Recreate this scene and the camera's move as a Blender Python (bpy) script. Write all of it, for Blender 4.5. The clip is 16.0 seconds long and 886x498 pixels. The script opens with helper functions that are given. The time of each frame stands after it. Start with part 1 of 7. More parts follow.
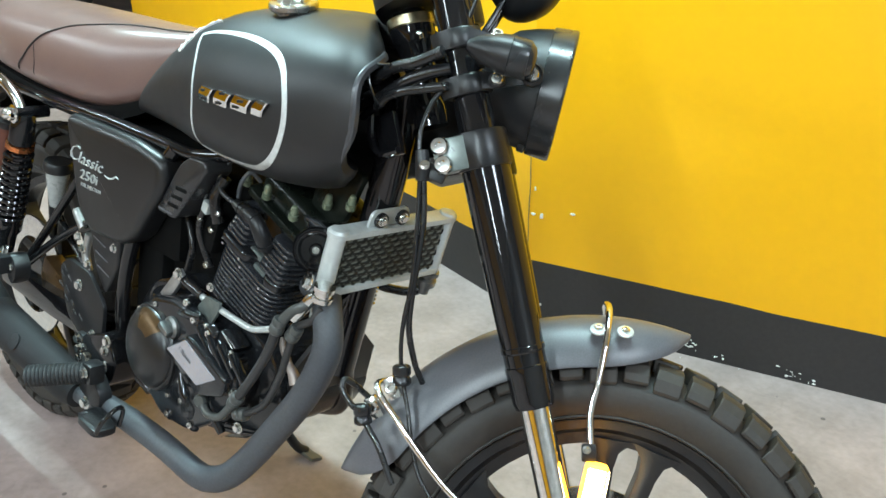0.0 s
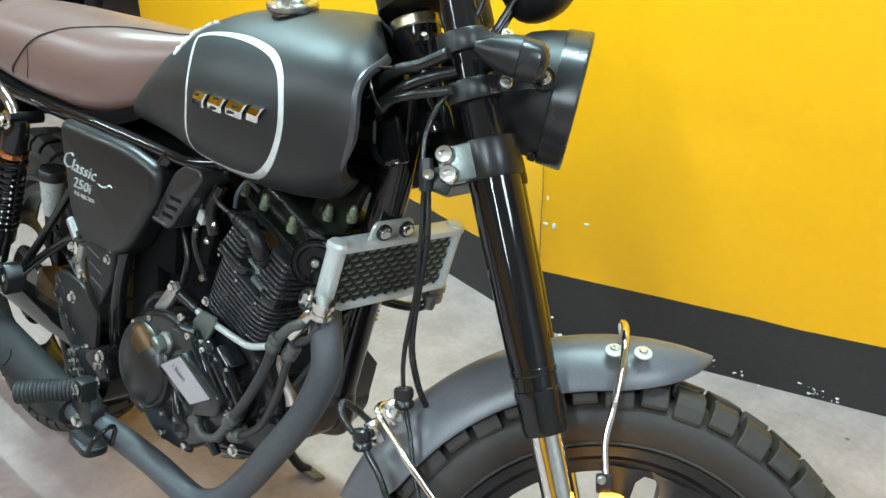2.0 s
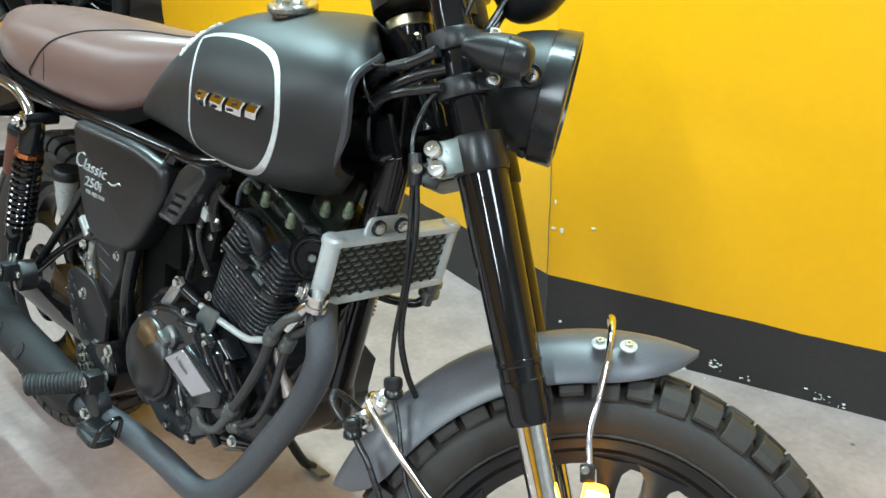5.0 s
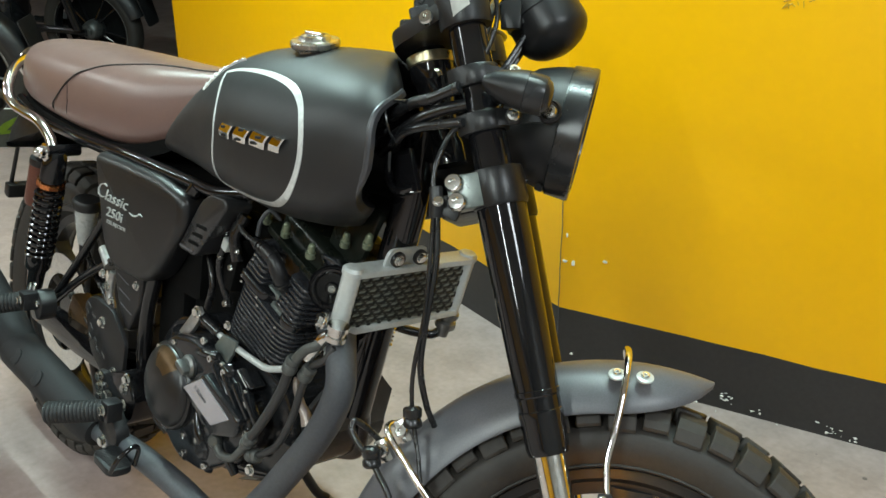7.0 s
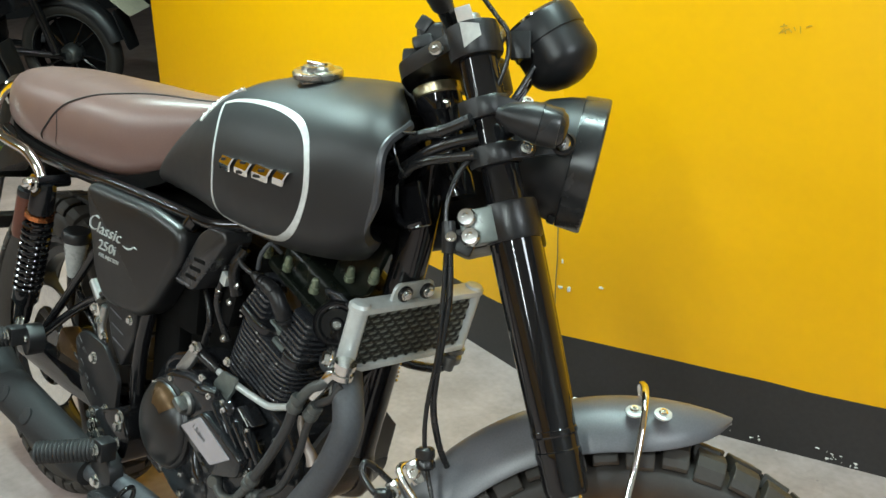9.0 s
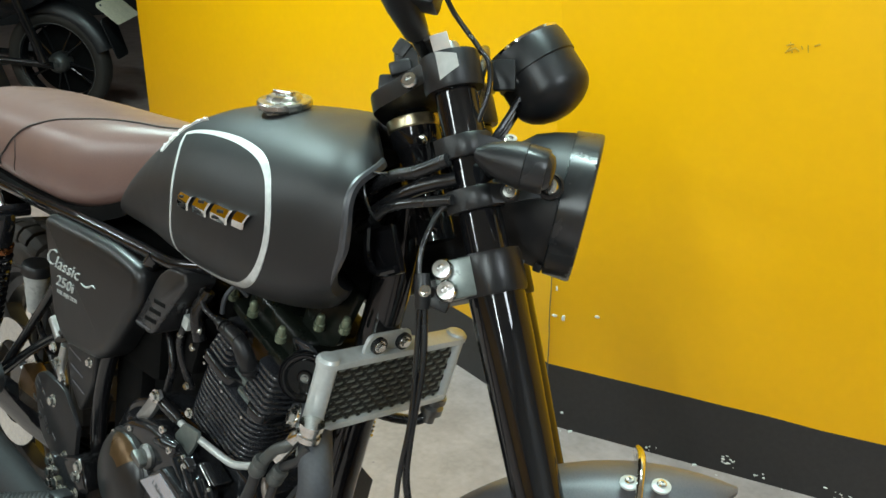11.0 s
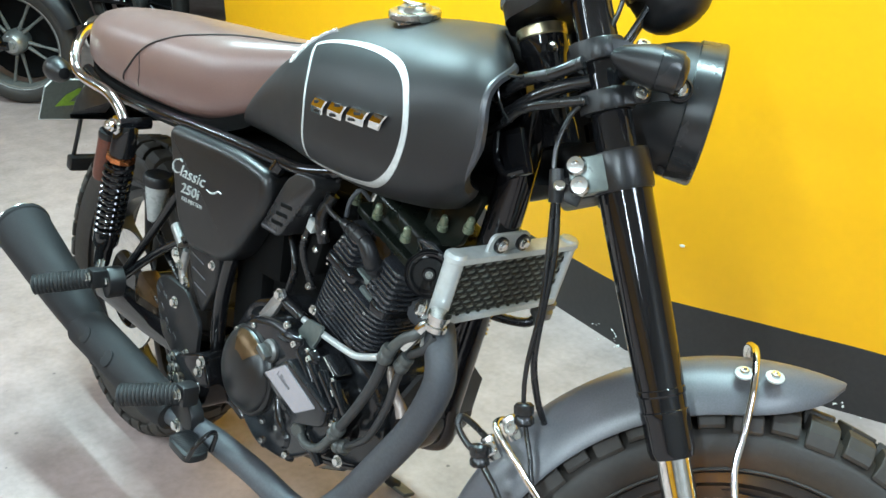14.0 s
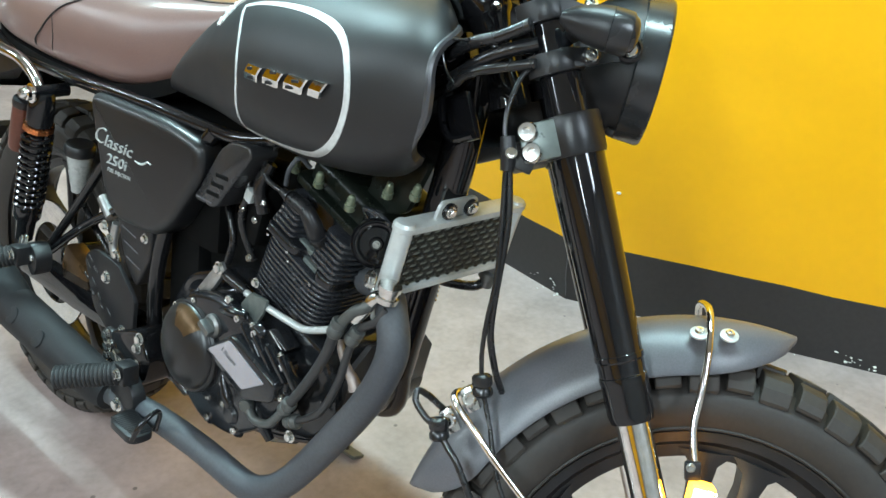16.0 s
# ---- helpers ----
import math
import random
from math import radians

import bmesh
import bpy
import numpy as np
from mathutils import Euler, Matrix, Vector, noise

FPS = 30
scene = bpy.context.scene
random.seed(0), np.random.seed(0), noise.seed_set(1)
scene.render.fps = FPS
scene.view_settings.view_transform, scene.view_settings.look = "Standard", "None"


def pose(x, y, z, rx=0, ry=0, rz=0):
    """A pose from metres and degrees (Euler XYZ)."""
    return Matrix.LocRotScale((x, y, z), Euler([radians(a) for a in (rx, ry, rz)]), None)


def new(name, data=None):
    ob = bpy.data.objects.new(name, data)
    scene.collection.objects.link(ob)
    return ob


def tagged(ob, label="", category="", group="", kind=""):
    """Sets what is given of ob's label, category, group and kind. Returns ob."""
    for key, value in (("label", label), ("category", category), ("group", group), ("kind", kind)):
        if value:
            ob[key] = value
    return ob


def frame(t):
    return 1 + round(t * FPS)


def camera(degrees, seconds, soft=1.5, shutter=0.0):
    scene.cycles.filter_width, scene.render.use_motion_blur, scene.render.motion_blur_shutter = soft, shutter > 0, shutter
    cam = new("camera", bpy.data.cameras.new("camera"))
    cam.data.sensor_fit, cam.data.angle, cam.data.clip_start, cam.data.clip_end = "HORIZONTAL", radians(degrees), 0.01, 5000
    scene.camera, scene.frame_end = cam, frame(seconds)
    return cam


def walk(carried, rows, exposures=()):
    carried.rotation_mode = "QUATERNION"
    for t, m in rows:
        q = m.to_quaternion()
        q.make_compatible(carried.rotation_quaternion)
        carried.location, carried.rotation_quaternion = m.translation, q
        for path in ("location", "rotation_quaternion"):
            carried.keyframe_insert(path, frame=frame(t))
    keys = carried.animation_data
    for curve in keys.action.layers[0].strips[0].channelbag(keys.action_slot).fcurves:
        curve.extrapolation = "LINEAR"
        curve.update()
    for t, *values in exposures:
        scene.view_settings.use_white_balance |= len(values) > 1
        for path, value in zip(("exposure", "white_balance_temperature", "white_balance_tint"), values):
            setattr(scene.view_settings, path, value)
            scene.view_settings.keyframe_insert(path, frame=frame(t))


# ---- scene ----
cam = camera(49.6, 16.0, soft=1.5)
METRES, EYE, TILT, LEAN, TURN = 0.80, 1.30, -26.11, 0.163, 43.908
ROWS = [
    (0.0, 0.0, 0.0, 0.0, -0.0, 0.0, 0.0),
    (0.5, -0.0138, 0.0135, -0.0025, -0.02, 0.1, 0.07),
    (1.0, 0.0129, 0.0657, 0.0198, -0.03, 0.21, 0.14),
    (1.5, 0.0168, 0.0971, 0.0185, 0.21, 0.23, 0.07),
    (2.0, 0.0107, 0.0947, 0.0117, 0.75, 0.42, -0.21),
    (2.5, 0.0206, 0.0799, 0.0026, 1.15, 0.54, -0.35),
    (3.0, 0.0313, 0.0693, -0.0241, 1.61, 0.6, -0.49),
    (3.5, 0.0463, 0.0725, -0.0278, 1.88, 0.65, -0.57),
    (4.0, 0.0606, 0.0749, -0.0193, 2.01, 0.72, -0.57),
    (6.5, 0.0635, 0.0406, -0.0226, 2.76, 2.53, -0.99),
    (7.0, 0.0486, 0.0351, -0.0201, 2.68, 3.1, -1.0),
    (7.5, 0.0381, 0.038, -0.0205, 2.61, 3.6, -0.97),
    (8.0, 0.0335, 0.0467, -0.0156, 2.44, 3.95, -0.84),
    (8.5, 0.0335, 0.0511, -0.0178, 2.09, 4.08, -0.57),
    (9.0, -0.0067, 0.0683, 0.0066, 1.33, 4.25, -0.4),
    (11.5, 0.0628, 0.2447, 0.105, 1.44, 4.51, -0.44),
    (12.0, 0.0866, 0.2809, 0.0993, 2.45, 3.81, -1.17),
    (12.5, 0.0578, 0.2559, 0.0845, 3.44, 2.76, -1.83),
    (13.0, -0.0045, 0.1923, 0.0605, 3.91, 2.05, -2.03),
    (13.5, -0.0524, 0.1312, 0.0212, 4.15, 1.74, -2.03),
    (14.0, -0.0863, 0.12, -0.0021, 4.26, 1.56, -1.94),
    (14.5, -0.1093, 0.1287, -0.0061, 4.23, 1.36, -1.78),
    (15.0, -0.1178, 0.1282, 0.0012, 1.48, -0.94, -0.52),
    (15.5, -0.1069, 0.1545, 0.0243, 0.38, -1.6, 0.1),
    (16.0, -0.1265, 0.1563, 0.0423, -0.23, -1.92, 0.43),
]
walk(cam, [(t, pose(0, 0, EYE, TILT, LEAN, TURN) @ pose(METRES * x, METRES * y, METRES * z, 90 + pitch, roll, yaw)) for t, x, y, z, yaw, pitch, roll in ROWS],
     [(0.0, 0.52, 6700, 10), (4.2, 0.53, 6550, 10), (6.5, 0.20, 7250, 11), (7.5, 0.0, 7500, 11), (8.5, 0.21, 7350, 11), (9.2, 0.16, 7300, 11), (11.5, 0.06, 7200, 11), (12.5, 0.53, 6650, 10), (14.0, 0.66, 6500, 10), (16.0, 0.50, 6650, 10)])

# ---------------------------------------------------------------- world and light
world = bpy.data.worlds.new("world")
scene.world = world
world.use_nodes = True
world.node_tree.nodes["Background"].inputs[0].default_value = (0.75, 0.86, 1.0, 1)
world.node_tree.nodes["Background"].inputs[1].default_value = 0.25


def tube_lamp(x, y, z, length, angle, power, colour, wide=0.05):
    """An area light just under one assumed fluorescent fitting, out of view."""
    data = bpy.data.lights.new("tube_light", "AREA")
    data.shape, data.size, data.size_y, data.energy, data.color = "RECTANGLE", length, wide, power, colour
    lamp = new("tube_light", data)
    lamp.matrix_world = pose(x, y, z, 0, 0, angle)
    return lamp


COOL = (0.605, 0.945, 1.02)
WHITE_TUBE = (0.76, 0.95, 1.05)
# stands in for bluish light from an unseen source ahead of the bike
BLUE_TUBE = (0.76, 0.93, 1.10)
# unseen tubes set to match highlights; the last two are added as fill
TUBES = [(-2.65, 1.0, 2.55, 1.2, 0, 66, COOL), (-0.85, 1.15, 2.55, 1.2, 0, 38, COOL), (0.24, -1.70, 2.55, 1.5, -58, 60, WHITE_TUBE), (1.10, -3.06, 2.55, 1.5, -58, 50, WHITE_TUBE, 0.25), (1.75, 0.45, 2.55, 1.6, -8, 50, BLUE_TUBE, 0.5),
         (-5.6, -0.8, 2.55, 1.2, 0, 30, WHITE_TUBE), (-3.7, -1.6, 2.55, 1.2, 0, 52, WHITE_TUBE, 0.6), (-1.75, -2.2, 2.55, 1.2, 0, 52, WHITE_TUBE, 0.6)]
for spec in TUBES:
    tube_lamp(*spec)


# ---------------------------------------------------------------- materials
def mat(name, colour, rough=0.5, metal=0.0, second=None, scale=8.0, mix=0.5, fine=120.0, bump=0.0, bump_scale=60.0, coat=0.0, rough_var=0.08, detail=5.0, grain_depth=1.0):
    """A surface with two scales of variation in colour and gloss, and fine relief."""
    m = bpy.data.materials.new(name)
    m.use_nodes = True
    nt = m.node_tree
    b = nt.nodes["Principled BSDF"]
    b.inputs["Metallic"].default_value = metal
    b.inputs["Coat Weight"].default_value = coat
    b.inputs["Coat Roughness"].default_value = 0.08
    co = nt.nodes.new("ShaderNodeTexCoord")
    big = nt.nodes.new("ShaderNodeTexNoise")
    big.inputs["Scale"].default_value, big.inputs["Detail"].default_value = scale, detail
    small = nt.nodes.new("ShaderNodeTexNoise")
    small.inputs["Scale"].default_value, small.inputs["Detail"].default_value = fine, 3
    nt.links.new(co.outputs["Object"], big.inputs["Vector"])
    nt.links.new(co.outputs["Object"], small.inputs["Vector"])
    ramp = nt.nodes.new("ShaderNodeMapRange")
    ramp.inputs["From Min"].default_value, ramp.inputs["From Max"].default_value = 0.35, 0.68
    nt.links.new(big.outputs["Fac"], ramp.inputs["Value"])
    blend = nt.nodes.new("ShaderNodeMix")
    blend.data_type = "RGBA"
    second = second or tuple(c * 0.8 for c in colour)
    blend.inputs["A"].default_value = (*colour, 1)
    blend.inputs["B"].default_value = (*second, 1)
    part_of = nt.nodes.new("ShaderNodeMath")
    part_of.operation = "MULTIPLY"
    part_of.inputs[1].default_value = mix
    nt.links.new(ramp.outputs["Result"], part_of.inputs[0])
    nt.links.new(part_of.outputs[0], blend.inputs["Factor"])
    grain = nt.nodes.new("ShaderNodeMix")
    grain.data_type, grain.blend_type = "RGBA", "MULTIPLY"
    shade = nt.nodes.new("ShaderNodeMapRange")
    shade.inputs["From Min"].default_value, shade.inputs["From Max"].default_value = 0.3, 0.7
    shade.inputs["To Min"].default_value, shade.inputs["To Max"].default_value = 1 - 0.14 * grain_depth, 1 + 0.1 * grain_depth
    nt.links.new(small.outputs["Fac"], shade.inputs["Value"])
    grain.inputs["Factor"].default_value = 1.0
    nt.links.new(blend.outputs["Result"], grain.inputs["A"])
    nt.links.new(shade.outputs["Result"], grain.inputs["B"])
    nt.links.new(grain.outputs["Result"], b.inputs["Base Color"])
    gloss = nt.nodes.new("ShaderNodeMapRange")
    gloss.inputs["From Min"].default_value, gloss.inputs["From Max"].default_value = 0.3, 0.7
    gloss.inputs["To Min"].default_value, gloss.inputs["To Max"].default_value = max(0.02, rough - rough_var), min(1.0, rough + rough_var)
    nt.links.new(big.outputs["Fac"], gloss.inputs["Value"])
    nt.links.new(gloss.outputs["Result"], b.inputs["Roughness"])
    if bump:
        relief = nt.nodes.new("ShaderNodeTexNoise")
        relief.inputs["Scale"].default_value, relief.inputs["Detail"].default_value = bump_scale, 4
        nt.links.new(co.outputs["Object"], relief.inputs["Vector"])
        bn = nt.nodes.new("ShaderNodeBump")
        bn.inputs["Strength"].default_value, bn.inputs["Distance"].default_value = bump, 0.002
        nt.links.new(relief.outputs["Fac"], bn.inputs["Height"])
        nt.links.new(bn.outputs["Normal"], b.inputs["Normal"])
    return m


def glow(name, colour, strength):
    m = bpy.data.materials.new(name)
    m.use_nodes = True
    b = m.node_tree.nodes["Principled BSDF"]
    b.inputs["Base Color"].default_value = (*colour, 1)
    b.inputs["Emission Color"].default_value = (*colour, 1)
    b.inputs["Emission Strength"].default_value = strength
    return m


PALE = mat("pale_wall_paint", (0.70, 0.74, 0.72), 0.6, second=(0.60, 0.63, 0.61), scale=1.2)
YELLOW = mat("yellow_paint", (0.84, 0.405, 0.002), 0.38, second=(0.79, 0.375, 0.002), scale=0.9, mix=0.6, bump=0.03, bump_scale=9, fine=40, grain_depth=0.12, rough_var=0.04)
SCUFF = mat("scuffed_paint", (0.50, 0.29, 0.02), 0.6, scale=40)
LIP = mat("satin_lip", (0.055, 0.055, 0.060), 0.34, second=(0.045, 0.045, 0.050), scale=20, rough_var=0.05)
BEZEL = mat("satin_black_rim", (0.016, 0.017, 0.018), 0.26, second=(0.02, 0.02, 0.021), scale=20, rough_var=0.04)
BAND = mat("black_band_paint", (0.020, 0.0170, 0.0172), 0.5, second=(0.034, 0.029, 0.028), scale=3.0, bump=0.2, bump_scale=30, fine=90)
CONCRETE = mat("concrete", (0.350, 0.266, 0.248), 0.58, second=(0.240, 0.186, 0.170), scale=2.3, mix=0.9, bump=0.22, bump_scale=70, fine=60, detail=7, grain_depth=0.7)
DARK_WALL = mat("dark_wall", (0.025, 0.025, 0.028), 0.7, scale=2)
PLASTER = mat("plaster", (0.30, 0.30, 0.29), 0.8, scale=1.5, bump=0.2)
CEILING = mat("ceiling_paint", (0.40, 0.40, 0.39), 0.8, scale=1.5)
MATTE = mat("matte_black_paint", (0.0112, 0.0110, 0.0120), 0.47, second=(0.0125, 0.012, 0.0125), scale=14, coat=0.0, fine=500, bump=0.03, bump_scale=700, rough_var=0.04)
MATTE.node_tree.nodes["Principled BSDF"].inputs["Specular IOR Level"].default_value = 0.43
GREY = mat("satin_grey_paint", (0.090, 0.090, 0.100), 0.35, second=(0.092, 0.091, 0.096), scale=12, fine=500, rough_var=0.04)
GLOSS = mat("gloss_black_paint", (0.006, 0.006, 0.007), 0.07, second=(0.010, 0.009, 0.009), scale=20, fine=200, rough_var=0.03)
ENGINE = mat("engine_black", (0.009, 0.0095, 0.011), 0.12, second=(0.022, 0.023, 0.025), scale=25, fine=160, bump=0.08, bump_scale=150, rough_var=0.05)
FIN = mat("fin_black", (0.021, 0.022, 0.026), 0.24, second=(0.036, 0.037, 0.040), scale=30, fine=160, rough_var=0.05)
FIN.node_tree.nodes["Principled BSDF"].inputs["Specular IOR Level"].default_value = 0.85
PLASTIC = mat("black_plastic", (0.010, 0.010, 0.011), 0.38, second=(0.014, 0.014, 0.015), scale=18, fine=300, bump=0.1, bump_scale=400)
PLASTIC.node_tree.nodes["Principled BSDF"].inputs["Specular IOR Level"].default_value = 0.4
RUBBER = mat("tyre_rubber", (0.017, 0.0142, 0.012), 0.62, second=(0.031, 0.025, 0.020), scale=9, mix=0.7, fine=140, bump=0.2, bump_scale=160)
SENSOR = mat("heat_tinted_steel", (0.30, 0.25, 0.23), 0.48, 0.5, second=(0.22, 0.18, 0.15), scale=60)
RIMDARK = mat("grey_hose_metal", (0.075, 0.08, 0.076), 0.42, 0.3, second=(0.07, 0.072, 0.07), scale=40)
BRUSHED = mat("brushed_foil", (0.52, 0.52, 0.57), 0.22, 0.8, second=(0.42, 0.42, 0.46), scale=12, rough_var=0.04, grain_depth=0.3)
CASTGREY = mat("bare_cast_grey", (0.13, 0.15, 0.14), 0.34, 0.35, second=(0.10, 0.115, 0.11), scale=30)
SATIN = mat("satin_black_moulding", (0.017, 0.017, 0.0185), 0.30, second=(0.022, 0.022, 0.023), scale=20, rough_var=0.05)
HOSE = mat("black_hose", (0.009, 0.009, 0.010), 0.26, second=(0.013, 0.013, 0.013), scale=30)
EXHAUST = mat("grey_exhaust_paint", (0.046, 0.050, 0.058), 0.56, second=(0.064, 0.067, 0.073), scale=10, mix=0.8, fine=220, bump=0.06, bump_scale=240)
DULL = mat("dull_zinc", (0.22, 0.225, 0.22), 0.42, 0.9, second=(0.12, 0.12, 0.115), scale=60)
CHROME = mat("chrome", (0.82, 0.82, 0.80), 0.07, 1.0, second=(0.72, 0.72, 0.70), scale=30, rough_var=0.03)
STEEL = mat("zinc_steel", (0.74, 0.75, 0.73), 0.17, 1.0, second=(0.54, 0.54, 0.51), scale=60, rough_var=0.05)
# near-black copy of the black plastic, its dark colour stands in for shade
SHADE_BLACK = mat("shade_black_plastic", (0.003, 0.003, 0.003), 0.75, scale=20)
SHADE_BLACK.node_tree.nodes["Principled BSDF"].inputs["Specular IOR Level"].default_value = 0.1
SILVER = mat("silver_paint", (0.52, 0.55, 0.54), 0.33, 0.25, second=(0.47, 0.50, 0.49), scale=20, rough_var=0.04, grain_depth=0.5)
RIMGREY = mat("dusty_rim_paint", (0.13, 0.13, 0.12), 0.5, 0.3, second=(0.085, 0.08, 0.072), scale=25)
ALLOY = mat("cast_alloy", (0.40, 0.40, 0.39), 0.36, 0.8, second=(0.3, 0.3, 0.3), scale=30)
CAP_METAL = mat("brushed_cap_metal", (0.44, 0.43, 0.40), 0.27, 1.0, second=(0.34, 0.33, 0.30), scale=40, rough_var=0.05)
STRIPE = mat("silver_stripe", (0.54, 0.55, 0.54), 0.4, second=(0.48, 0.49, 0.48), scale=20)
LEATHER = mat("brown_leather", (0.168, 0.101, 0.089), 0.33, second=(0.154, 0.088, 0.075), scale=9, fine=420, bump=0.10, bump_scale=380, rough_var=0.06, grain_depth=0.5)
SEAM = mat("dark_thread", (0.012, 0.010, 0.010), 0.6, scale=40)
BRONZE = mat("bronze_cover", (0.17, 0.095, 0.04), 0.32, 0.5, second=(0.13, 0.07, 0.03), scale=30)
COPPER = mat("copper_anodised", (0.72, 0.26, 0.10), 0.25, 1.0, scale=40)
RUST = mat("red_brown_canister", (0.11, 0.030, 0.016), 0.35, second=(0.07, 0.02, 0.012), scale=20)
GOLD = mat("passivated_zinc", (0.46, 0.40, 0.26), 0.34, 1.0, second=(0.55, 0.50, 0.35), scale=50)
MILKY = mat("milky_plastic", (0.35, 0.36, 0.35), 0.3, scale=30)
WHITE = mat("white_plastic", (0.72, 0.72, 0.70), 0.45, scale=30)
PAPER = mat("paper_sticker", (0.62, 0.57, 0.52), 0.7, second=(0.5, 0.3, 0.26), scale=60, mix=0.5)
PAPER_PLATE = mat("cream_card", (0.62, 0.56, 0.42), 0.6, scale=20)
GREEN = mat("green_print", (0.20, 0.34, 0.03), 0.4, scale=20)
PLATE_FACE = mat("plate_face", (0.10, 0.11, 0.10), 0.35, scale=20)
LENS = mat("smoked_lens", (0.02, 0.021, 0.022), 0.12, scale=20)
RED = mat("red_lens", (0.35, 0.02, 0.02), 0.2, scale=20)
INK = mat("grey_ink", (0.09, 0.09, 0.095), 0.6, scale=20)
CHIP = mat("bare_plaster", (0.75, 0.73, 0.68), 0.8, scale=40)
TUBE_GLOW = glow("tube_glow", (0.80, 0.97, 1.0), 25.0)
AMBER = glow("amber_glow", (1.0, 0.42, 0.03), 6.0)
HOT = glow("lamp_core", (1.0, 0.78, 0.35), 28.0)
MUFFLER = mat("black_exhaust_paint", (0.0105, 0.0105, 0.0115), 0.68, second=(0.017, 0.0165, 0.0175), scale=8, mix=0.8, fine=220, bump=0.06, bump_scale=240)
MUFFLER.node_tree.nodes["Principled BSDF"].inputs["Specular IOR Level"].default_value = 0.28
CORE = mat("pale_fins", (0.24, 0.27, 0.245), 0.45, 0.2, second=(0.10, 0.115, 0.10), scale=110)
CAPNUT = mat("pale_green_zinc", (0.17, 0.20, 0.135), 0.30, 0.35, second=(0.11, 0.13, 0.085), scale=60)
PEG_RUBBER = mat("peg_rubber", (0.020, 0.020, 0.021), 0.5, second=(0.034, 0.033, 0.032), scale=40, fine=200)
MESH = mat("black_green_mesh", (0.007, 0.0085, 0.007), 0.5, second=(0.011, 0.013, 0.011), scale=30)
GREENISH = mat("weathered_casting", (0.006, 0.008, 0.006), 0.30, 0.0, second=(0.010, 0.012, 0.009), scale=22)
GREENISH.node_tree.nodes["Principled BSDF"].inputs["Specular IOR Level"].default_value = 0.22
COVER_BLACK = mat("satin_cover_black", (0.0075, 0.0075, 0.0082), 0.36, second=(0.0095, 0.0092, 0.0098), scale=14, fine=500, rough_var=0.04)
CARD = mat("white_card", (0.75, 0.73, 0.70), 0.7, scale=60)

# ---------------------------------------------------------------- mesh helpers
def V(p):
    return Vector(p)


def smooth_path(pts, steps=5, closed=False):
    pts = [V(p) for p in pts]
    n, out = len(pts), []
    if n < 3:
        return pts
    for i in range(n if closed else n - 1):
        p0 = pts[(i - 1) % n] if closed or i > 0 else pts[0] * 2 - pts[1]
        p1, p2 = pts[i], pts[(i + 1) % n]
        p3 = pts[(i + 2) % n] if closed or i + 2 < n else p2 * 2 - p1
        for k in range(steps):
            u = k / steps
            out.append(0.5 * ((2 * p1) + (p2 - p0) * u + (2 * p0 - 5 * p1 + 4 * p2 - p3) * u * u + (3 * p1 - p0 - 3 * p2 + p3) * u ** 3))
    if not closed:
        out.append(pts[-1])
    return out


def tube(bm, pts, r, seg=10, steps=5, closed=False, caps=True):
    """A round bar along a path; r may be a list with one radius for each given point."""
    path = smooth_path(pts, steps, closed)
    n = len(path)
    if isinstance(r, (list, tuple)):
        radii = [float(np.interp(i / max(1, n - 1) * (len(r) - 1), range(len(r)), r)) for i in range(n)]
    else:
        radii = [r] * n
    side, rings = None, []
    for i, p in enumerate(path):
        a = path[(i - 1) % n] if closed or i else p
        b = path[(i + 1) % n] if closed or i < n - 1 else p
        d = (b - a).normalized()
        if side is None:
            side = d.orthogonal().normalized()
        side = (side - d * side.dot(d)).normalized()
        up = d.cross(side)
        rings.append([bm.verts.new(p + (side * math.cos(2 * math.pi * k / seg) + up * math.sin(2 * math.pi * k / seg)) * radii[i]) for k in range(seg)])
    for i in range(n if closed else n - 1):
        a, b = rings[i], rings[(i + 1) % n]
        for k in range(seg):
            bm.faces.new((a[k], a[(k + 1) % seg], b[(k + 1) % seg], b[k]))
    if caps and not closed:
        bm.faces.new(list(reversed(rings[0])))
        bm.faces.new(rings[-1])
    return bm


def loft(bm, rings, cap=True, closed=True):
    vs = [[bm.verts.new(p) for p in ring] for ring in rings]
    for a, b in zip(vs, vs[1:]):
        n = len(a)
        for k in range(n if closed else n - 1):
            bm.faces.new((a[k], a[(k + 1) % n], b[(k + 1) % n], b[k]))
    if cap and closed:
        bm.faces.new(list(reversed(vs[0])))
        bm.faces.new(vs[-1])
    return bm


def lathe(bm, prof, origin, axis, seg=28, flat=1.0):
    """Turns a profile of (radius, height) round an axis."""
    axis = V(axis).normalized()
    side = axis.orthogonal().normalized() if abs(axis.y) < 0.9 else V((1, 0, 0))
    side = (side - axis * side.dot(axis)).normalized()
    up = axis.cross(side)
    o = V(origin)
    rings = [[o + axis * h + (side * math.cos(2 * math.pi * k / seg) + up * math.sin(2 * math.pi * k / seg) * flat) * max(r, 1e-5) for k in range(seg)] for r, h in prof]
    return loft(bm, rings)


def join(bm, tmp, m=None):
    if m is not None:
        tmp.transform(m)
    data = bpy.data.meshes.new("tmp")
    tmp.to_mesh(data)
    tmp.free()
    bm.from_mesh(data)
    bpy.data.meshes.remove(data)
    return bm


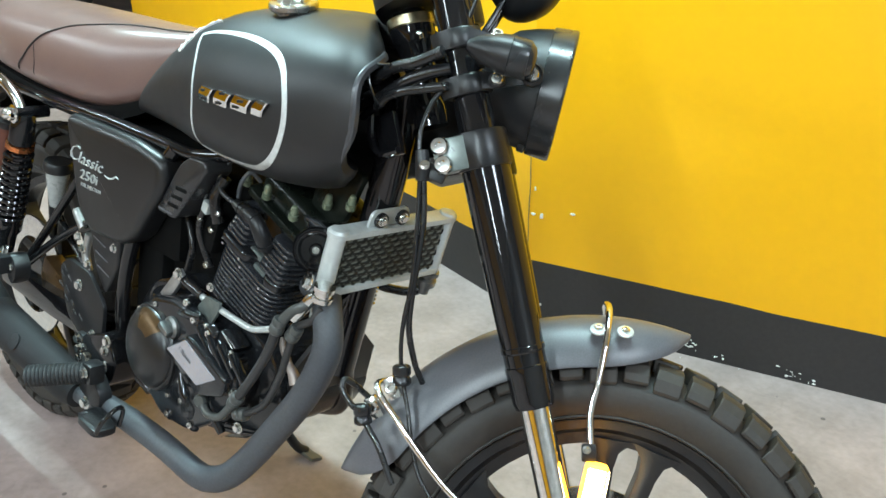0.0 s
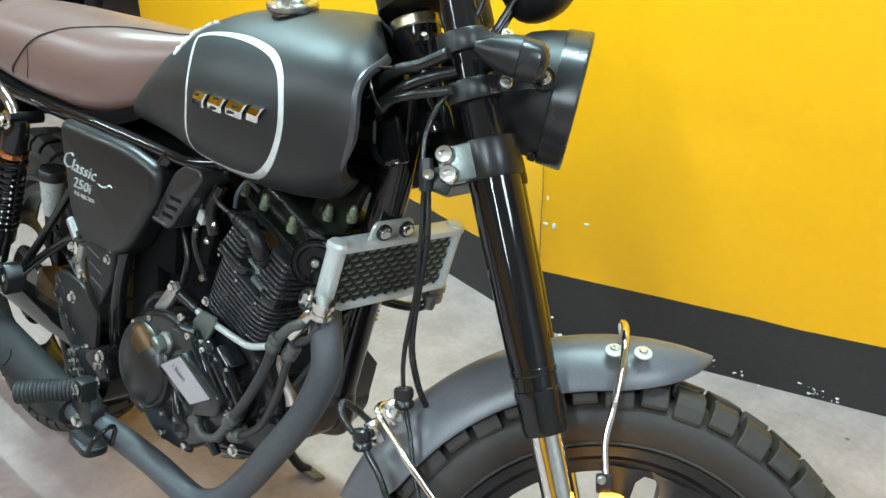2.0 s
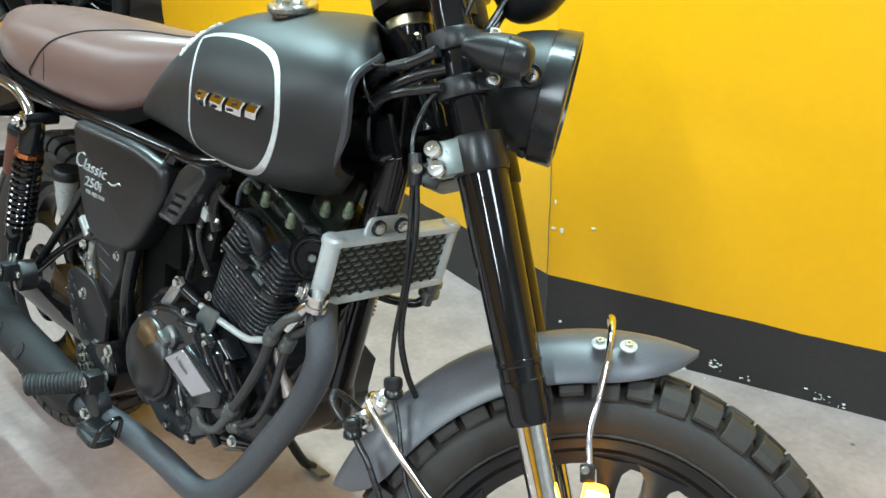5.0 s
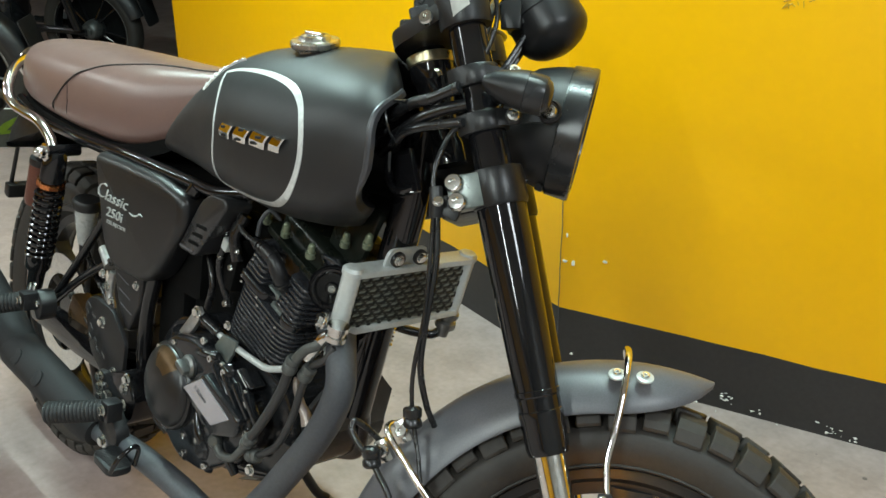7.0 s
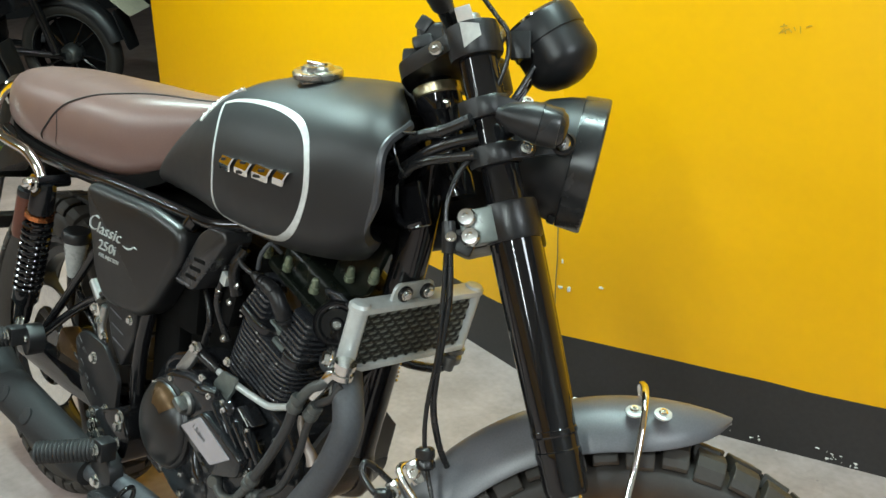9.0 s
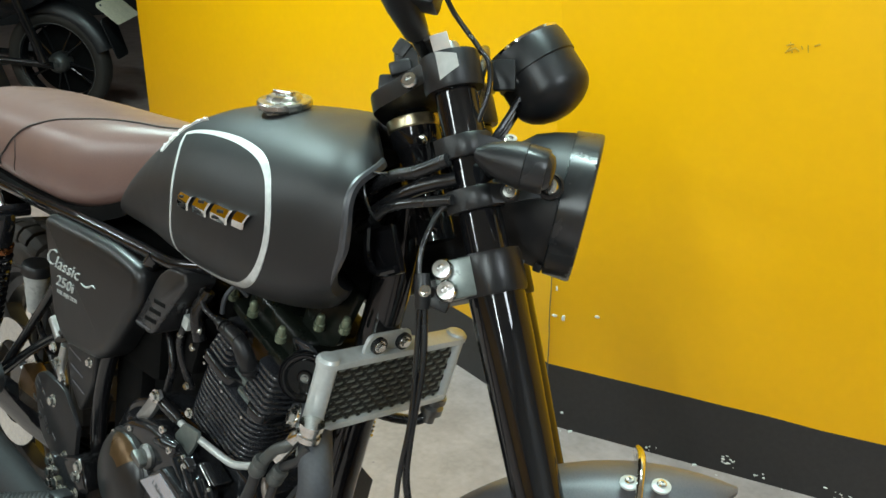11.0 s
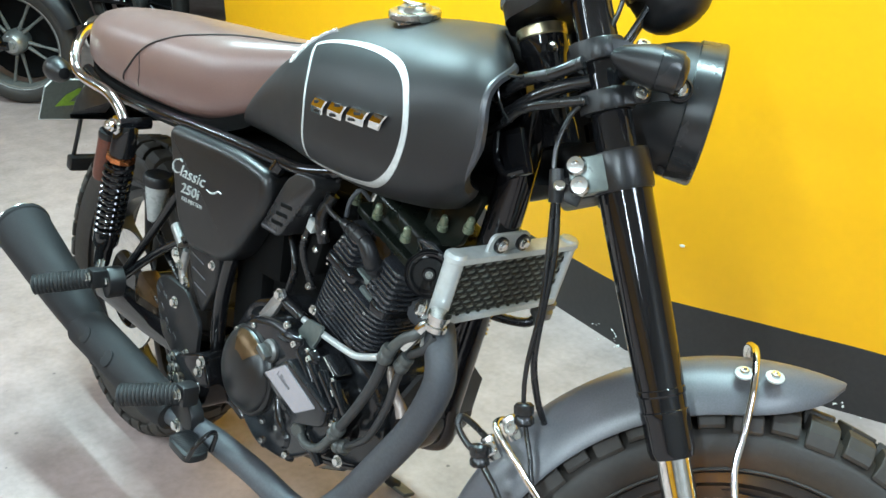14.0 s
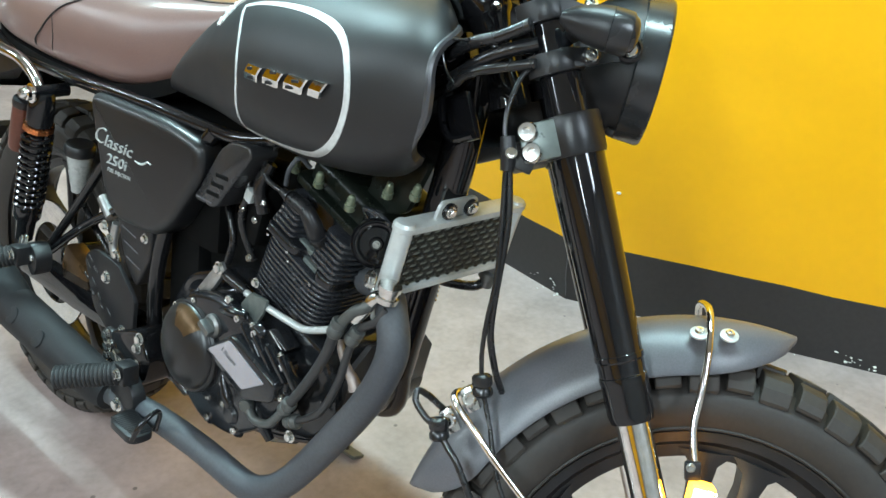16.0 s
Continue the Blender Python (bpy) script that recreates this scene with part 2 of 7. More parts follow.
def block(bm, centre, size, rot=(0, 0, 0), bevel=0.003, seg=2):
    tmp = bmesh.new()
    bmesh.ops.create_cube(tmp, size=1.0)
    bmesh.ops.scale(tmp, vec=size, verts=tmp.verts)
    if bevel:
        bmesh.ops.bevel(tmp, geom=tmp.edges[:], offset=min(bevel, min(size) * 0.45), segments=seg, affect="EDGES", profile=0.6)
    return join(bm, tmp, pose(*centre, *rot))


def slab(bm, outline, to3, w0, w1, bevel=0.002, seg=2):
    """An outline (u, v) drawn out from w0 to w1; to3 maps (u, v, w) into space."""
    tmp = bmesh.new()
    a = [tmp.verts.new((u, v, w0)) for u, v in outline]
    b = [tmp.verts.new((u, v, w1)) for u, v in outline]
    n = len(a)
    tmp.faces.new(list(reversed(a)))
    tmp.faces.new(b)
    for k in range(n):
        tmp.faces.new((a[k], a[(k + 1) % n], b[(k + 1) % n], b[k]))
    bmesh.ops.recalc_face_normals(tmp, faces=tmp.faces[:])
    if bevel:
        top = [e for e in tmp.edges if all(abs(v.co.z - w1) < 1e-6 for v in e.verts)]
        bmesh.ops.bevel(tmp, geom=top, offset=bevel, segments=seg, affect="EDGES", profile=0.5)
    for v in tmp.verts:
        v.co = to3(*v.co)
    return join(bm, tmp)


def rounded(outline, r=0.01, steps=4):
    """Rounds the corners of an outline."""
    pts, out = [Vector((u, v)) for u, v in outline], []
    n = len(pts)
    for i in range(n):
        p, a, b = pts[i], pts[i - 1], pts[(i + 1) % n]
        da, db = (a - p), (b - p)
        k = min(r, da.length * 0.45, db.length * 0.45)
        s, e = p + da.normalized() * k, p + db.normalized() * k
        for j in range(steps + 1):
            u = j / steps
            out.append(tuple((1 - u) ** 2 * s + 2 * u * (1 - u) * p + u * u * e))
    return out


def part(name, bm, material, parent=None, label="", sharp=38, place=None):
    """Links a bmesh as one mesh object under a thing or a part."""
    bmesh.ops.recalc_face_normals(bm, faces=bm.faces[:])
    data = bpy.data.meshes.new(name)
    bm.to_mesh(data)
    bm.free()
    for p in data.polygons:
        p.use_smooth = True
    data.set_sharp_from_angle(angle=radians(sharp))
    data.materials.append(material)
    ob = new(name, data)
    if parent is not None:
        ob.parent = parent
    if place is not None:
        ob.matrix_basis = place
    return tagged(ob, label)


def empty(name, m, label, category, group="", kind=""):
    ob = new(name)
    ob.matrix_world = m
    return tagged(ob, label, category, group, kind)


def R(x, lat, z):
    """A place on the motorcycle: ahead, to its right, up."""
    return Vector((x, -lat, z))


def right_side(u, v, w):
    return Vector((u, -w, v))


SHARED = {}


def shared_bolt(kind):
    if kind not in SHARED:
        bm = bmesh.new()
        if kind == "hex":
            lathe(bm, [(1.25, 0.0), (1.3, 0.12), (1.25, 0.22), (0.0, 0.22)], (0, 0, 0), (0, 0, 1), 14)
            lathe(bm, [(0.92, 0.2), (0.94, 0.75), (0.8, 0.9), (0.0, 0.9)], (0, 0, 0), (0, 0, 1), 6)
        else:
            lathe(bm, [(1.0, 0.0), (1.02, 0.5), (0.85, 0.8), (0.42, 0.82), (0.36, 0.45), (0.0, 0.45)], (0, 0, 0), (0, 0, 1), 12)
        data = bpy.data.meshes.new("bolt")
        bmesh.ops.recalc_face_normals(bm, faces=bm.faces[:])
        bm.to_mesh(data)
        bm.free()
        for p in data.polygons:
            p.use_smooth = True
        data.set_sharp_from_angle(angle=radians(30))
        data.materials.append(STEEL)
        SHARED[kind] = data
    return SHARED[kind]


def bolt(parent, at, r=0.007, axis=(0, -1, 0), kind="hex"):
    ob = new("bolt", shared_bolt(kind))
    ob.parent = parent
    turn = V(axis).normalized().to_track_quat("Z", "Y").to_matrix().to_4x4()
    ob.matrix_basis = Matrix.Translation(at) @ turn @ Matrix.Scale(r, 4)
    return ob


def weather(m):
    """Dark pits and specks, pale scuffs and faint hairline cracks over a concrete surface."""
    nt = m.node_tree
    b = nt.nodes["Principled BSDF"]
    before = b.inputs["Base Color"].links[0].from_socket
    co = nt.nodes.new("ShaderNodeTexCoord")
    pits = nt.nodes.new("ShaderNodeTexVoronoi")
    pits.inputs["Scale"].default_value = 26
    nt.links.new(co.outputs["Object"], pits.inputs["Vector"])
    size = nt.nodes.new("ShaderNodeSeparateColor")
    nt.links.new(pits.outputs["Color"], size.inputs["Color"])
    power = nt.nodes.new("ShaderNodeMath")
    power.operation = "POWER"
    nt.links.new(size.outputs["Red"], power.inputs[0])
    power.inputs[1].default_value = 7.0
    reach = nt.nodes.new("ShaderNodeMath")
    reach.operation = "MULTIPLY"
    nt.links.new(power.outputs[0], reach.inputs[0])
    reach.inputs[1].default_value = 0.17
    inside = nt.nodes.new("ShaderNodeMath")
    inside.operation = "SUBTRACT"
    nt.links.new(reach.outputs[0], inside.inputs[0])
    nt.links.new(pits.outputs["Distance"], inside.inputs[1])
    spot = nt.nodes.new("ShaderNodeMapRange")
    spot.inputs["From Min"].default_value, spot.inputs["From Max"].default_value = 0.0, 0.05
    spot.inputs["To Min"].default_value, spot.inputs["To Max"].default_value = 1.0, 0.42
    nt.links.new(inside.outputs[0], spot.inputs["Value"])
    bend = nt.nodes.new("ShaderNodeTexNoise")
    bend.inputs["Scale"].default_value, bend.inputs["Detail"].default_value = 5.0, 6
    nt.links.new(co.outputs["Object"], bend.inputs["Vector"])
    shift = nt.nodes.new("ShaderNodeVectorMath")
    shift.operation = "MULTIPLY_ADD"
    nt.links.new(bend.outputs["Color"], shift.inputs[0])
    shift.inputs[1].default_value = (0.35, 0.35, 0.0)
    nt.links.new(co.outputs["Object"], shift.inputs[2])
    cracks = nt.nodes.new("ShaderNodeTexVoronoi")
    cracks.feature = "DISTANCE_TO_EDGE"
    cracks.inputs["Scale"].default_value = 1.15
    nt.links.new(shift.outputs[0], cracks.inputs["Vector"])
    line = nt.nodes.new("ShaderNodeMapRange")
    line.inputs["From Min"].default_value, line.inputs["From Max"].default_value = 0.0012, 0.0042
    line.inputs["To Min"].default_value, line.inputs["To Max"].default_value = 0.95, 1.0
    nt.links.new(cracks.outputs["Distance"], line.inputs["Value"])
    veil = nt.nodes.new("ShaderNodeTexNoise")
    veil.inputs["Scale"].default_value, veil.inputs["Detail"].default_value = 11.0, 8
    nt.links.new(co.outputs["Object"], veil.inputs["Vector"])
    soft = nt.nodes.new("ShaderNodeMapRange")
    soft.inputs["From Min"].default_value, soft.inputs["From Max"].default_value = 0.34, 0.66
    soft.inputs["To Min"].default_value, soft.inputs["To Max"].default_value = 0.84, 1.08
    nt.links.new(veil.outputs["Fac"], soft.inputs["Value"])
    both = nt.nodes.new("ShaderNodeMath")
    both.operation = "MULTIPLY"
    nt.links.new(spot.outputs["Result"], both.inputs[0])
    nt.links.new(line.outputs["Result"], both.inputs[1])
    every = nt.nodes.new("ShaderNodeMath")
    every.operation = "MULTIPLY"
    nt.links.new(both.outputs[0], every.inputs[0])
    nt.links.new(soft.outputs["Result"], every.inputs[1])
    worn = nt.nodes.new("ShaderNodeMix")
    worn.data_type, worn.blend_type = "RGBA", "MULTIPLY"
    worn.inputs["Factor"].default_value = 1.0
    nt.links.new(before, worn.inputs["A"])
    nt.links.new(every.outputs[0], worn.inputs["B"])
    nt.links.new(worn.outputs["Result"], b.inputs["Base Color"])


weather(CONCRETE)

# ---------------------------------------------------------------- the room
CORNER, SLOPE_A, SLOPE_B, BAND_H = (-1.40, 1.768), 0.30, -0.17, 0.17
END_A, END_B = 2.6, -4.17


def wall(name, x0, y0, x1, y1, label, turned=False):
    """An upright wall 15 cm thick: a black band, yellow to door height, pale above."""
    bm = bmesh.new()
    d = Vector((x1 - x0, y1 - y0, 0)).normalized()
    n = Vector((d.y, -d.x, 0))
    if n.y > 0:
        n = -n
    if turned:
        n = -n
    levels = [0.0, BAND_H, 2.15, 2.75]
    steps = 40
    rng = random.Random(5)
    front = []
    for lv, z in enumerate(levels):
        row = []
        for i in range(steps + 1):
            u = i / steps
            wob = (rng.random() - 0.5) * 0.004 if lv == 1 else 0.0
            row.append(bm.verts.new((x0 + (x1 - x0) * u, y0 + (y1 - y0) * u, z + wob)))
        front.append(row)
    back = [[bm.verts.new(v.co - n * 0.15) for v in (row[0], row[-1])] for row in (front[0], front[-1])]
    for lv in range(3):
        for i in range(steps):
            f = bm.faces.new((front[lv][i], front[lv][i + 1], front[lv + 1][i + 1], front[lv + 1][i]))
            f.material_index = (1, 0, 3)[lv]
    bm.faces.new((back[0][1], back[0][0], back[1][0], back[1][1]))
    bm.faces.new((front[0][0], front[1][0], front[2][0], front[3][0], back[1][0], back[0][0])).material_index = 2
    bm.faces.new((front[0][-1], front[1][-1], front[2][-1], front[3][-1], back[1][1], back[0][1])).material_index = 2
    bm.faces.new([*front[3], back[1][1], back[1][0]])
    bmesh.ops.recalc_face_normals(bm, faces=bm.faces[:])
    data = bpy.data.meshes.new(name)
    bm.to_mesh(data)
    bm.free()
    for m in (YELLOW, BAND, DARK_WALL, PALE):
        data.materials.append(m)
    return tagged(new(name, data), label, "wall", kind="structure")


def wall_y(x):
    return CORNER[1] + (SLOPE_A if x > CORNER[0] else SLOPE_B) * (x - CORNER[0])


wall_east = wall("wall_east", *CORNER, END_A, wall_y(END_A), "yellow and pale painted wall with a black base band")
wall_west = wall("wall_west", END_B, wall_y(END_B), *CORNER, "yellow painted wall meeting its neighbour at a cracked corner")


def plain(name, centre, size, material, label, category):
    bm = bmesh.new()
    block(bm, centre, size, bevel=0)
    return tagged(part(name, bm, material, None), label, category, kind="structure")


bm = bmesh.new()
xs, ys = np.linspace(-9.2, 3.0, 62), np.linspace(-6.4, 6.2, 64)
grid = [[bm.verts.new((x, y, 0.0)) for y in ys] for x in xs]
for i in range(len(xs) - 1):
    for j in range(len(ys) - 1):
        bm.faces.new((grid[i][j], grid[i + 1][j], grid[i + 1][j + 1], grid[i][j + 1]))
floor = tagged(part("floor", bm, CONCRETE), "bare stained grey concrete garage floor", "floor", kind="structure")
# ceiling and wall_near are out of view, added to shut out the world light
plain("ceiling", (-3.1, -0.1, 2.80), (12.4, 12.8, 0.1), CEILING, "unseen plain ceiling added to close the room", "ceiling")
plain("wall_far", (-9.2, 3.7, 1.37), (0.15, 5.0, 2.75), DARK_WALL, "dark wall at the far end of the garage", "wall")
wall("wall_far_south", -9.2, -6.4, -9.2, 1.2, "yellow and pale painted end wall of the garage")
wall("wall_south", -9.2, -6.4, 3.0, -6.4, "yellow and pale painted wall opposite the motorcycle", True)
plain("wall_near", (3.0, -0.1, 1.37), (0.15, 12.6, 2.75), PLASTER, "unseen pale wall added to close the room", "wall")
plain("wall_north", (-3.1, 6.2, 1.37), (12.2, 0.15, 2.75), DARK_WALL, "dark wall behind the parked motorcycles", "wall")


def tube_fitting(x, y, z, length, angle):
    thing = empty("ceiling_light", pose(x, y, z, 0, 0, angle), "white fluorescent tube fitting assumed on the unseen ceiling", "ceiling light", "ceiling lights")
    bm = bmesh.new()
    block(bm, (0, 0, 0.145), (length + 0.06, 0.07, 0.05), bevel=0.006)
    for s in (-1, 1):
        block(bm, (s * (length / 2 + 0.015), 0, 0.10), (0.02, 0.04, 0.06), bevel=0.004)
    part("housing", bm, WHITE, thing)
    bm = bmesh.new()
    tube(bm, [(-length / 2, 0, 0.085), (length / 2, 0, 0.085)], 0.014, 12)
    part("lamp_tube", bm, TUBE_GLOW, thing)


for x, y, z, length, angle, *_ in TUBES:
    tube_fitting(x, y, z, length, angle)


def flake(x, z, w, h, seed):
    """A spot where the yellow paint has come off."""
    rng = random.Random(seed)
    slope = SLOPE_A if x >= CORNER[0] else SLOPE_B
    d = Vector((1, slope, 0)).normalized()
    n = Vector((d.y, -d.x, 0))
    o = Vector((x, wall_y(x), z))
    bm = bmesh.new()
    ring = []
    for k in range(11):
        a = 2 * math.pi * k / 11
        q = 0.7 + 0.5 * rng.random()
        ring.append((math.cos(a) * w / 2 * q, math.sin(a) * h / 2 * q))
    slab(bm, ring, lambda u, v, w_: o + d * u + Vector((0, 0, v)) + n * w_, 0.0, 0.0015, bevel=0.0005)
    return part("paint_chip", bm, CHIP, wall_east if x >= CORNER[0] else wall_west, "pale spot of bare plaster")


for i, (x, z, w, h) in enumerate(((-1.288, 0.322, 0.012, 0.008), (-1.367, 0.30, 0.010, 0.018), (-1.389, 0.302, 0.012, 0.009), (-1.386, 0.372, 0.006, 0.013), (-1.36, 0.045, 0.009, 0.008))):
    flake(x, z, w, h, i)

# paint chips at the foot of the black band
rng = random.Random(21)
for cx, cz, n in ((-0.972, 0.026, 9), (-0.985, 0.040, 5), (-0.90, 0.014, 4), (-0.742, 0.020, 9), (-0.70, 0.012, 4), (-1.43, 0.024, 5), (-1.52, 0.018, 3), (-1.15, 0.012, 4)):
    for k in range(n):
        flake(cx + rng.gauss(0, 0.012), max(0.006, cz + rng.gauss(0, 0.007)), 0.002 + 0.008 * rng.random() ** 2, 0.0015 + 0.005 * rng.random() ** 2, 50 + k)

# the fine crack down the corner
bm = bmesh.new()
rng = random.Random(2)
pts = [(CORNER[0] + (rng.random() - 0.5) * 0.003, CORNER[1] - 0.0006, z) for z in np.linspace(0.01, 0.62, 26)]
tube(bm, pts, 0.0011, 5, 1)
part("crack", bm, INK, wall_east, "thin dark crack down the corner")

# crumbled paint along the foot of the walls
bm = bmesh.new()
rng = random.Random(9)
for k in range(9):
    x = rng.choice([-0.93, -0.72, -1.12, -1.4, -1.46, -1.55]) + rng.gauss(0, 0.05)
    s = 0.0015 + 0.0035 * rng.random() ** 2
    block(bm, (x, wall_y(x) - 0.004 - 0.02 * rng.random() ** 2, s * 0.45), (s * 2, s, s), (0, 0, rng.random() * 180), bevel=0)
tagged(part("rubble", bm, CHIP), "pale crumbs of plaster along the wall foot", "rubble", kind="stuff")


# grey scuff marks high on the wall
bm = bmesh.new()
rng = random.Random(12)
d = Vector((1, SLOPE_A, 0)).normalized()
for k in range(9):
    x, z = -0.955 + 0.05 * rng.random(), 0.955 + 0.022 * rng.random()
    o = Vector((x, wall_y(x), z)) + Vector((d.y, -d.x, 0)) * 0.0008
    a, w = rng.random() * 3.1, 0.003 + 0.006 * rng.random()
    q = d * math.cos(a) * w + Vector((0, 0, math.sin(a) * w))
    tube(bm, [o - q, o + q * 0.2 + Vector((0, 0, 0.001)), o + q], 0.0011, 5, 2)
part("scuff_mark", bm, SCUFF, wall_east, "faint scuff marks on the yellow paint")

# ---------------------------------------------------------------- the motorcycle
BIKE_X, BIKE_Y, BIKE_LEAN, RAKE, STEER = -1.86, 0.716, 11.37, 26.5, 38.0
bike = empty("motorcycle", pose(BIKE_X, BIKE_Y, 0, -BIKE_LEAN, 0, 0), "matte black motorcycle with brown seat leaning on its stand", "motorcycle")
AXIS = Vector((math.sin(radians(RAKE)), 0, -math.cos(radians(RAKE))))
PIVOT = Vector((0.915, 0, 1.02))
TURNED = Matrix.Translation(PIVOT) @ Matrix.Rotation(radians(STEER), 4, -AXIS) @ Matrix.Translation(-PIVOT)
FORE = Vector((math.cos(radians(RAKE)), 0, math.sin(radians(RAKE))))   # ahead, square to the fork
FORK_LAT = 0.108


def fork_at(z, lat=FORK_LAT):
    return R(1.097 + (0.80 - z) * math.tan(radians(RAKE)), lat, z)


def steered(name, bm, material, label="", sharp=38):
    return part(name, bm, material, bike, label, sharp, TURNED)


def wheel(name, axle, radius, half, rim_r, blocks, place=None, disc=True, spokes=5, parent=None, label=""):
    """Tyre with cast rim and chunky tread; the tyre carries the other pieces."""
    axle = V(axle)
    bm = bmesh.new()
    prof = [(rim_r, -half * 0.55), (rim_r + 0.015, -half * 0.80), (rim_r + (radius - rim_r) * 0.55, -half), (radius - 0.036, -half * 0.93), (radius - 0.019, -half * 0.70),
            (radius - 0.015, 0), (radius - 0.019, half * 0.70), (radius - 0.036, half * 0.93), (rim_r + (radius - rim_r) * 0.55, half), (rim_r + 0.015, half * 0.80), (rim_r, half * 0.55)]
    seg = 96
    rings = [[axle + V((math.cos(2 * math.pi * k / seg) * r, h, math.sin(2 * math.pi * k / seg) * r)) for k in range(seg)] for r, h in prof]
    loft(bm, rings, cap=False)
    tyre = part(name, bm, RUBBER, parent or bike, label, 60, place)
    # thin raised line round the sidewall
    for s in (-1, 1):
        bm = bmesh.new()
        ring = [axle + V((math.cos(a) * (rim_r + 0.012), s * half * 0.79, math.sin(a) * (rim_r + 0.012))) for a in np.linspace(0, 2 * math.pi, 64, endpoint=False)]
        tube(bm, ring, 0.0022, 5, 1, closed=True)
        part("bead_line", bm, RUBBER, tyre)
    # tread blocks, alternating long and short
    kinds = []
    pitch = 2 * math.pi * radius / blocks
    for long in (0, 1):
        for side in (-1, 0, 1):
            bm = bmesh.new()
            if side == 0:
                block(bm, (0, 0, 0), (pitch * 0.76, half * 0.64, 0.020), (0, 0, 16 if long else -16), bevel=0.0015, seg=1)
            else:
                # a shoulder block bent over the edge
                w0 = half * (0.36 if long else 0.42)
                low = -0.030 if long else -0.024
                sec = [(w0, 0.006), (half * 0.66, 0.0035), (half * 0.80, 0.0005), (half * 0.955, -0.011), (half * 0.995, low + 0.004), (half * 0.97, low), (half * 0.86, low - 0.002), (half * 0.6, -0.016), (w0, -0.010)]
                ln = pitch * (0.385 if long else 0.35)
                mid = (sum(w for w, h in sec) / len(sec), sum(h for w, h in sec) / len(sec))
                loft(bm, [[V((x, side * (mid[0] + (w - mid[0]) * f), mid[1] + (h - mid[1]) * f)) for w, h in sec] for x, f in ((-ln, 0.94), (-ln + 0.0015, 1.0), (ln - 0.0015, 1.0), (ln, 0.94))])
            bmesh.ops.recalc_face_normals(bm, faces=bm.faces[:])
            data = bpy.data.meshes.new("tread_block")
            bm.to_mesh(data)
            bm.free()
            data.materials.append(RUBBER)
            kinds.append(data)
    for k in range(blocks):
        a = 2 * math.pi * k / blocks
        for side in (0, 1, 2):
            ob = new("tread_block", kinds[(k % 2) * 3 + side])
            ob.parent = tyre
            out = V((math.cos(a), 0, math.sin(a)))
            along = V((-math.sin(a), 0, math.cos(a)))
            m = Matrix((along.to_4d(), V((0, 1, 0)).to_4d(), out.to_4d(), (0, 0, 0, 1))).transposed()
            for i in range(3):
                m[3][i] = 0.0
            m.translation = axle + out * (radius - 0.006)
            ob.matrix_basis = m
    # rim with cast spokes
    bm = bmesh.new()
    prof = [(rim_r + 0.008, -half * 0.78), (rim_r + 0.010, -half * 0.66), (rim_r - 0.006, -half * 0.60), (rim_r - 0.014, -half * 0.30), (rim_r - 0.030, -half * 0.22), (rim_r - 0.030, half * 0.22), (rim_r - 0.014, half * 0.30),
            (rim_r - 0.006, half * 0.60), (rim_r + 0.010, half * 0.66), (rim_r + 0.008, half * 0.78)]
    rings = [[axle + V((math.cos(2 * math.pi * k / 64) * r, h, math.sin(2 * math.pi * k / 64) * r)) for k in range(64)] for r, h in prof]
    loft(bm, rings, cap=False)
    rim = part("rim", bm, PLASTIC, tyre, "black cast rim", 40)
    for k in range(spokes):
        for s in (-1, 1):
            a = 2 * math.pi * k / spokes + 0.30
            p0 = axle + V((math.cos(a + s * 0.28) * 0.045, 0, math.sin(a + s * 0.28) * 0.045))
            p1 = axle + V((math.cos(a + s * 0.155) * (rim_r - 0.022), 0, math.sin(a + s * 0.155) * (rim_r - 0.022)))
            bm = bmesh.new()
            d = (p1 - p0).normalized()
            q = V((0, 1, 0)).cross(d)
            loft(bm, [[p + q * x + V((0, y, 0)) for x, y in ((-w, -0.017), (-w * 0.4, -0.021), (w * 0.4, -0.021), (w, -0.017), (w, 0.017), (w * 0.4, 0.021), (-w * 0.4, 0.021), (-w, 0.017))] for p, w in ((p0, 0.016), (p0.lerp(p1, 0.35), 0.012), (p0.lerp(p1, 0.78), 0.012), (p0.lerp(p1, 0.90), 0.016), (p1, 0.034))])
            part("spoke", bm, PLASTIC, tyre)
    bm = bmesh.new()
    lathe(bm, [(0.0, -0.055), (0.035, -0.055), (0.052, -0.040), (0.055, 0.0), (0.052, 0.040), (0.035, 0.055), (0.0, 0.055)], axle, (0, 1, 0), 28)
    part("hub", bm, GLOSS, tyre)
    if disc:
        bm = bmesh.new()
        for h0, h1 in ((-0.0025, 0.0025),):
            prof = [(0.085, h0), (0.130, h0), (0.130, h1), (0.085, h1), (0.085, h0)]
            o = axle + V((0, -0.062 if name == "rear_wheel" else 0.062, 0))
            rings = [[o + V((math.cos(2 * math.pi * k / 48) * r, h, math.sin(2 * math.pi * k / 48) * r)) for k in range(48)] for r, h in prof]
            loft(bm, rings, cap=False)
        part("brake_disc", bm, STEEL, tyre, "steel brake disc")
    return tyre


FRONT_AXLE, REAR_AXLE = R(1.348, 0, 0.331), R(-0.075, 0, 0.325)
front_wheel = wheel("front_wheel", FRONT_AXLE, 0.330, 0.058, 0.238, 46, TURNED, label="chunky front tyre on a black cast wheel")
rear_wheel = wheel("rear_wheel", REAR_AXLE, 0.325, 0.066, 0.226, 42, label="chunky rear tyre on a black cast wheel")


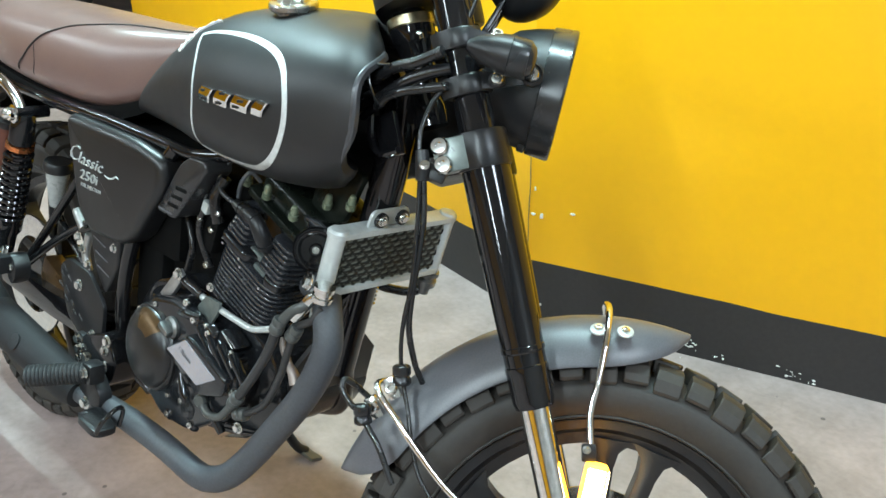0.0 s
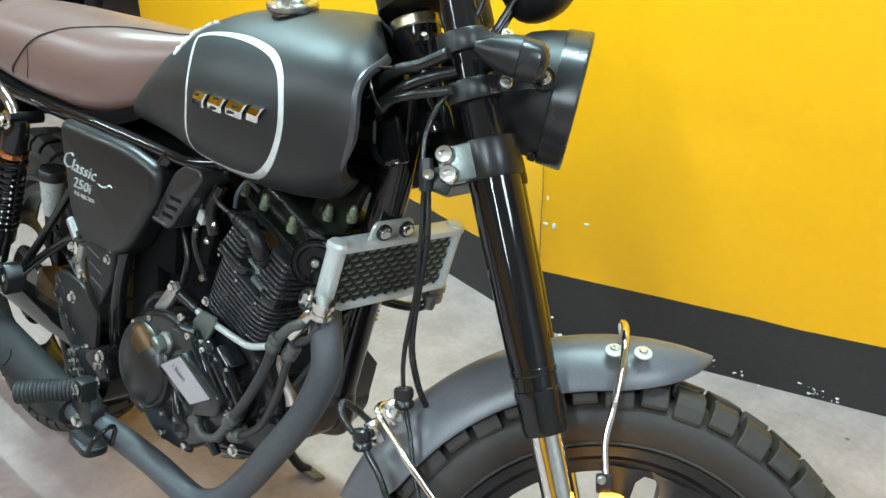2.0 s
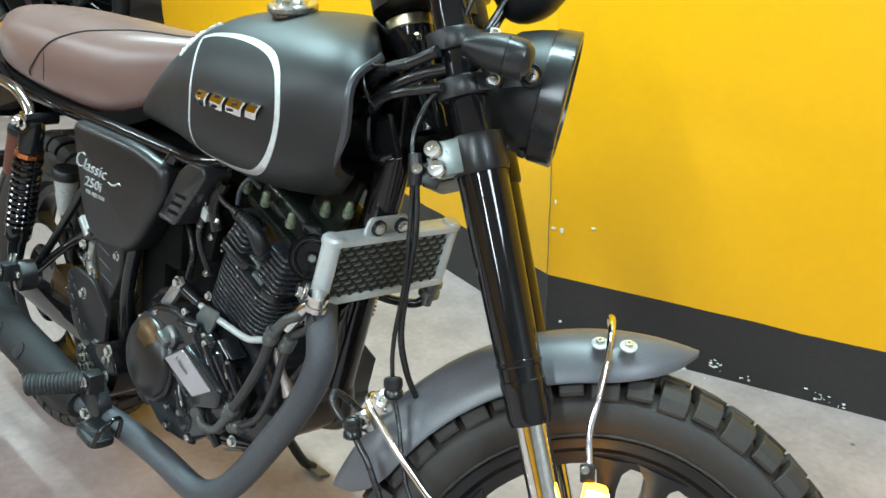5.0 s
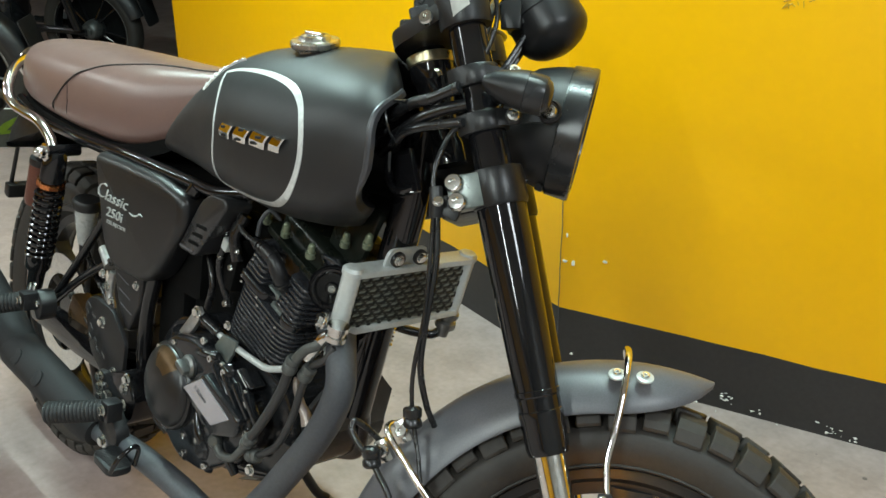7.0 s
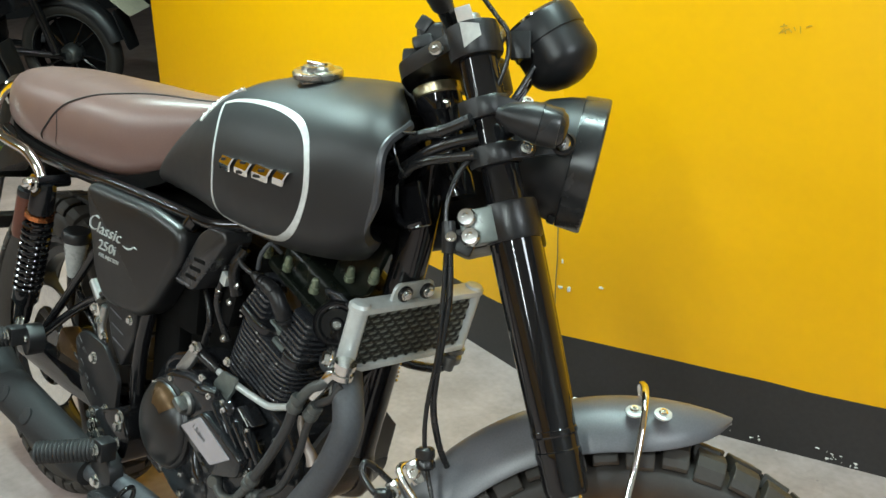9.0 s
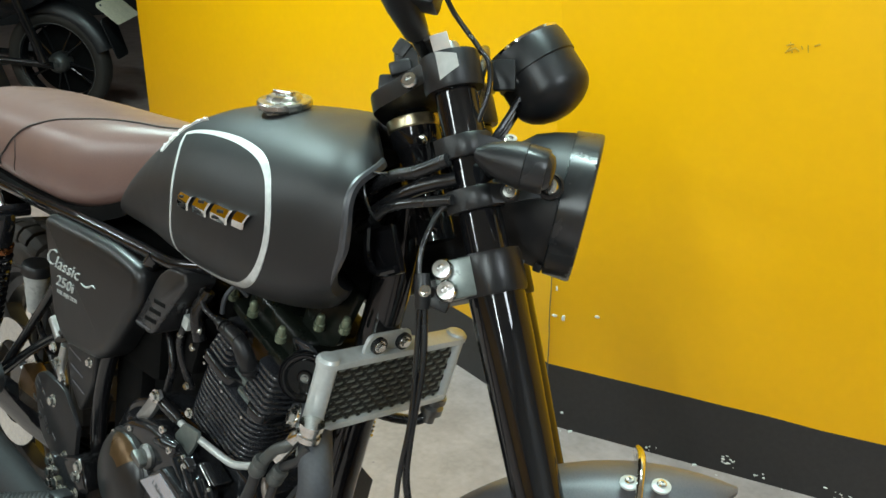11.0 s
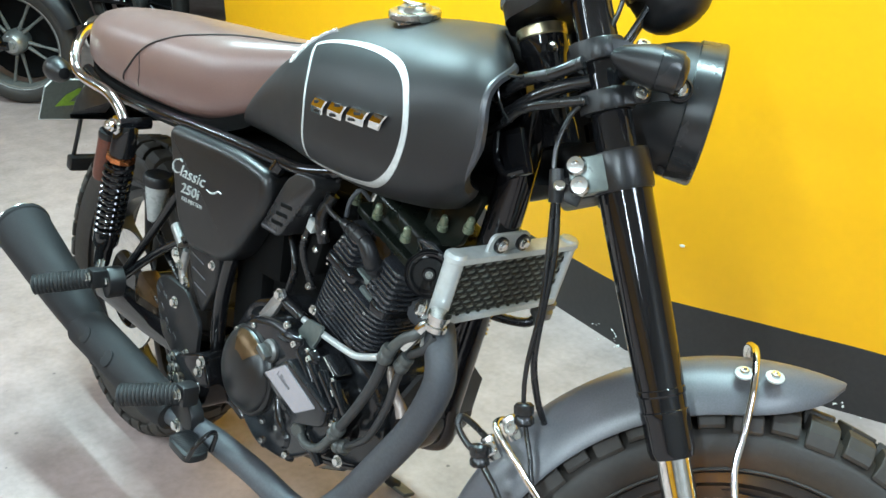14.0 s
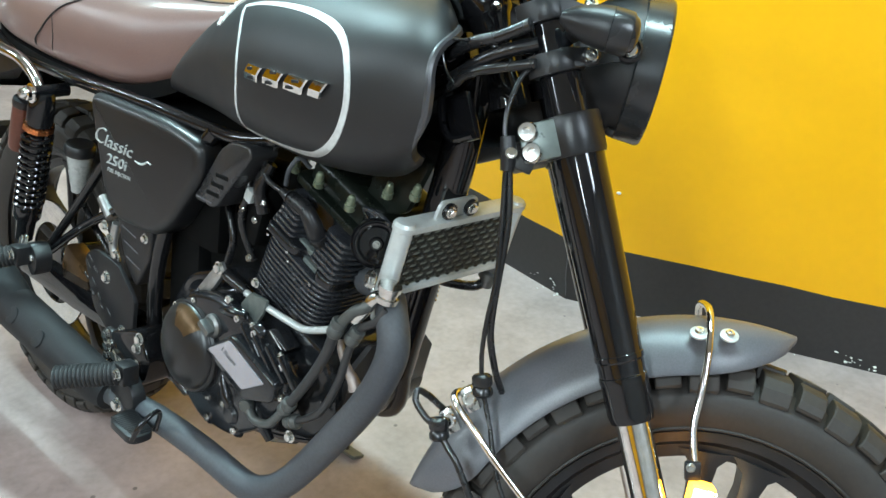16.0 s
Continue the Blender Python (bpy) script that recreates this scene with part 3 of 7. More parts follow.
def fender(axle, r, a0, a1, half, steps=40, nose=0.0, tail=0.0):
    """A curved mudguard, arched across, with points at its ends."""
    bm = bmesh.new()
    axle = V(axle)
    across = 14
    outer, inner = [], []
    for i in range(steps + 1):
        u = i / steps
        a = radians(a0 + (a1 - a0) * u)
        w = half
        if nose and u < nose:
            w *= math.sqrt(max(0.02, 1 - (1 - u / nose) ** 2)) 
        if tail and u > 1 - tail:
            w *= math.sqrt(max(0.02, 1 - (1 - (1 - u) / tail) ** 2))
        for ring, t in ((outer, 0.0), (inner, 0.003)):
            row = []
            for k in range(across + 1):
                s = -1 + 2 * k / across
                drop = 0.058 * abs(s) ** 3.2 * (w / half) ** 1.2
                rr = r - drop - t
                row.append(axle + V((math.cos(a) * rr, s * (w - t * 0.3), math.sin(a) * rr)))
            ring.append(row)
    loft(bm, [o + list(reversed(i)) for o, i in zip(outer, inner)])
    return bm


front_fender = steered("front_fender", fender(FRONT_AXLE, 0.378, 84, 169, 0.071, nose=0.25, tail=0.16), GREY, "satin grey front mudguard", 50)
for x, z in ((1.2635, 0.6875), (1.2975, 0.6935)):
    d = (V((x, 0, z)) - V((FRONT_AXLE.x, 0, FRONT_AXLE.z))).normalized()
    bolt(front_fender, V((x, -0.060, z)), 0.0054, d + V((0, -0.75, 0)), "cap")
    bm = bmesh.new()
    lathe(bm, [(0.0, -0.003), (0.0108, -0.003), (0.0108, -0.0008), (0.0100, -0.0002), (0.0, -0.0002)], V((x, -0.060, z)), d + V((0, -0.75, 0)), 22)
    part("washer", bm, SILVER, front_fender, "bright zinc washer")

# chrome rod that crosses the mudguard and hangs down with the amber lamp
bm = bmesh.new()
tube(bm, [R(1.290, -0.075, 0.62), R(1.285, -0.070, 0.68), R(1.272, -0.03, 0.712), R(1.272, 0.02, 0.716), R(1.273, 0.050, 0.706), R(1.276, 0.075, 0.672), R(1.278, 0.090, 0.62), R(1.278, 0.096, 0.588), R(1.282, 0.100, 0.568), R(1.294, 0.105, 0.530)], 0.0045, 10)
stay_rod = steered("stay_rod", bm, CHROME, "bent chrome rod over the mudguard")
bm = bmesh.new()
block(bm, R(1.288, 0.106, 0.538), (0.018, 0.010, 0.022), (0, -14, 0), 0.003)
part("lamp_bracket", bm, PLASTIC, stay_rod)
bolt(stay_rod, R(1.284, 0.111, 0.542), 0.0042)
bm = bmesh.new()
block(bm, R(1.303, 0.110, 0.500), (0.029, 0.026, 0.058), (0, -2, 0), 0.007, 3)
marker = part("marker_lamp", bm, AMBER, stay_rod, "lit amber marker lamp")
bm = bmesh.new()
block(bm, R(1.303, 0.1235, 0.500), (0.022, 0.003, 0.048), (0, -2, 0), 0.0014, 2)
block(bm, R(1.3180, 0.110, 0.500), (0.003, 0.014, 0.044), (0, -2, 0), 0.0014, 2)
part("lamp_core", bm, HOT, marker, "glaring lamp core")

# ---- fork, clamps, head lamp
for s, lat in (("right", FORK_LAT), ("left", -FORK_LAT)):
    def on(z):
        return fork_at(z, lat)
    bm = bmesh.new()
    lathe(bm, [(0.0, 0.0), (0.0235, 0.0), (0.0235, 0.10), (0.0, 0.10)], on(1.085), AXIS, 28)
    zz = lambda z: (1.085 - z) / math.cos(radians(RAKE))
    lathe(bm, [(0.0, zz(1.075)), (0.0235, zz(1.075)), (0.0235, zz(0.885)), (0.0290, zz(0.875)), (0.0310, zz(0.845)), (0.0305, zz(0.80)), (0.0284, zz(0.70)), (0.0272, zz(0.646)), (0.0280, zz(0.645)), (0.0280, zz(0.640)), (0.0266, zz(0.638)), (0.0266, zz(0.624)),
               (0.0278, zz(0.623)), (0.0278, zz(0.617)), (0.0272, zz(0.615)), (0.0268, zz(0.584)), (0.0246, zz(0.576)), (0.0, zz(0.576))], on(1.085), AXIS, 36)
    leg = steered("fork_leg", bm, GLOSS, "gloss black upper fork leg", 30)
    bm = bmesh.new()
    lathe(bm, [(0.0, zz(0.585)), (0.0200, zz(0.585)), (0.0200, zz(0.36)), (0.0, zz(0.36))], on(1.085), AXIS, 28)
    part("stanchion", bm, CHROME, leg, "polished chrome fork tube")
    bm = bmesh.new()
    lathe(bm, [(0.0, zz(0.41)), (0.022, zz(0.41)), (0.026, zz(0.39)), (0.026, zz(0.335)), (0.018, zz(0.30)), (0.0, zz(0.30))], on(1.085), AXIS, 24)
    part("axle_lug", bm, GLOSS, leg)
bm = bmesh.new()
tube(bm, [R(1.348, 0.13, 0.331), R(1.348, -0.13, 0.331)], 0.011, 14)
steered("front_axle", bm, STEEL)


def clamp_ring(z, h, r, lat, ears):
    """A band round one fork leg, drawn in towards the steering stem, with an arm out to its ear bolts."""
    o = fork_at(z, lat)
    s = 1 if lat > 0 else -1
    bm = bmesh.new()
    lathe(bm, [(r - 0.004, -h / 2), (r, -h / 2), (r + 0.0012, -h / 2 + 0.002), (r + 0.0012, h / 2 - 0.002), (r, h / 2), (r - 0.004, h / 2)], o, AXIS, 40)
    rows = []
    for f, out in ((0.0, r), (0.014, r - 0.002), (0.026, r - 0.008), (0.034, r - 0.016)):
        q = o - FORE * f
        rows.append([q + V((0, -s * (out + d), 0)) + AXIS * k for d, k in ((0.0, -h / 2), (0.001, 0.0), (0.0, h / 2), (-0.006, h / 2), (-0.006, -h / 2))])
    loft(bm, rows)
    rows = []
    for x, w, zz_, half in ears:
        q = R(x, s * w, zz_)
        rows.append([q + V((0, -s * d, 0)) + AXIS * k for d, k in ((0.0, -half), (0.0, half), (-0.006, half), (-0.006, -half))])
    loft(bm, rows)
    return bm


for lat in (FORK_LAT, -FORK_LAT):
    steered("lamp_bracket", clamp_ring(0.993, 0.024, 0.0280, lat, ((1.004, 0.134, 0.997, 0.011), (1.030, 0.132, 0.999, 0.010), (1.052, 0.122, 1.000, 0.008))), PLASTIC, "black head lamp bracket clamped to the fork")
    steered("lamp_bracket", clamp_ring(0.941, 0.024, 0.0280, lat, ((1.030, 0.135, 0.946, 0.011), (1.060, 0.126, 0.955, 0.010), (1.080, 0.116, 0.963, 0.008), (1.098, 0.104, 0.971, 0.010))), PLASTIC, "black head lamp bracket clamped to the fork")

# lower yoke with pinch bolts
bm = bmesh.new()
for lat in (FORK_LAT, -FORK_LAT):
    lathe(bm, [(0.024, -0.023), (0.0335, -0.023), (0.0350, -0.019), (0.0350, 0.019), (0.0335, 0.023), (0.024, 0.023)], fork_at(0.868, lat), AXIS, 36)
    s = 1 if lat > 0 else -1
    c = fork_at(0.872, lat - s * 0.026) - FORE * 0.030
    block(bm, c, (0.056, 0.034, 0.030), (0, -RAKE, 0), 0.005)
c = fork_at(0.862, 0) - FORE * 0.055
block(bm, c, (0.050, 0.16, 0.030), (0, -RAKE, 0), 0.006)
lower_yoke = steered("lower_yoke", bm, PLASTIC, "satin black lower fork yoke")
bm = bmesh.new()
pl = R(1.0215, FORK_LAT + 0.012, 0.8475)
block(bm, pl + FORE * 0.014, (0.052, 0.036, 0.042), (0, -RAKE, 0), 0.003)
part("pinch_lug", bm, CASTGREY, lower_yoke, "bare grey pinch lug")
for dz in (0.014, -0.014):
    bolt(lower_yoke, pl - FORE * 0.002 - AXIS * dz * 0.82 + V((0, -0.017, 0)), 0.0115, (-0.15, -1, 0.15), "cap")

# upper yoke
bm = bmesh.new()
outline = rounded([(-0.045, -0.045), (-0.045, 0.045), (0.036, 0.128), (0.064, 0.134), (0.088, 0.122), (0.086, 0.085), (0.060, 0.045), (0.060, -0.045), (0.086, -0.085), (0.088, -0.122), (0.064, -0.134), (0.036, -0.128)], 0.02)
top = Vector((0.905, 0, 1.047)) + AXIS * 0.004
slab(bm, outline, lambda u, v, w: top + FORE * u + Vector((0, v, 0)) - AXIS * w, -0.010, 0.014, 0.005)
for lat in (FORK_LAT, -FORK_LAT):
    lathe(bm, [(0.020, -0.022), (0.0325, -0.022), (0.0335, -0.018), (0.0335, 0.014), (0.0320, 0.018), (0.0, 0.018)], fork_at(1.066, lat), AXIS, 36)
upper_yoke = steered("upper_yoke", bm, PLASTIC, "satin black upper fork yoke")
bolt(upper_yoke, R(0.924, 0.120, 1.0465), 0.0095, (-0.30, -1, 0.2), "cap")
for lat in (FORK_LAT,):
    bm = bmesh.new()
    o = fork_at(1.067, lat)
    rows = []
    for z in (-0.017, 0.006):
        rows.append([o + AXIS * z + (FORE * math.sin(a) + V((0, -1, 0)) * math.cos(a)) * 0.0342 - AXIS * (0.016 * a if z > 0 else -0.010 * a) for a in np.linspace(-0.34, 0.34, 9)])
    loft(bm, rows, cap=False, closed=False)
    bmesh.ops.solidify(bm, geom=bm.faces[:], thickness=0.0008)
    part("paper_sticker", bm, CARD, upper_yoke, "torn white paper sticker")
    bm = bmesh.new()
    lathe(bm, [(0.0, -0.034), (0.013, -0.034), (0.015, -0.028), (0.0155, -0.014), (0.0, -0.014)], fork_at(1.068, lat), AXIS, 18)
    part("fork_cap", bm, ALLOY, upper_yoke, "bare alloy fork cap")
    bm = bmesh.new()
    o2 = fork_at(1.088, lat)
    block(bm, o2 - V((0.002, 0.014, 0.004)), (0.020, 0.003, 0.046), (14, -30, 0), 0.001)
    part("paper_tag", bm, PAPER, upper_yoke)

# steering head on the frame
bm = bmesh.new()
lathe(bm, [(0.0, -0.02), (0.022, -0.02), (0.024, 0.004), (0.031, 0.008), (0.031, 0.026), (0.027, 0.032), (0.022, 0.06), (0.021, 0.11), (0.024, 0.118), (0.024, 0.146), (0.0, 0.146)], PIVOT, AXIS, 34)
head = part("steering_head", bm, GLOSS, bike, "gloss black steering head")
bm = bmesh.new()
lathe(bm, [(0.0, -0.008), (0.028, -0.008), (0.0325, -0.006), (0.0325, 0.006), (0.030, 0.009), (0.0, 0.009)], PIVOT, AXIS, 34)
part("bearing_ring", bm, GOLD, head, "yellow zinc bearing ring")
bolt(head, PIVOT + V((0.046, -0.028, -0.010)), 0.0060, (0.1, -1, -0.4), "hex")
bm = bmesh.new()
lathe(bm, [(0.0, -0.05), (0.013, -0.05), (0.013, -0.02), (0.0, -0.02)], PIVOT, AXIS, 18)
part("stem", bm, STEEL, head)

# head lamp
HL = Vector((1.142, 0, 0.972))
hax = Vector((1, 0.025, 0.010)).normalized()
bm = bmesh.new()
lathe(bm, [(0.0, -0.112), (0.030, -0.110), (0.055, -0.098), (0.072, -0.078), (0.080, -0.054), (0.0835, -0.036), (0.0835, -0.030), (0.070, -0.030), (0.0, -0.030)], HL, hax, 56)
head_lamp = steered("head_lamp", bm, MATTE, "matte black round head lamp shell", 24)
bm = bmesh.new()
lathe(bm, [(0.0, -0.001), (0.04, -0.002), (0.066, -0.005), (0.078, -0.008), (0.0, -0.010)], HL, hax, 40)
part("lens", bm, LENS, head_lamp, "clear glass lamp lens")
bm = bmesh.new()
lathe(bm, [(0.076, -0.033), (0.0856, -0.0330), (0.0868, -0.0315), (0.0892, -0.003), (0.0880, 0.0), (0.0800, 0.001), (0.078, -0.009), (0.0, -0.011)], HL, hax, 56)
part("lamp_rim", bm, BEZEL, head_lamp, "satin black lamp rim", 24)
bm = bmesh.new()
lathe(bm, [(0.0, 0.0), (0.0150, 0.0), (0.0150, 0.010), (0.0125, 0.012), (0.0115, 0.009), (0.0, 0.009)], R(1.099, 0.100, 0.974), (0, -1, 0.1), 26)
part("lamp_ear", bm, PLASTIC, head_lamp)
bm = bmesh.new()
lathe(bm, [(0.0, 0.0), (0.0105, 0.0), (0.0105, 0.006), (0.0085, 0.008), (0.0, 0.008)], R(1.060, 0.122, 0.955), (0, -1, 0.1), 22)
part("ear_boss", bm, PLASTIC, head_lamp)
bolt(head_lamp, R(1.099, 0.109, 0.974), 0.0092, (0, -1, 0.1), "cap")
bolt(head_lamp, R(1.060, 0.129, 0.955), 0.0078, (0, -1, 0.1), "cap")
bolt(head_lamp, R(1.046, 0.122, 1.008), 0.0080, (0.1, -0.7, 0.7), "cap")
for x, lat in ((1.085, 0.040), (1.105, 0.025)):
    bm = bmesh.new()
    block(bm, R(x, lat, 0.889), (0.010, 0.014, 0.010), (0, 8, 0), 0.002)
    part("lamp_clip", bm, PLASTIC, head_lamp)

# front turn signal, pointing ahead
for s in (1, -1):
    bm = bmesh.new()
    o = R(1.017, s * 0.158, 0.983)
    d = Vector((1, 0, -0.02))
    lathe(bm, [(0.0, 0.0), (0.006, 0.001), (0.014, 0.012), (0.020, 0.028), (0.0235, 0.042), (0.0248, 0.052), (0.0248, 0.054), (0.0225, 0.055), (0.0, 0.055)], o, d, 28)
    sig = steered("turn_signal", bm, PLASTIC, "black bullet turn signal", 26)
    bm = bmesh.new()
    lathe(bm, [(0.0, 0.086), (0.010, 0.0855), (0.018, 0.082), (0.0215, 0.076), (0.0, 0.074)], o, d, 24)
    part("lens", bm, LENS, sig, "smoked lens")
    bm = bmesh.new()
    lathe(bm, [(0.0, 0.054), (0.0240, 0.054), (0.0250, 0.055), (0.0240, 0.074), (0.0228, 0.077), (0.0, 0.077)], o, d, 28)
    part("lens_ring", bm, BEZEL, sig)
    bm = bmesh.new()
    tube(bm, [o + V((0.03, 0, -0.004)), R(1.03, s * 0.105, 0.972)], 0.009, 12)
    part("stem", bm, PLASTIC, sig)

# instrument pod
bm = bmesh.new()
gax = Vector((-1.05, 0, 1)).normalized()
G = Vector((1.092, 0.0, 1.072))
lathe(bm, [(0.0, 0.004), (0.016, 0.005), (0.030, 0.010), (0.040, 0.017), (0.0465, 0.025), (0.0490, 0.031), (0.0500, 0.038), (0.0500, 0.066), (0.0518, 0.067), (0.0518, 0.092), (0.0496, 0.098), (0.0, 0.098)], G, gax, 44)
pod = steered("instrument_pod", bm, PLASTIC, "black round instrument pod", 32)
bm = bmesh.new()
lathe(bm, [(0.042, 0.098), (0.0500, 0.098), (0.0500, 0.101), (0.042, 0.101)], G, gax, 36)
part("bezel", bm, CHROME, pod)
bm = bmesh.new()
block(bm, R(1.012, 0.044, 1.094), (0.026, 0.012, 0.036), (0, -14, 0), 0.002)
block(bm, R(1.030, 0.026, 1.096), (0.050, 0.030, 0.012), (0, -30, 0), 0.003)
part("pod_bracket", bm, PLASTIC, pod)
for lat in (-0.012, 0.012, 0.03):
    bm = bmesh.new()
    tube(bm, [R(1.035, lat, 1.078), R(1.028, lat + 0.006, 1.05), R(1.018, lat + 0.01, 1.02), R(1.00, lat, 0.99)], 0.004, 8)
    part("wire", bm, HOSE, pod)

# ---- handlebar and its fittings
bm = bmesh.new()
tube(bm, [R(0.855, 0.38, 1.165), R(0.885, 0.28, 1.140), R(0.905, 0.20, 1.116), R(0.925, 0.11, 1.092), R(0.932, 0.05, 1.086), R(0.934, 0.0, 1.086), R(0.932, -0.05, 1.086), R(0.920, -0.11, 1.096), R(0.895, -0.20, 1.125), R(0.87, -0.28, 1.145), R(0.83, -0.38, 1.165)], 0.0115, 14)
handlebar = steered("handlebar", bm, GLOSS, "gloss black handlebar")
for lat in (0.045, -0.045):
    bm = bmesh.new()
    block(bm, R(0.934, lat, 1.080), (0.036, 0.028, 0.052), (0, -RAKE, 0), 0.006)
    part("bar_clamp", bm, PLASTIC, handlebar)
for s in (1, -1):
    bm = bmesh.new()
    if s > 0:
        tube(bm, [R(0.918, 0.135, 1.098), R(0.908, 0.185, 1.112), R(0.895, 0.24, 1.13)], [0.014, 0.019, 0.020], 18)
    block(bm, R(0.888 if s > 0 else 0.880, s * 0.23, 1.130), (0.046, 0.055, 0.050), (0, -10, 8 * s), 0.010, 3)
    if s < 0:
        block(bm, R(0.876, -0.150, 1.124), (0.074, 0.046, 0.048), (0, -18, -10), 0.010, 3)
        block(bm, R(0.846, -0.146, 1.138), (0.022, 0.034, 0.024), (0, 20, -10), 0.005)
        block(bm, R(0.850, -0.128, 1.110), (0.030, 0.020, 0.018), (0, -30, 10), 0.004)
        block(bm, R(0.842, -0.152, 1.086), (0.034, 0.036, 0.030), (0, -12, -10), 0.006)
    part("switch_housing", bm, PLASTIC, handlebar)
    bm = bmesh.new()
    tube(bm, [R(0.883, s * 0.262, 1.140), R(0.850, s * 0.385, 1.166)], 0.0165, 18)
    part("grip", bm, RUBBER, handlebar, "ribbed rubber grip")
    bm = bmesh.new()
    tube(bm, [R(0.925, s * 0.20, 1.125), R(0.955, s * 0.225, 1.13), R(0.955, s * 0.31, 1.145), R(0.92, s * 0.39, 1.155)], [0.008, 0.007, 0.006, 0.007], 10)
    part("lever", bm, PLASTIC, handlebar)
    bm = bmesh.new()
    block(bm, R(0.928, s * 0.192, 1.124), (0.036, 0.046, 0.030), (0, 0, 0), 0.006)
    part("lever_perch", bm, PLASTIC, handlebar)

cables = [
    ([R(0.905, 0.215, 1.140), R(0.930, 0.17, 1.150), R(0.951, 0.125, 1.130), R(0.987, 0.12, 1.100), R(1.003, 0.122, 1.084), R(1.010, 0.124, 1.048), R(1.002, 0.115, 1.00)], 0.0030),
    ([R(0.915, -0.20, 1.135), R(0.955, -0.10, 1.150), R(0.975, -0.02, 1.130), R(0.985, 0.04, 1.08), R(0.99, 0.05, 1.0)], 0.0052),
]
for pts, r in cables:
    bm = bmesh.new()
    tube(bm, pts, r, 10)
    steered("cable", bm, HOSE, "black control cable")

# hoses running from the fork back to the tank
for pts, r in (([R(0.900, 0.060, 0.930), R(0.950, 0.085, 0.952), R(0.985, 0.090, 0.972), R(1.020, 0.088, 0.985), R(1.055, 0.080, 1.005)], 0.0075),
               ([R(0.900, 0.055, 0.905), R(0.955, 0.082, 0.925), R(0.995, 0.086, 0.952), R(1.03, 0.080, 0.972), R(1.06, 0.066, 0.985)], 0.0085),
               ([R(0.905, 0.060, 0.890), R(0.962, 0.090, 0.918), R(0.985, 0.095, 0.936), R(1.02, 0.092, 0.950), R(1.07, 0.080, 0.965)], 0.0058)):
    bm = bmesh.new()
    tube(bm, pts, r, 12)
    part("wiring_sleeve", bm, HOSE, bike, "black rubber wiring sleeve")
bm = bmesh.new()
tube(bm, [R(0.985, 0.098, 0.976), R(0.9755, 0.100, 0.9736), R(0.9575, 0.101, 0.9713), R(0.9500, 0.101, 0.9627), R(0.9530, 0.101, 0.9469), R(0.9630, 0.101, 0.9321), R(0.9740, 0.099, 0.9224)], 0.0020, 8, 3)
part("wire_guide", bm, HOSE, bike, "bent wire guide")
bm = bmesh.new()
block(bm, R(0.955, 0.056, 0.875), (0.040, 0.012, 0.060), (0, -RAKE, 0), 0.003)
tube(bm, [R(0.925, 0.065, 0.905), R(0.935, 0.068, 0.865), R(0.955, 0.068, 0.850), R(0.985, 0.066, 0.862)], 0.005, 8)
part("head_gusset", bm, GLOSS, bike)

# brake hose and speedometer cable down the fork to the mudguard
down = [
    ([R(0.998, 0.126, 0.925), R(0.9919, 0.128, 0.9145), R(0.9885, 0.136, 0.8938), R(0.987, 0.140, 0.8732), R(0.9905, 0.142, 0.8509), R(0.998, 0.142, 0.830), R(1.0028, 0.138, 0.8021), R(1.0108, 0.132, 0.7584), R(1.0207, 0.124, 0.6946), R(1.0226, 0.114, 0.6406), R(1.0258, 0.104, 0.6065), R(1.0325, 0.094, 0.5763),
      R(1.0434, 0.092, 0.5484), R(1.0573, 0.096, 0.5192), R(1.0667, 0.100, 0.4957), R(1.090, 0.106, 0.450), R(1.130, 0.110, 0.410)], 0.0029),
    ([R(0.9998, 0.136, 0.8276), R(1.0074, 0.134, 0.8037), R(1.0185, 0.128, 0.7541), R(1.024, 0.118, 0.6819), R(1.030, 0.100, 0.6279), R(1.0458, 0.076, 0.5835), R(1.060, 0.050, 0.556)], 0.0042),
]
for pts, r in down:
    bm = bmesh.new()
    tube(bm, pts, r, 10)
    steered("brake_hose", bm, HOSE, "glossy black brake hose")
bm = bmesh.new()
tube(bm, [R(0.994, 0.138, 0.848), R(0.999, 0.138, 0.832), R(1.003, 0.136, 0.812)], [0.0080, 0.0090, 0.0080], 16)
block(bm, R(1.012, 0.128, 0.826), (0.036, 0.014, 0.020), (0, 10, 0), 0.003)
hose_clip = steered("hose_clip", bm, PLASTIC)
bolt(hose_clip, R(1.003, 0.148, 0.831), 0.0052, (0, -1, 0.4))

# mudguard stay at the rear end, with clips
bm = bmesh.new()
tube(bm, [R(1.030, 0.050, 0.545), R(1.0247, 0.060, 0.5473), R(1.0117, 0.072, 0.5478), R(1.0077, 0.085, 0.5423), R(1.0193, 0.094, 0.5303), R(1.0428, 0.100, 0.5117), R(1.0707, 0.104, 0.4877), R(1.135, 0.108, 0.440), R(1.22, 0.112, 0.40), R(1.31, 0.118, 0.35)], 0.0045, 10)
stay = steered("fender_stay", bm, CHROME, "chrome mudguard stay")
for (x, z) in ((1.026, 0.5426), (1.0092, 0.5116)):
    bm = bmesh.new()
    block(bm, R(x, 0.070, z), (0.030, 0.016, 0.017), (0, 50, 0), 0.003)
    part("clip", bm, STEEL, stay)
    bolt(stay, R(x, 0.078, z), 0.0088, (-0.3, -1, 0.3), "cap")
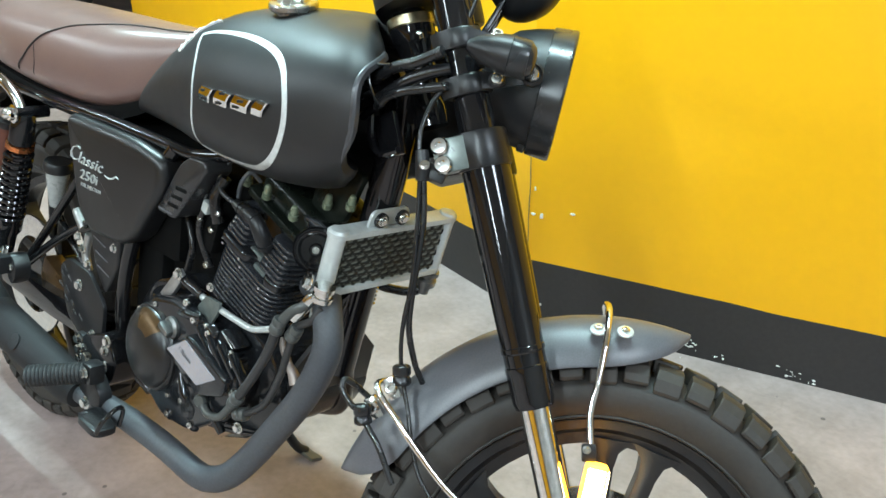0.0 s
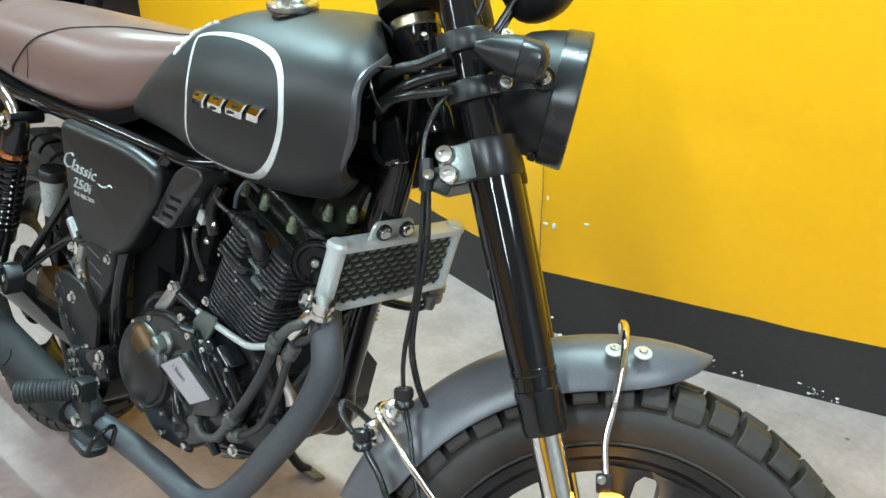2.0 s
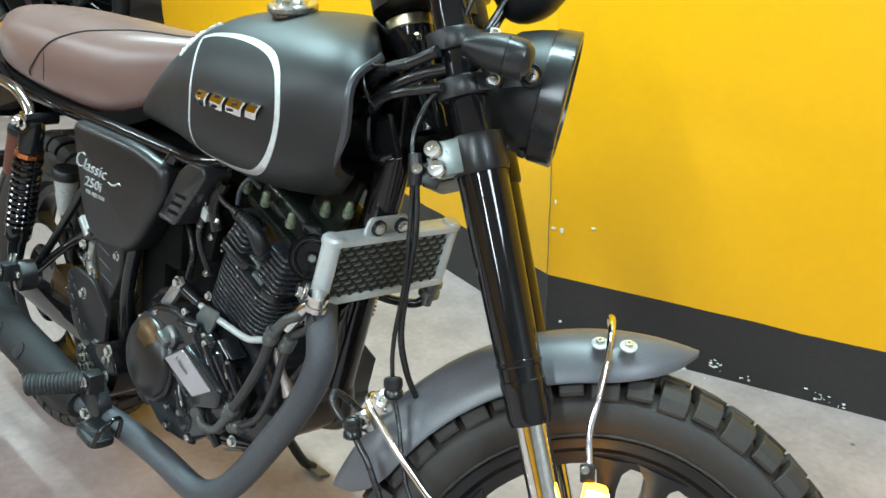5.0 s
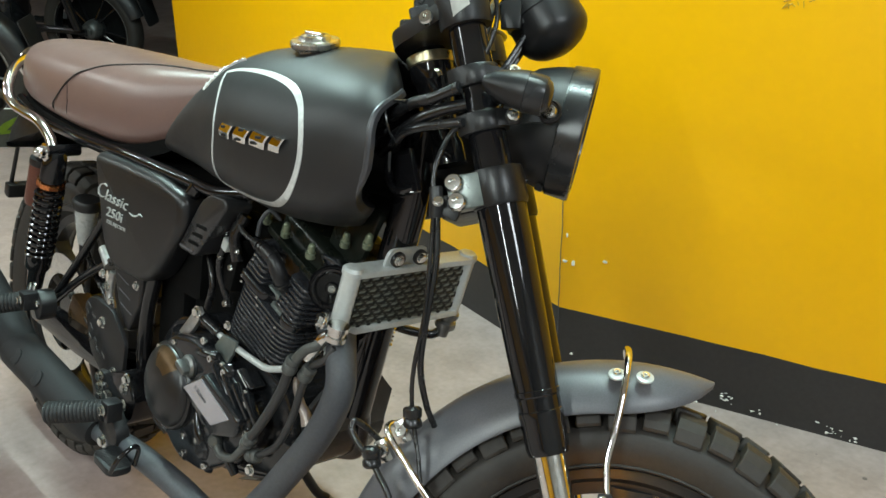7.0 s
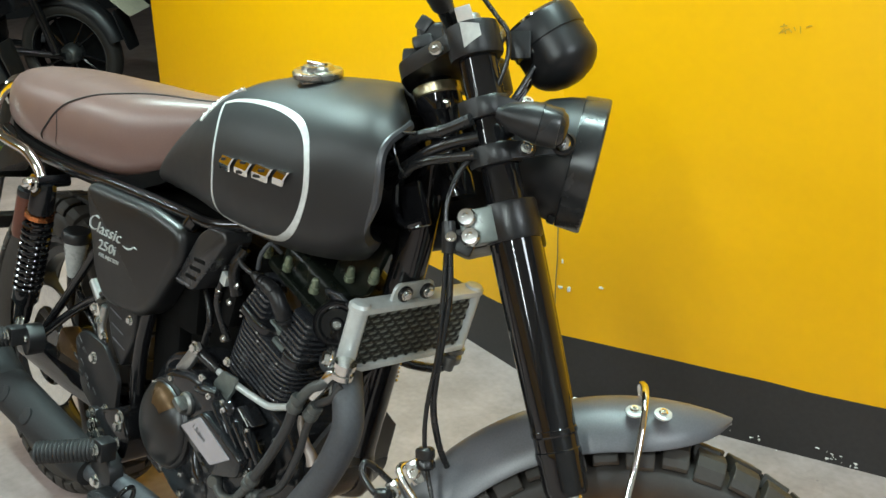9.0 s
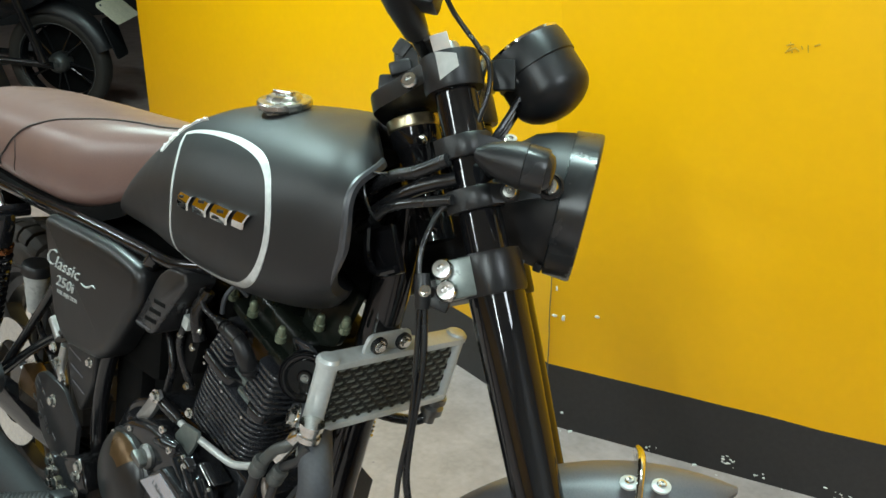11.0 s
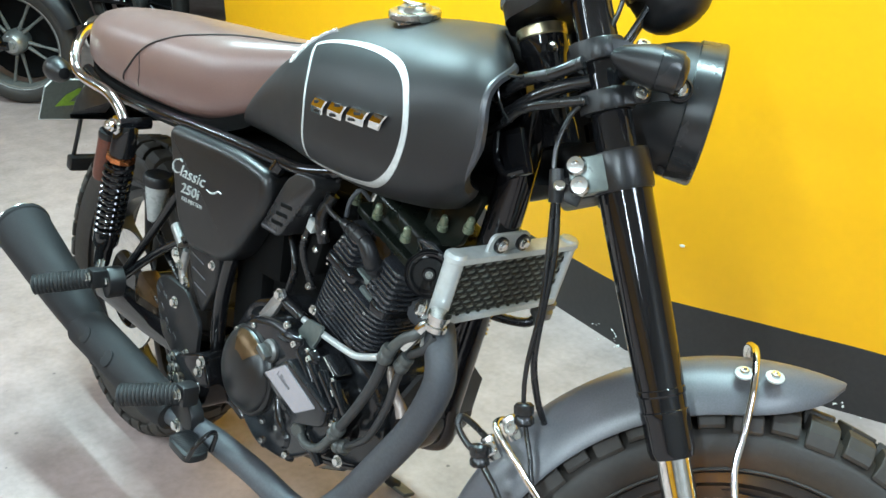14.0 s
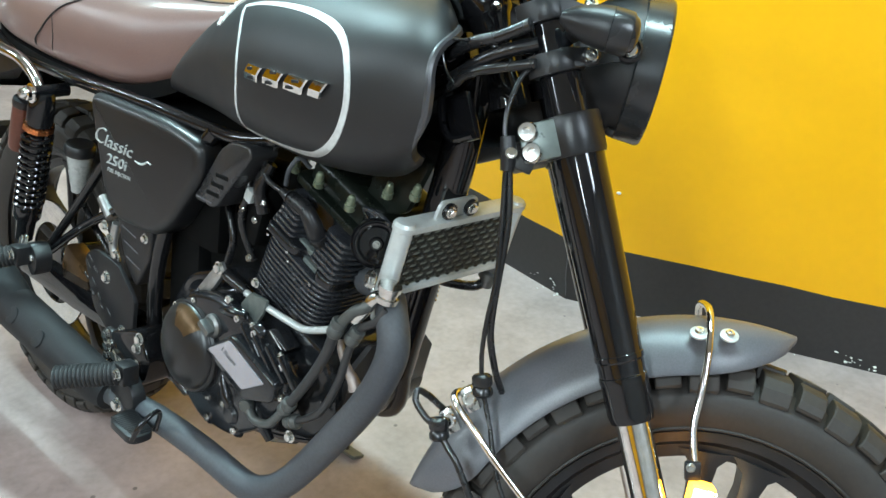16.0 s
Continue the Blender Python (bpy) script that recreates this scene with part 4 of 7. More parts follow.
for (x, z) in ((1.0355, 0.5676), (0.9994, 0.5050)):
    bm = bmesh.new()
    lathe(bm, [(0.0, -0.012), (0.009, -0.012), (0.012, -0.009), (0.012, 0.0), (0.010, 0.003), (0.012, 0.006), (0.012, 0.012), (0.009, 0.015), (0.0, 0.015)], R(x, 0.094, z), (0.3, 0, -1), 18)
    part("rubber_grommet", bm, HOSE, stay)
bm = bmesh.new()
tube(bm, [R(1.008, 0.050, 0.512), R(0.997, 0.060, 0.5201), R(0.9771, 0.075, 0.534), R(0.9644, 0.085, 0.5385), R(0.9662, 0.090, 0.5258), R(0.9832, 0.094, 0.5112), R(0.9956, 0.094, 0.5049), R(1.0162, 0.100, 0.4853), R(1.0314, 0.104, 0.4707), R(1.060, 0.106, 0.430)], 0.0042, 10)
steered("speedometer_cable", bm, HOSE, "black cable looped at the mudguard")

# ---- fuel tank
TANK = [  # ahead, half width, top, bottom
    (0.345, 0.070, 0.800, 0.778), (0.370, 0.088, 0.830, 0.774), (0.400, 0.099, 0.864, 0.772), (0.430, 0.107, 0.893, 0.770), (0.470, 0.116, 0.926, 0.768), (0.530, 0.131, 0.962, 0.765), (0.600, 0.148, 0.990, 0.760), (0.680, 0.162, 1.007, 0.757),
    (0.760, 0.169, 1.016, 0.757), (0.820, 0.171, 1.019, 0.763), (0.870, 0.169, 1.018, 0.771), (0.905, 0.165, 1.015, 0.778), (0.930, 0.161, 1.010, 0.784), (0.950, 0.156, 1.003, 0.790), (0.964, 0.150, 0.996, 0.796), (0.974, 0.144, 0.989, 0.802)]


def along(table, x):
    """Smooth values from a table by its first column."""
    i = max(0, min(len(table) - 2, sum(1 for row in table if row[0] <= x) - 1))
    a, b = table[i], table[i + 1]
    p, q = table[max(0, i - 1)], table[min(len(table) - 1, i + 2)]
    h = b[0] - a[0]
    u = min(1.0, max(0.0, (x - a[0]) / h))
    out = []
    for k in range(1, len(a)):
        m0, m1 = (b[k] - p[k]) / (b[0] - p[0]) * h, (q[k] - a[k]) / (q[0] - a[0]) * h
        out.append((2 * u ** 3 - 3 * u * u + 1) * a[k] + (u ** 3 - 2 * u * u + u) * m0 + (3 * u * u - 2 * u ** 3) * b[k] + (u ** 3 - u * u) * m1)
    return out


def tank_dims(x):
    return along(TANK, x)


def setback(x, y, z):
    """How far the front of the tank is drawn back: round the steering head, and along its waved edge."""
    u = min(1.0, max(0.0, (x - 0.78) / 0.194))
    v = max(0.0, 1 - abs(y) / 0.112)
    wave = float(np.interp(z, (0.78, 0.80, 0.82, 0.84, 0.86, 0.88, 0.90, 0.915, 0.935, 0.955, 0.970, 0.982, 1.0), (0.070, 0.050, 0.034, 0.020, 0.010, 0.003, 0.0, 0.001, 0.005, 0.010, 0.013, 0.014, 0.014)))
    return 0.125 * u * u * v * v + wave * u ** 3


def upper(x):
    """How square the upper edge of the tank is, growing towards its front."""
    return 2.05 + 2.1 * min(1.0, max(0.0, (x - 0.80) / 0.174)) ** 2


def tank_ring(x, n=72, grow=0.0):
    hw, top, bot = tank_dims(x)
    zc = bot + (top - bot) * 0.46
    ring = []
    for k in range(n):
        a = 2 * math.pi * k / n
        c, s = math.cos(a), math.sin(a)
        y = (hw + grow) * math.copysign(abs(c) ** (2.0 / 2.4), c)
        h = (top - zc + grow) if s > 0 else (zc - bot + grow)
        z = zc + h * math.copysign(abs(s) ** (2.0 / (upper(x) if s > 0 else 3.4)), s)
        ring.append(Vector((x - setback(x, y, z), y, z)))
    return ring


def tank_lat(x, z):
    """Half width of the tank at a height."""
    hw, top, bot = tank_dims(x)
    zc = bot + (top - bot) * 0.46
    h, p = (top - zc, upper(x)) if z > zc else (zc - bot, 3.4)
    s = min(1.0, abs(z - zc) / h) ** (p / 2)
    return hw * max(0.0, 1 - s * s) ** (1 / 2.4)


bm = bmesh.new()
rings = [tank_ring(x) for x in np.linspace(0.345, 0.974, 60)]
mid = sum(rings[-1], Vector()) / len(rings[-1])
for back, shrink in ((0.004, 0.90), (0.05, 0.86), (0.10, 0.6)):
    rings.append([mid + (p - mid) * shrink - Vector((back, 0, 0)) for p in rings[59]])
loft(bm, rings)
tank = part("fuel_tank", bm, MATTE, bike, "matte black fuel tank with a silver outlined side panel", 60)


def tank_strip(outline, lift, seg=6):
    """A closed band along an outline on the tank's right side."""
    path = [p for run in outline for p in smooth_path([(x, 0, z) for x, z in run], seg)[:-1]]
    n = len(path)
    bm = bmesh.new()
    rows = []
    for i, p in enumerate(path):
        d = (path[(i + 1) % n] - path[i - 1]).normalized()
        q = Vector((-d.z, 0, d.x))
        width = float(np.interp(p.x, (0.62, 0.66, 0.78, 0.84), (0.0046, 0.0052, 0.0076, 0.0092)))
        rows.append([p - q * width / 2, p + q * width / 2])
    vs = []
    for row in rows:
        vs.append([bm.verts.new(R(v.x, tank_lat(v.x, v.z) + lift, v.z)) for v in row] + [bm.verts.new(R(v.x, tank_lat(v.x, v.z) - 0.001, v.z)) for v in row])
    for i in range(n):
        a, b = vs[i], vs[(i + 1) % n]
        bm.faces.new((a[0], a[1], b[1], b[0]))
        bm.faces.new((a[0], b[0], b[2], a[2]))
        bm.faces.new((a[1], a[3], b[3], b[1]))
    return bm


# the stripe has two sharp corners at the back of the panel
PANEL = [[(0.586, 0.949), (0.6120, 0.9255), (0.6255, 0.9016), (0.6325, 0.863), (0.632, 0.824), (0.626, 0.787)], [(0.626, 0.787), (0.699, 0.7870), (0.7807, 0.7925), (0.8170, 0.8048), (0.8435, 0.8230), (0.8600, 0.8439), (0.8686, 0.8688), (0.8698, 0.8939), (0.8636, 0.9190), (0.8458, 0.9445), (0.8100, 0.9612), (0.7550, 0.9680), (0.6921, 0.9668), (0.6290, 0.9592), (0.586, 0.949)]]
part("pinstripe", tank_strip(PANEL, 0.0010), STRIPE, tank, "silver stripe round the side panel", 60)
# four slanted chrome badge blocks, each ridged along its middle
for k in range(4):
    w = (0.033, 0.036, 0.040, 0.024)[k]
    x0 = (0.680, 0.7275, 0.7765, 0.8200)[k] - w / 2
    z0 = 0.877 + 0.003 * k
    bm = bmesh.new()
    rows = []
    for f, lift in ((-1.0, -0.001), (-0.92, 0.0015), (-0.16, 0.0056), (-0.06, 0.0061), (0.45, 0.0061), (0.92, 0.0055), (1.0, -0.001)):
        z = z0 + 0.0118 * f
        row = []
        for e in (0.0, 0.06, 0.35, 0.65, 0.94, 1.0):
            x = x0 + w * e + 0.008 * f
            edge = -0.002 if e in (0.0, 1.0) else 0.0
            row.append(R(x, tank_lat(x, z) + lift + (edge if lift > 0 else 0.0), z))
        rows.append(row)
    loft(bm, rows, cap=False, closed=False)
    badge = part("badge_block", bm, CHROME, tank, "slanted chrome badge block", 14)
    if k < 3:
        bm = bmesh.new()
        for e, f in (((0.36, 0.5), (0.62, -0.5)), ((0.5, 0.75), (0.5, -0.55)), ((0.55, 0.42), (0.40, -0.45)))[k]:
            x, z = x0 + w * e + 0.008 * f, z0 + 0.0118 * f
            block(bm, R(x, tank_lat(x, z) + (0.0048 if f > 0 else 0.0036), z), (w * 0.36, 0.004, 0.0042), (0, -8, 0), 0.0006, 1)
        part("recess", bm, MATTE, badge)
# folded lip round the front of the tank
for s in (1, -1):
    bm = bmesh.new()
    pts = [p for p in rings[59] if p.y * -s > 0.060 and p.z > 0.838]
    pts.sort(key=lambda p: math.atan2(p.z - 0.90, abs(p.y) - 0.04))
    rows = []
    for i, p in enumerate(smooth_path(pts, 3)):
        q = (Vector((0, mid.y - p.y, mid.z - p.z))).normalized()
        f = min(1.0, 0.15 + i / 14)
        rows.append([p - q * 0.0012 * f - Vector((0.004, 0, 0)), p - q * 0.0012 * f + Vector((0.002 * f, 0, 0)), p + q * 0.002 * f + Vector((0.0045 * f, 0, 0)), p + q * 0.010 * f + Vector((0.003 * f, 0, 0)), p + q * 0.011 * f - Vector((0.012, 0, 0)), p + q * 0.009 * f - Vector((0.012, 0, 0))])
    loft(bm, rows)
    part("tank_lip", bm, LIP, tank, "pale folded lip of the tank")
# filler cap
cap_at, cap_ax = R(0.738, 0.060, 1.003), Vector((0.02, -0.22, 1)).normalized()
bm = bmesh.new()
lathe(bm, [(0.0, -0.006), (0.026, -0.006), (0.026, 0.006), (0.0345, 0.008), (0.036, 0.011), (0.036, 0.0165), (0.0345, 0.019), (0.024, 0.0198), (0.022, 0.0235), (0.020, 0.0255), (0.010, 0.0265), (0.0, 0.0265)], cap_at, cap_ax, 40)
cap = part("filler_cap", bm, CAP_METAL, tank, "brushed metal filler cap", 26)
bm = bmesh.new()
block(bm, cap_at + cap_ax * 0.0270, (0.030, 0.011, 0.007), (0, 0, 20), 0.003)
part("lock_flap", bm, STEEL, cap)
# white plastic strip tied at the back of the tank
bm = bmesh.new()
def tank_z(x, lat):
    hw, top, bot = tank_dims(x)
    zc = bot + (top - bot) * 0.46
    c = min(1.0, abs(lat) / hw) ** (2.4 / 2)
    return zc + (top - zc) * math.sqrt(max(0.0, 1 - c * c))


strip = [R(x, lat, tank_z(x, lat) + 0.003) for x, lat in ((0.530, 0.115), (0.538, 0.106), (0.543, 0.095), (0.562, 0.088), (0.588, 0.089), (0.608, 0.093))]
path = smooth_path(strip, 5)
rng = random.Random(4)
rows = []
for i, p in enumerate(path):
    w = (0.0035 + 0.003 * rng.random()) * (1.5 if i < 9 else 0.8)
    up = Vector((-0.3, -0.3, 1)).normalized()
    rows.append([p + V((w, -w * 0.5, 0)) + up * 0.003 * rng.random(), p - V((w, -w * 0.5, 0)) + up * 0.004 * rng.random(), p - V((w, 0, 0)) - up * 0.005, p + V((w, 0, 0)) - up * 0.005])
loft(bm, rows)
part("plastic_strip", bm, WHITE, tank, "crumpled white plastic strip")

# ---- seat
SEAT = [  # ahead, half width, top, bottom
    (-0.320, 0.030, 0.848, 0.808), (-0.305, 0.056, 0.868, 0.792), (-0.27, 0.082, 0.888, 0.780), (-0.22, 0.104, 0.901, 0.769), (-0.15, 0.119, 0.909, 0.760), (-0.06, 0.125, 0.914, 0.753), (0.03, 0.127, 0.917, 0.749),
    (0.12, 0.128, 0.920, 0.749), (0.22, 0.127, 0.922, 0.752), (0.30, 0.119, 0.925, 0.765), (0.36, 0.096, 0.928, 0.786), (0.41, 0.073, 0.930, 0.815), (0.45, 0.052, 0.931, 0.845), (0.485, 0.030, 0.931, 0.878)]


def seat_dims(x):
    return along(SEAT, x)


def seat_ring(x, n=40):
    hw, top, bot = seat_dims(x)
    zc = bot + (top - bot) * 0.42
    ring = []
    for k in range(n):
        a = 2 * math.pi * k / n
        c, s = math.cos(a), math.sin(a)
        y = hw * math.copysign(abs(c) ** (2 / 2.7), c)
        h, p = ((top - zc), 2.7) if s > 0 else ((zc - bot), 3.6)
        ring.append(Vector((x, y, zc + h * math.copysign(abs(s) ** (2 / p), s))))
    return ring


def seat_top(x, lat):
    hw, top, bot = seat_dims(x)
    zc = bot + (top - bot) * 0.42
    c = min(1.0, abs(lat) / hw) ** (2.7 / 2)
    return zc + (top - zc) * max(0.0, 1 - c * c) ** (1 / 2.7)


def seat_lat(x, z):
    hw, top, bot = seat_dims(x)
    zc = bot + (top - bot) * 0.42
    h, p = ((top - zc), 2.7) if z > zc else ((zc - bot), 3.6)
    s = min(1.0, abs(z - zc) / h) ** (p / 2)
    return hw * max(0.0, 1 - s * s) ** (1 / 2.7)


bm = bmesh.new()
loft(bm, [seat_ring(x) for x in np.linspace(-0.320, 0.485, 50)])
seat = part("seat", bm, LEATHER, bike, "brown leather bench seat with a dark seam", 70)
bm = bmesh.new()
pts = [R(x, seat_lat(x, z) + 0.001, z) for x, z in ((-0.028, 0.758), (-0.014, 0.788), (0.018, 0.820), (0.048, 0.845), (0.078, 0.865), (0.110, 0.879))]
for x, lat in ((0.16, 0.103), (0.22, 0.087), (0.28, 0.068), (0.34, 0.052), (0.40, 0.040), (0.45, 0.018)):
    pts.append(R(x, lat, seat_top(x, lat) + 0.0005))
tube(bm, pts, 0.0016, 8)
part("piping", bm, SEAM, seat, "dark piping along the seat")
bm = bmesh.new()
pts = [R(x, seat_lat(x, z) + 0.0002, z) for x, z in ((0.040, 0.770), (0.052, 0.79), (0.058, 0.81), (0.056, 0.83), (0.052, 0.846))]
tube(bm, pts, 0.0008, 6)
part("stitching", bm, SEAM, seat)
bm = bmesh.new()
loft(bm, [[R(x, s * (seat_dims(x)[0] * 0.90), seat_dims(x)[2] + dz) for s, dz in ((1, 0.012), (1, -0.014), (-1, -0.014), (-1, 0.012))] for x in np.linspace(-0.30, 0.40, 20)])
part("seat_pan", bm, SHADE_BLACK, bike, "black seat base")

# ---- frame
def bar(name, pts, r, material=GLOSS, label="", parent=None, seg=14):
    bm = bmesh.new()
    tube(bm, pts, r, seg)
    return part(name, bm, material, parent or bike, label)


for s in (1, -1):
    bar("seat_rail", [R(0.86, s * 0.035, 0.90), R(0.72, s * 0.075, 0.80), R(0.60, s * 0.108, 0.762), R(0.50, s * 0.112, 0.758), R(0.30, s * 0.112, 0.756), R(0.10, s * 0.112, 0.748), R(-0.08, s * 0.110, 0.745), R(-0.25, s * 0.095, 0.765)], 0.0100, label="gloss black frame rail")
    bar("frame_tube", [R(0.530, s * 0.110, 0.758), R(0.495, s * 0.112, 0.715), R(0.435, s * 0.112, 0.620), R(0.385, s * 0.108, 0.50), R(0.365, s * 0.10, 0.38), R(0.375, s * 0.085, 0.30)], 0.0135, label="gloss black frame tube")
    bar("frame_brace", [R(0.025, s * 0.122, 0.395), R(0.150, s * 0.118, 0.485), R(0.285, s * 0.115, 0.565)], 0.0085, label="gloss black subframe brace")
    bar("frame_brace", [R(0.020, s * 0.122, 0.400), R(0.115, s * 0.118, 0.505), R(0.215, s * 0.112, 0.625), R(0.27, s * 0.108, 0.70)], 0.0085, label="gloss black subframe brace")
    bar("cradle_tube", [R(0.845, s * 0.020, 0.48), R(0.81, s * 0.055, 0.38), R(0.75, s * 0.072, 0.335), R(0.60, s * 0.08, 0.295), R(0.42, s * 0.085, 0.29), R(0.375, s * 0.085, 0.30)], 0.0130)
    # swinging arm and shock absorber
    bm = bmesh.new()
    loft(bm, [[R(x, s * (lat + dy), z + dz) for dy, dz in ((-0.014, -h), (0.014, -h), (0.017, -h * 0.6), (0.017, h * 0.6), (0.014, h), (-0.014, h))] for x, lat, z, h in ((0.40, 0.075, 0.335, 0.026), (0.30, 0.088, 0.333, 0.028), (0.10, 0.098, 0.328, 0.026), (-0.12, 0.098, 0.325, 0.022))])
    part("swingarm", bm, GLOSS, bike, "gloss black swinging arm")
    top, foot = R(0.057, s * 0.145, 0.712), R(-0.034, s * 0.145, 0.395)
    ax = (foot - top).normalized()
    bm = bmesh.new()
    lathe(bm, [(0.0, -0.004), (0.018, -0.002), (0.022, 0.008), (0.0235, 0.03), (0.0235, 0.062), (0.018, 0.068), (0.012, 0.07), (0.012, 0.26), (0.0, 0.26)], top, ax, 24)
    lathe(bm, [(0.0, 0.235), (0.026, 0.235), (0.026, 0.262), (0.018, 0.275), (0.016, 0.315), (0.0, 0.32)], top, ax, 24)
    shock = part("shock_absorber", bm, GLOSS, bike, "black shock absorber with a copper collar")
    bm = bmesh.new()
    lathe(bm, [(0.0, 0.064), (0.028, 0.064), (0.028, 0.074), (0.0235, 0.075), (0.0, 0.078)], top, ax, 10)
    part("preload_collar", bm, COPPER, shock, "copper anodised collar", 20)
    bm = bmesh.new()
    side = ax.orthogonal().normalized()
    up = ax.cross(side)
    turns, n = 11, 11 * 14
    pts = [top + ax * (0.080 + 0.155 * i / n) + (side * math.cos(2 * math.pi * turns * i / n) + up * math.sin(2 * math.pi * turns * i / n)) * 0.0245 for i in range(n + 1)]
    tube(bm, pts, 0.0046, 7, 1)
    part("spring", bm, GLOSS, shock, "gloss black coil spring")
    bm = bmesh.new()
    lathe(bm, [(0.0, 0.0), (0.020, 0.0), (0.021, 0.004), (0.021, 0.012), (0.020, 0.014), (0.0, 0.014)], top + V((-0.082, s * 0.004, -0.030)), ax, 24)
    part("canister_cap", bm, PLASTIC, shock)
    bm = bmesh.new()
    lathe(bm, [(0.0, 0.014), (0.0198, 0.014), (0.0198, 0.095), (0.017, 0.105), (0.0, 0.105)], top + V((-0.082, s * 0.004, -0.030)), ax, 24)
    part("gas_canister", bm, RUST, shock, "red-brown gas canister")
    bm = bmesh.new()
    lathe(bm, [(0.0, 0.0), (0.018, 0.0), (0.018, 0.003), (0.0125, 0.004), (0.0125, 0.012), (0.010, 0.014), (0.009, 0.020), (0.005, 0.024), (0.0, 0.024)], top + V((0.0, -s * 0.020, 0.0)), (0, -s, 0), 16)
    part("acorn_nut", bm, CHROME, shock)
    bm = bmesh.new()
    tube(bm, [top + V((0, -s * 0.02, 0)), top + V((0.0, s * 0.045, 0.004))], 0.012, 14)
    part("shock_mount", bm, GLOSS, shock)
bar("downtube", [R(0.925, 0, 0.93), R(0.912, 0, 0.82), R(0.890, 0, 0.70), R(0.868, 0, 0.58), R(0.848, 0, 0.47)], 0.026, label="gloss black down tube")
bar("backbone", [R(0.91, 0, 0.95), R(0.75, 0, 0.86), R(0.50, 0, 0.78)], 0.022)

# grab rail
half = [(0.055, 0.148, 0.712), (0.029, 0.146, 0.734), (-0.028, 0.145, 0.755), (-0.10, 0.145, 0.760), (-0.150, 0.145, 0.764), (-0.186, 0.145, 0.776), (-0.208, 0.140, 0.798), (-0.242, 0.119, 0.822), (-0.288, 0.088, 0.836), (-0.328, 0.052, 0.843)]
bar("grab_rail", [R(*p) for p in half] + [R(-0.345, 0, 0.846)] + [R(x, -lat, z) for x, lat, z in reversed(half)], 0.0105, CHROME, "bent chrome grab rail", seg=16)

# rear mudguard, plate holder, tail parts
bm = bmesh.new()
slab(bm, rounded([(-0.405, 0.622), (-0.372, 0.680), (-0.322, 0.728), (-0.20, 0.762), (0.02, 0.762), (0.10, 0.735), (0.10, 0.715), (-0.06, 0.722), (-0.16, 0.705), (-0.20, 0.668)], 0.012), right_side, -0.072, 0.072, 0.012, 3)
rear_fender = part("rear_fender", bm, PLASTIC, bike, "black plastic rear mudguard", 50)
bm = bmesh.new()
plate_to = lambda u, v, w: Vector((-0.468 - w + 0.40 * v, u, 0.655 + v))
slab(bm, rounded([(-0.105, -0.05), (0.105, -0.05), (0.105, 0.05), (-0.09, 0.05), (-0.105, 0.03)], 0.006), plate_to, 0.0, 0.004, 0.001)
plate = part("number_plate", bm, PLATE_FACE, bike, "grey number plate with a green print")
bm = bmesh.new()
slab(bm, [(-0.075, -0.018), (-0.055, 0.012), (-0.03, 0.028), (0.01, 0.032), (-0.005, 0.018), (-0.03, 0.012), (-0.045, -0.006), (-0.02, -0.002), (0.0, -0.010)], plate_to, -0.0005, -0.002, 0)
part("print_bar", bm, GREEN, plate)
bm = bmesh.new()
tube(bm, [plate_to(a, b, 0.002) for a, b in ((-0.105, -0.05), (0.105, -0.05), (0.105, 0.05), (-0.09, 0.05), (-0.105, 0.03))], 0.0022, 6, 1, closed=True)
part("plate_frame", bm, SILVER, plate)
bar("plate_arm", [R(-0.38, 0.0, 0.70), R(-0.43, 0.0, 0.68), R(-0.465, 0, 0.66)], 0.012, PLASTIC)
bar("mud_flap_arm", [R(-0.405, 0.04, 0.635), R(-0.42, 0.04, 0.59), R(-0.443, 0.04, 0.53)], 0.005, PLASTIC)
bm = bmesh.new()
block(bm, R(-0.435, 0.0, 0.512), (0.03, 0.11, 0.034), (0, 10, 0), 0.006)
part("hugger_bracket", bm, PLASTIC, bike, "black bracket behind the rear wheel")
for s in (1, -1):
    bm = bmesh.new()
    lathe(bm, [(0.0, -0.036), (0.012, -0.034), (0.022, -0.022), (0.0265, -0.004), (0.0265, 0.018), (0.022, 0.024), (0.0, 0.026)], R(-0.320, s * 0.130, 0.748), (-1, 0, 0.05), 24)
    sig = part("rear_turn_signal", bm, PLASTIC, bike, "black bullet rear turn signal")
    bm = bmesh.new()
    tube(bm, [R(-0.305, s * 0.125, 0.746), R(-0.295, s * 0.06, 0.748)], 0.008, 10)
    part("stem", bm, PLASTIC, sig)
bm = bmesh.new()
lathe(bm, [(0.0, 0.0), (0.030, 0.0), (0.036, 0.008), (0.036, 0.03), (0.026, 0.04), (0.0, 0.042)], R(-0.395, 0.0, 0.818), (-1, 0, 0.1), 24)
tail = part("tail_lamp", bm, RED, bike, "round red tail lamp")
bm = bmesh.new()
lathe(bm, [(0.036, 0.0), (0.040, 0.0), (0.041, 0.022), (0.036, 0.024)], R(-0.395, 0.0, 0.818), (-1, 0, 0.1), 24)
part("bezel", bm, CHROME, tail)

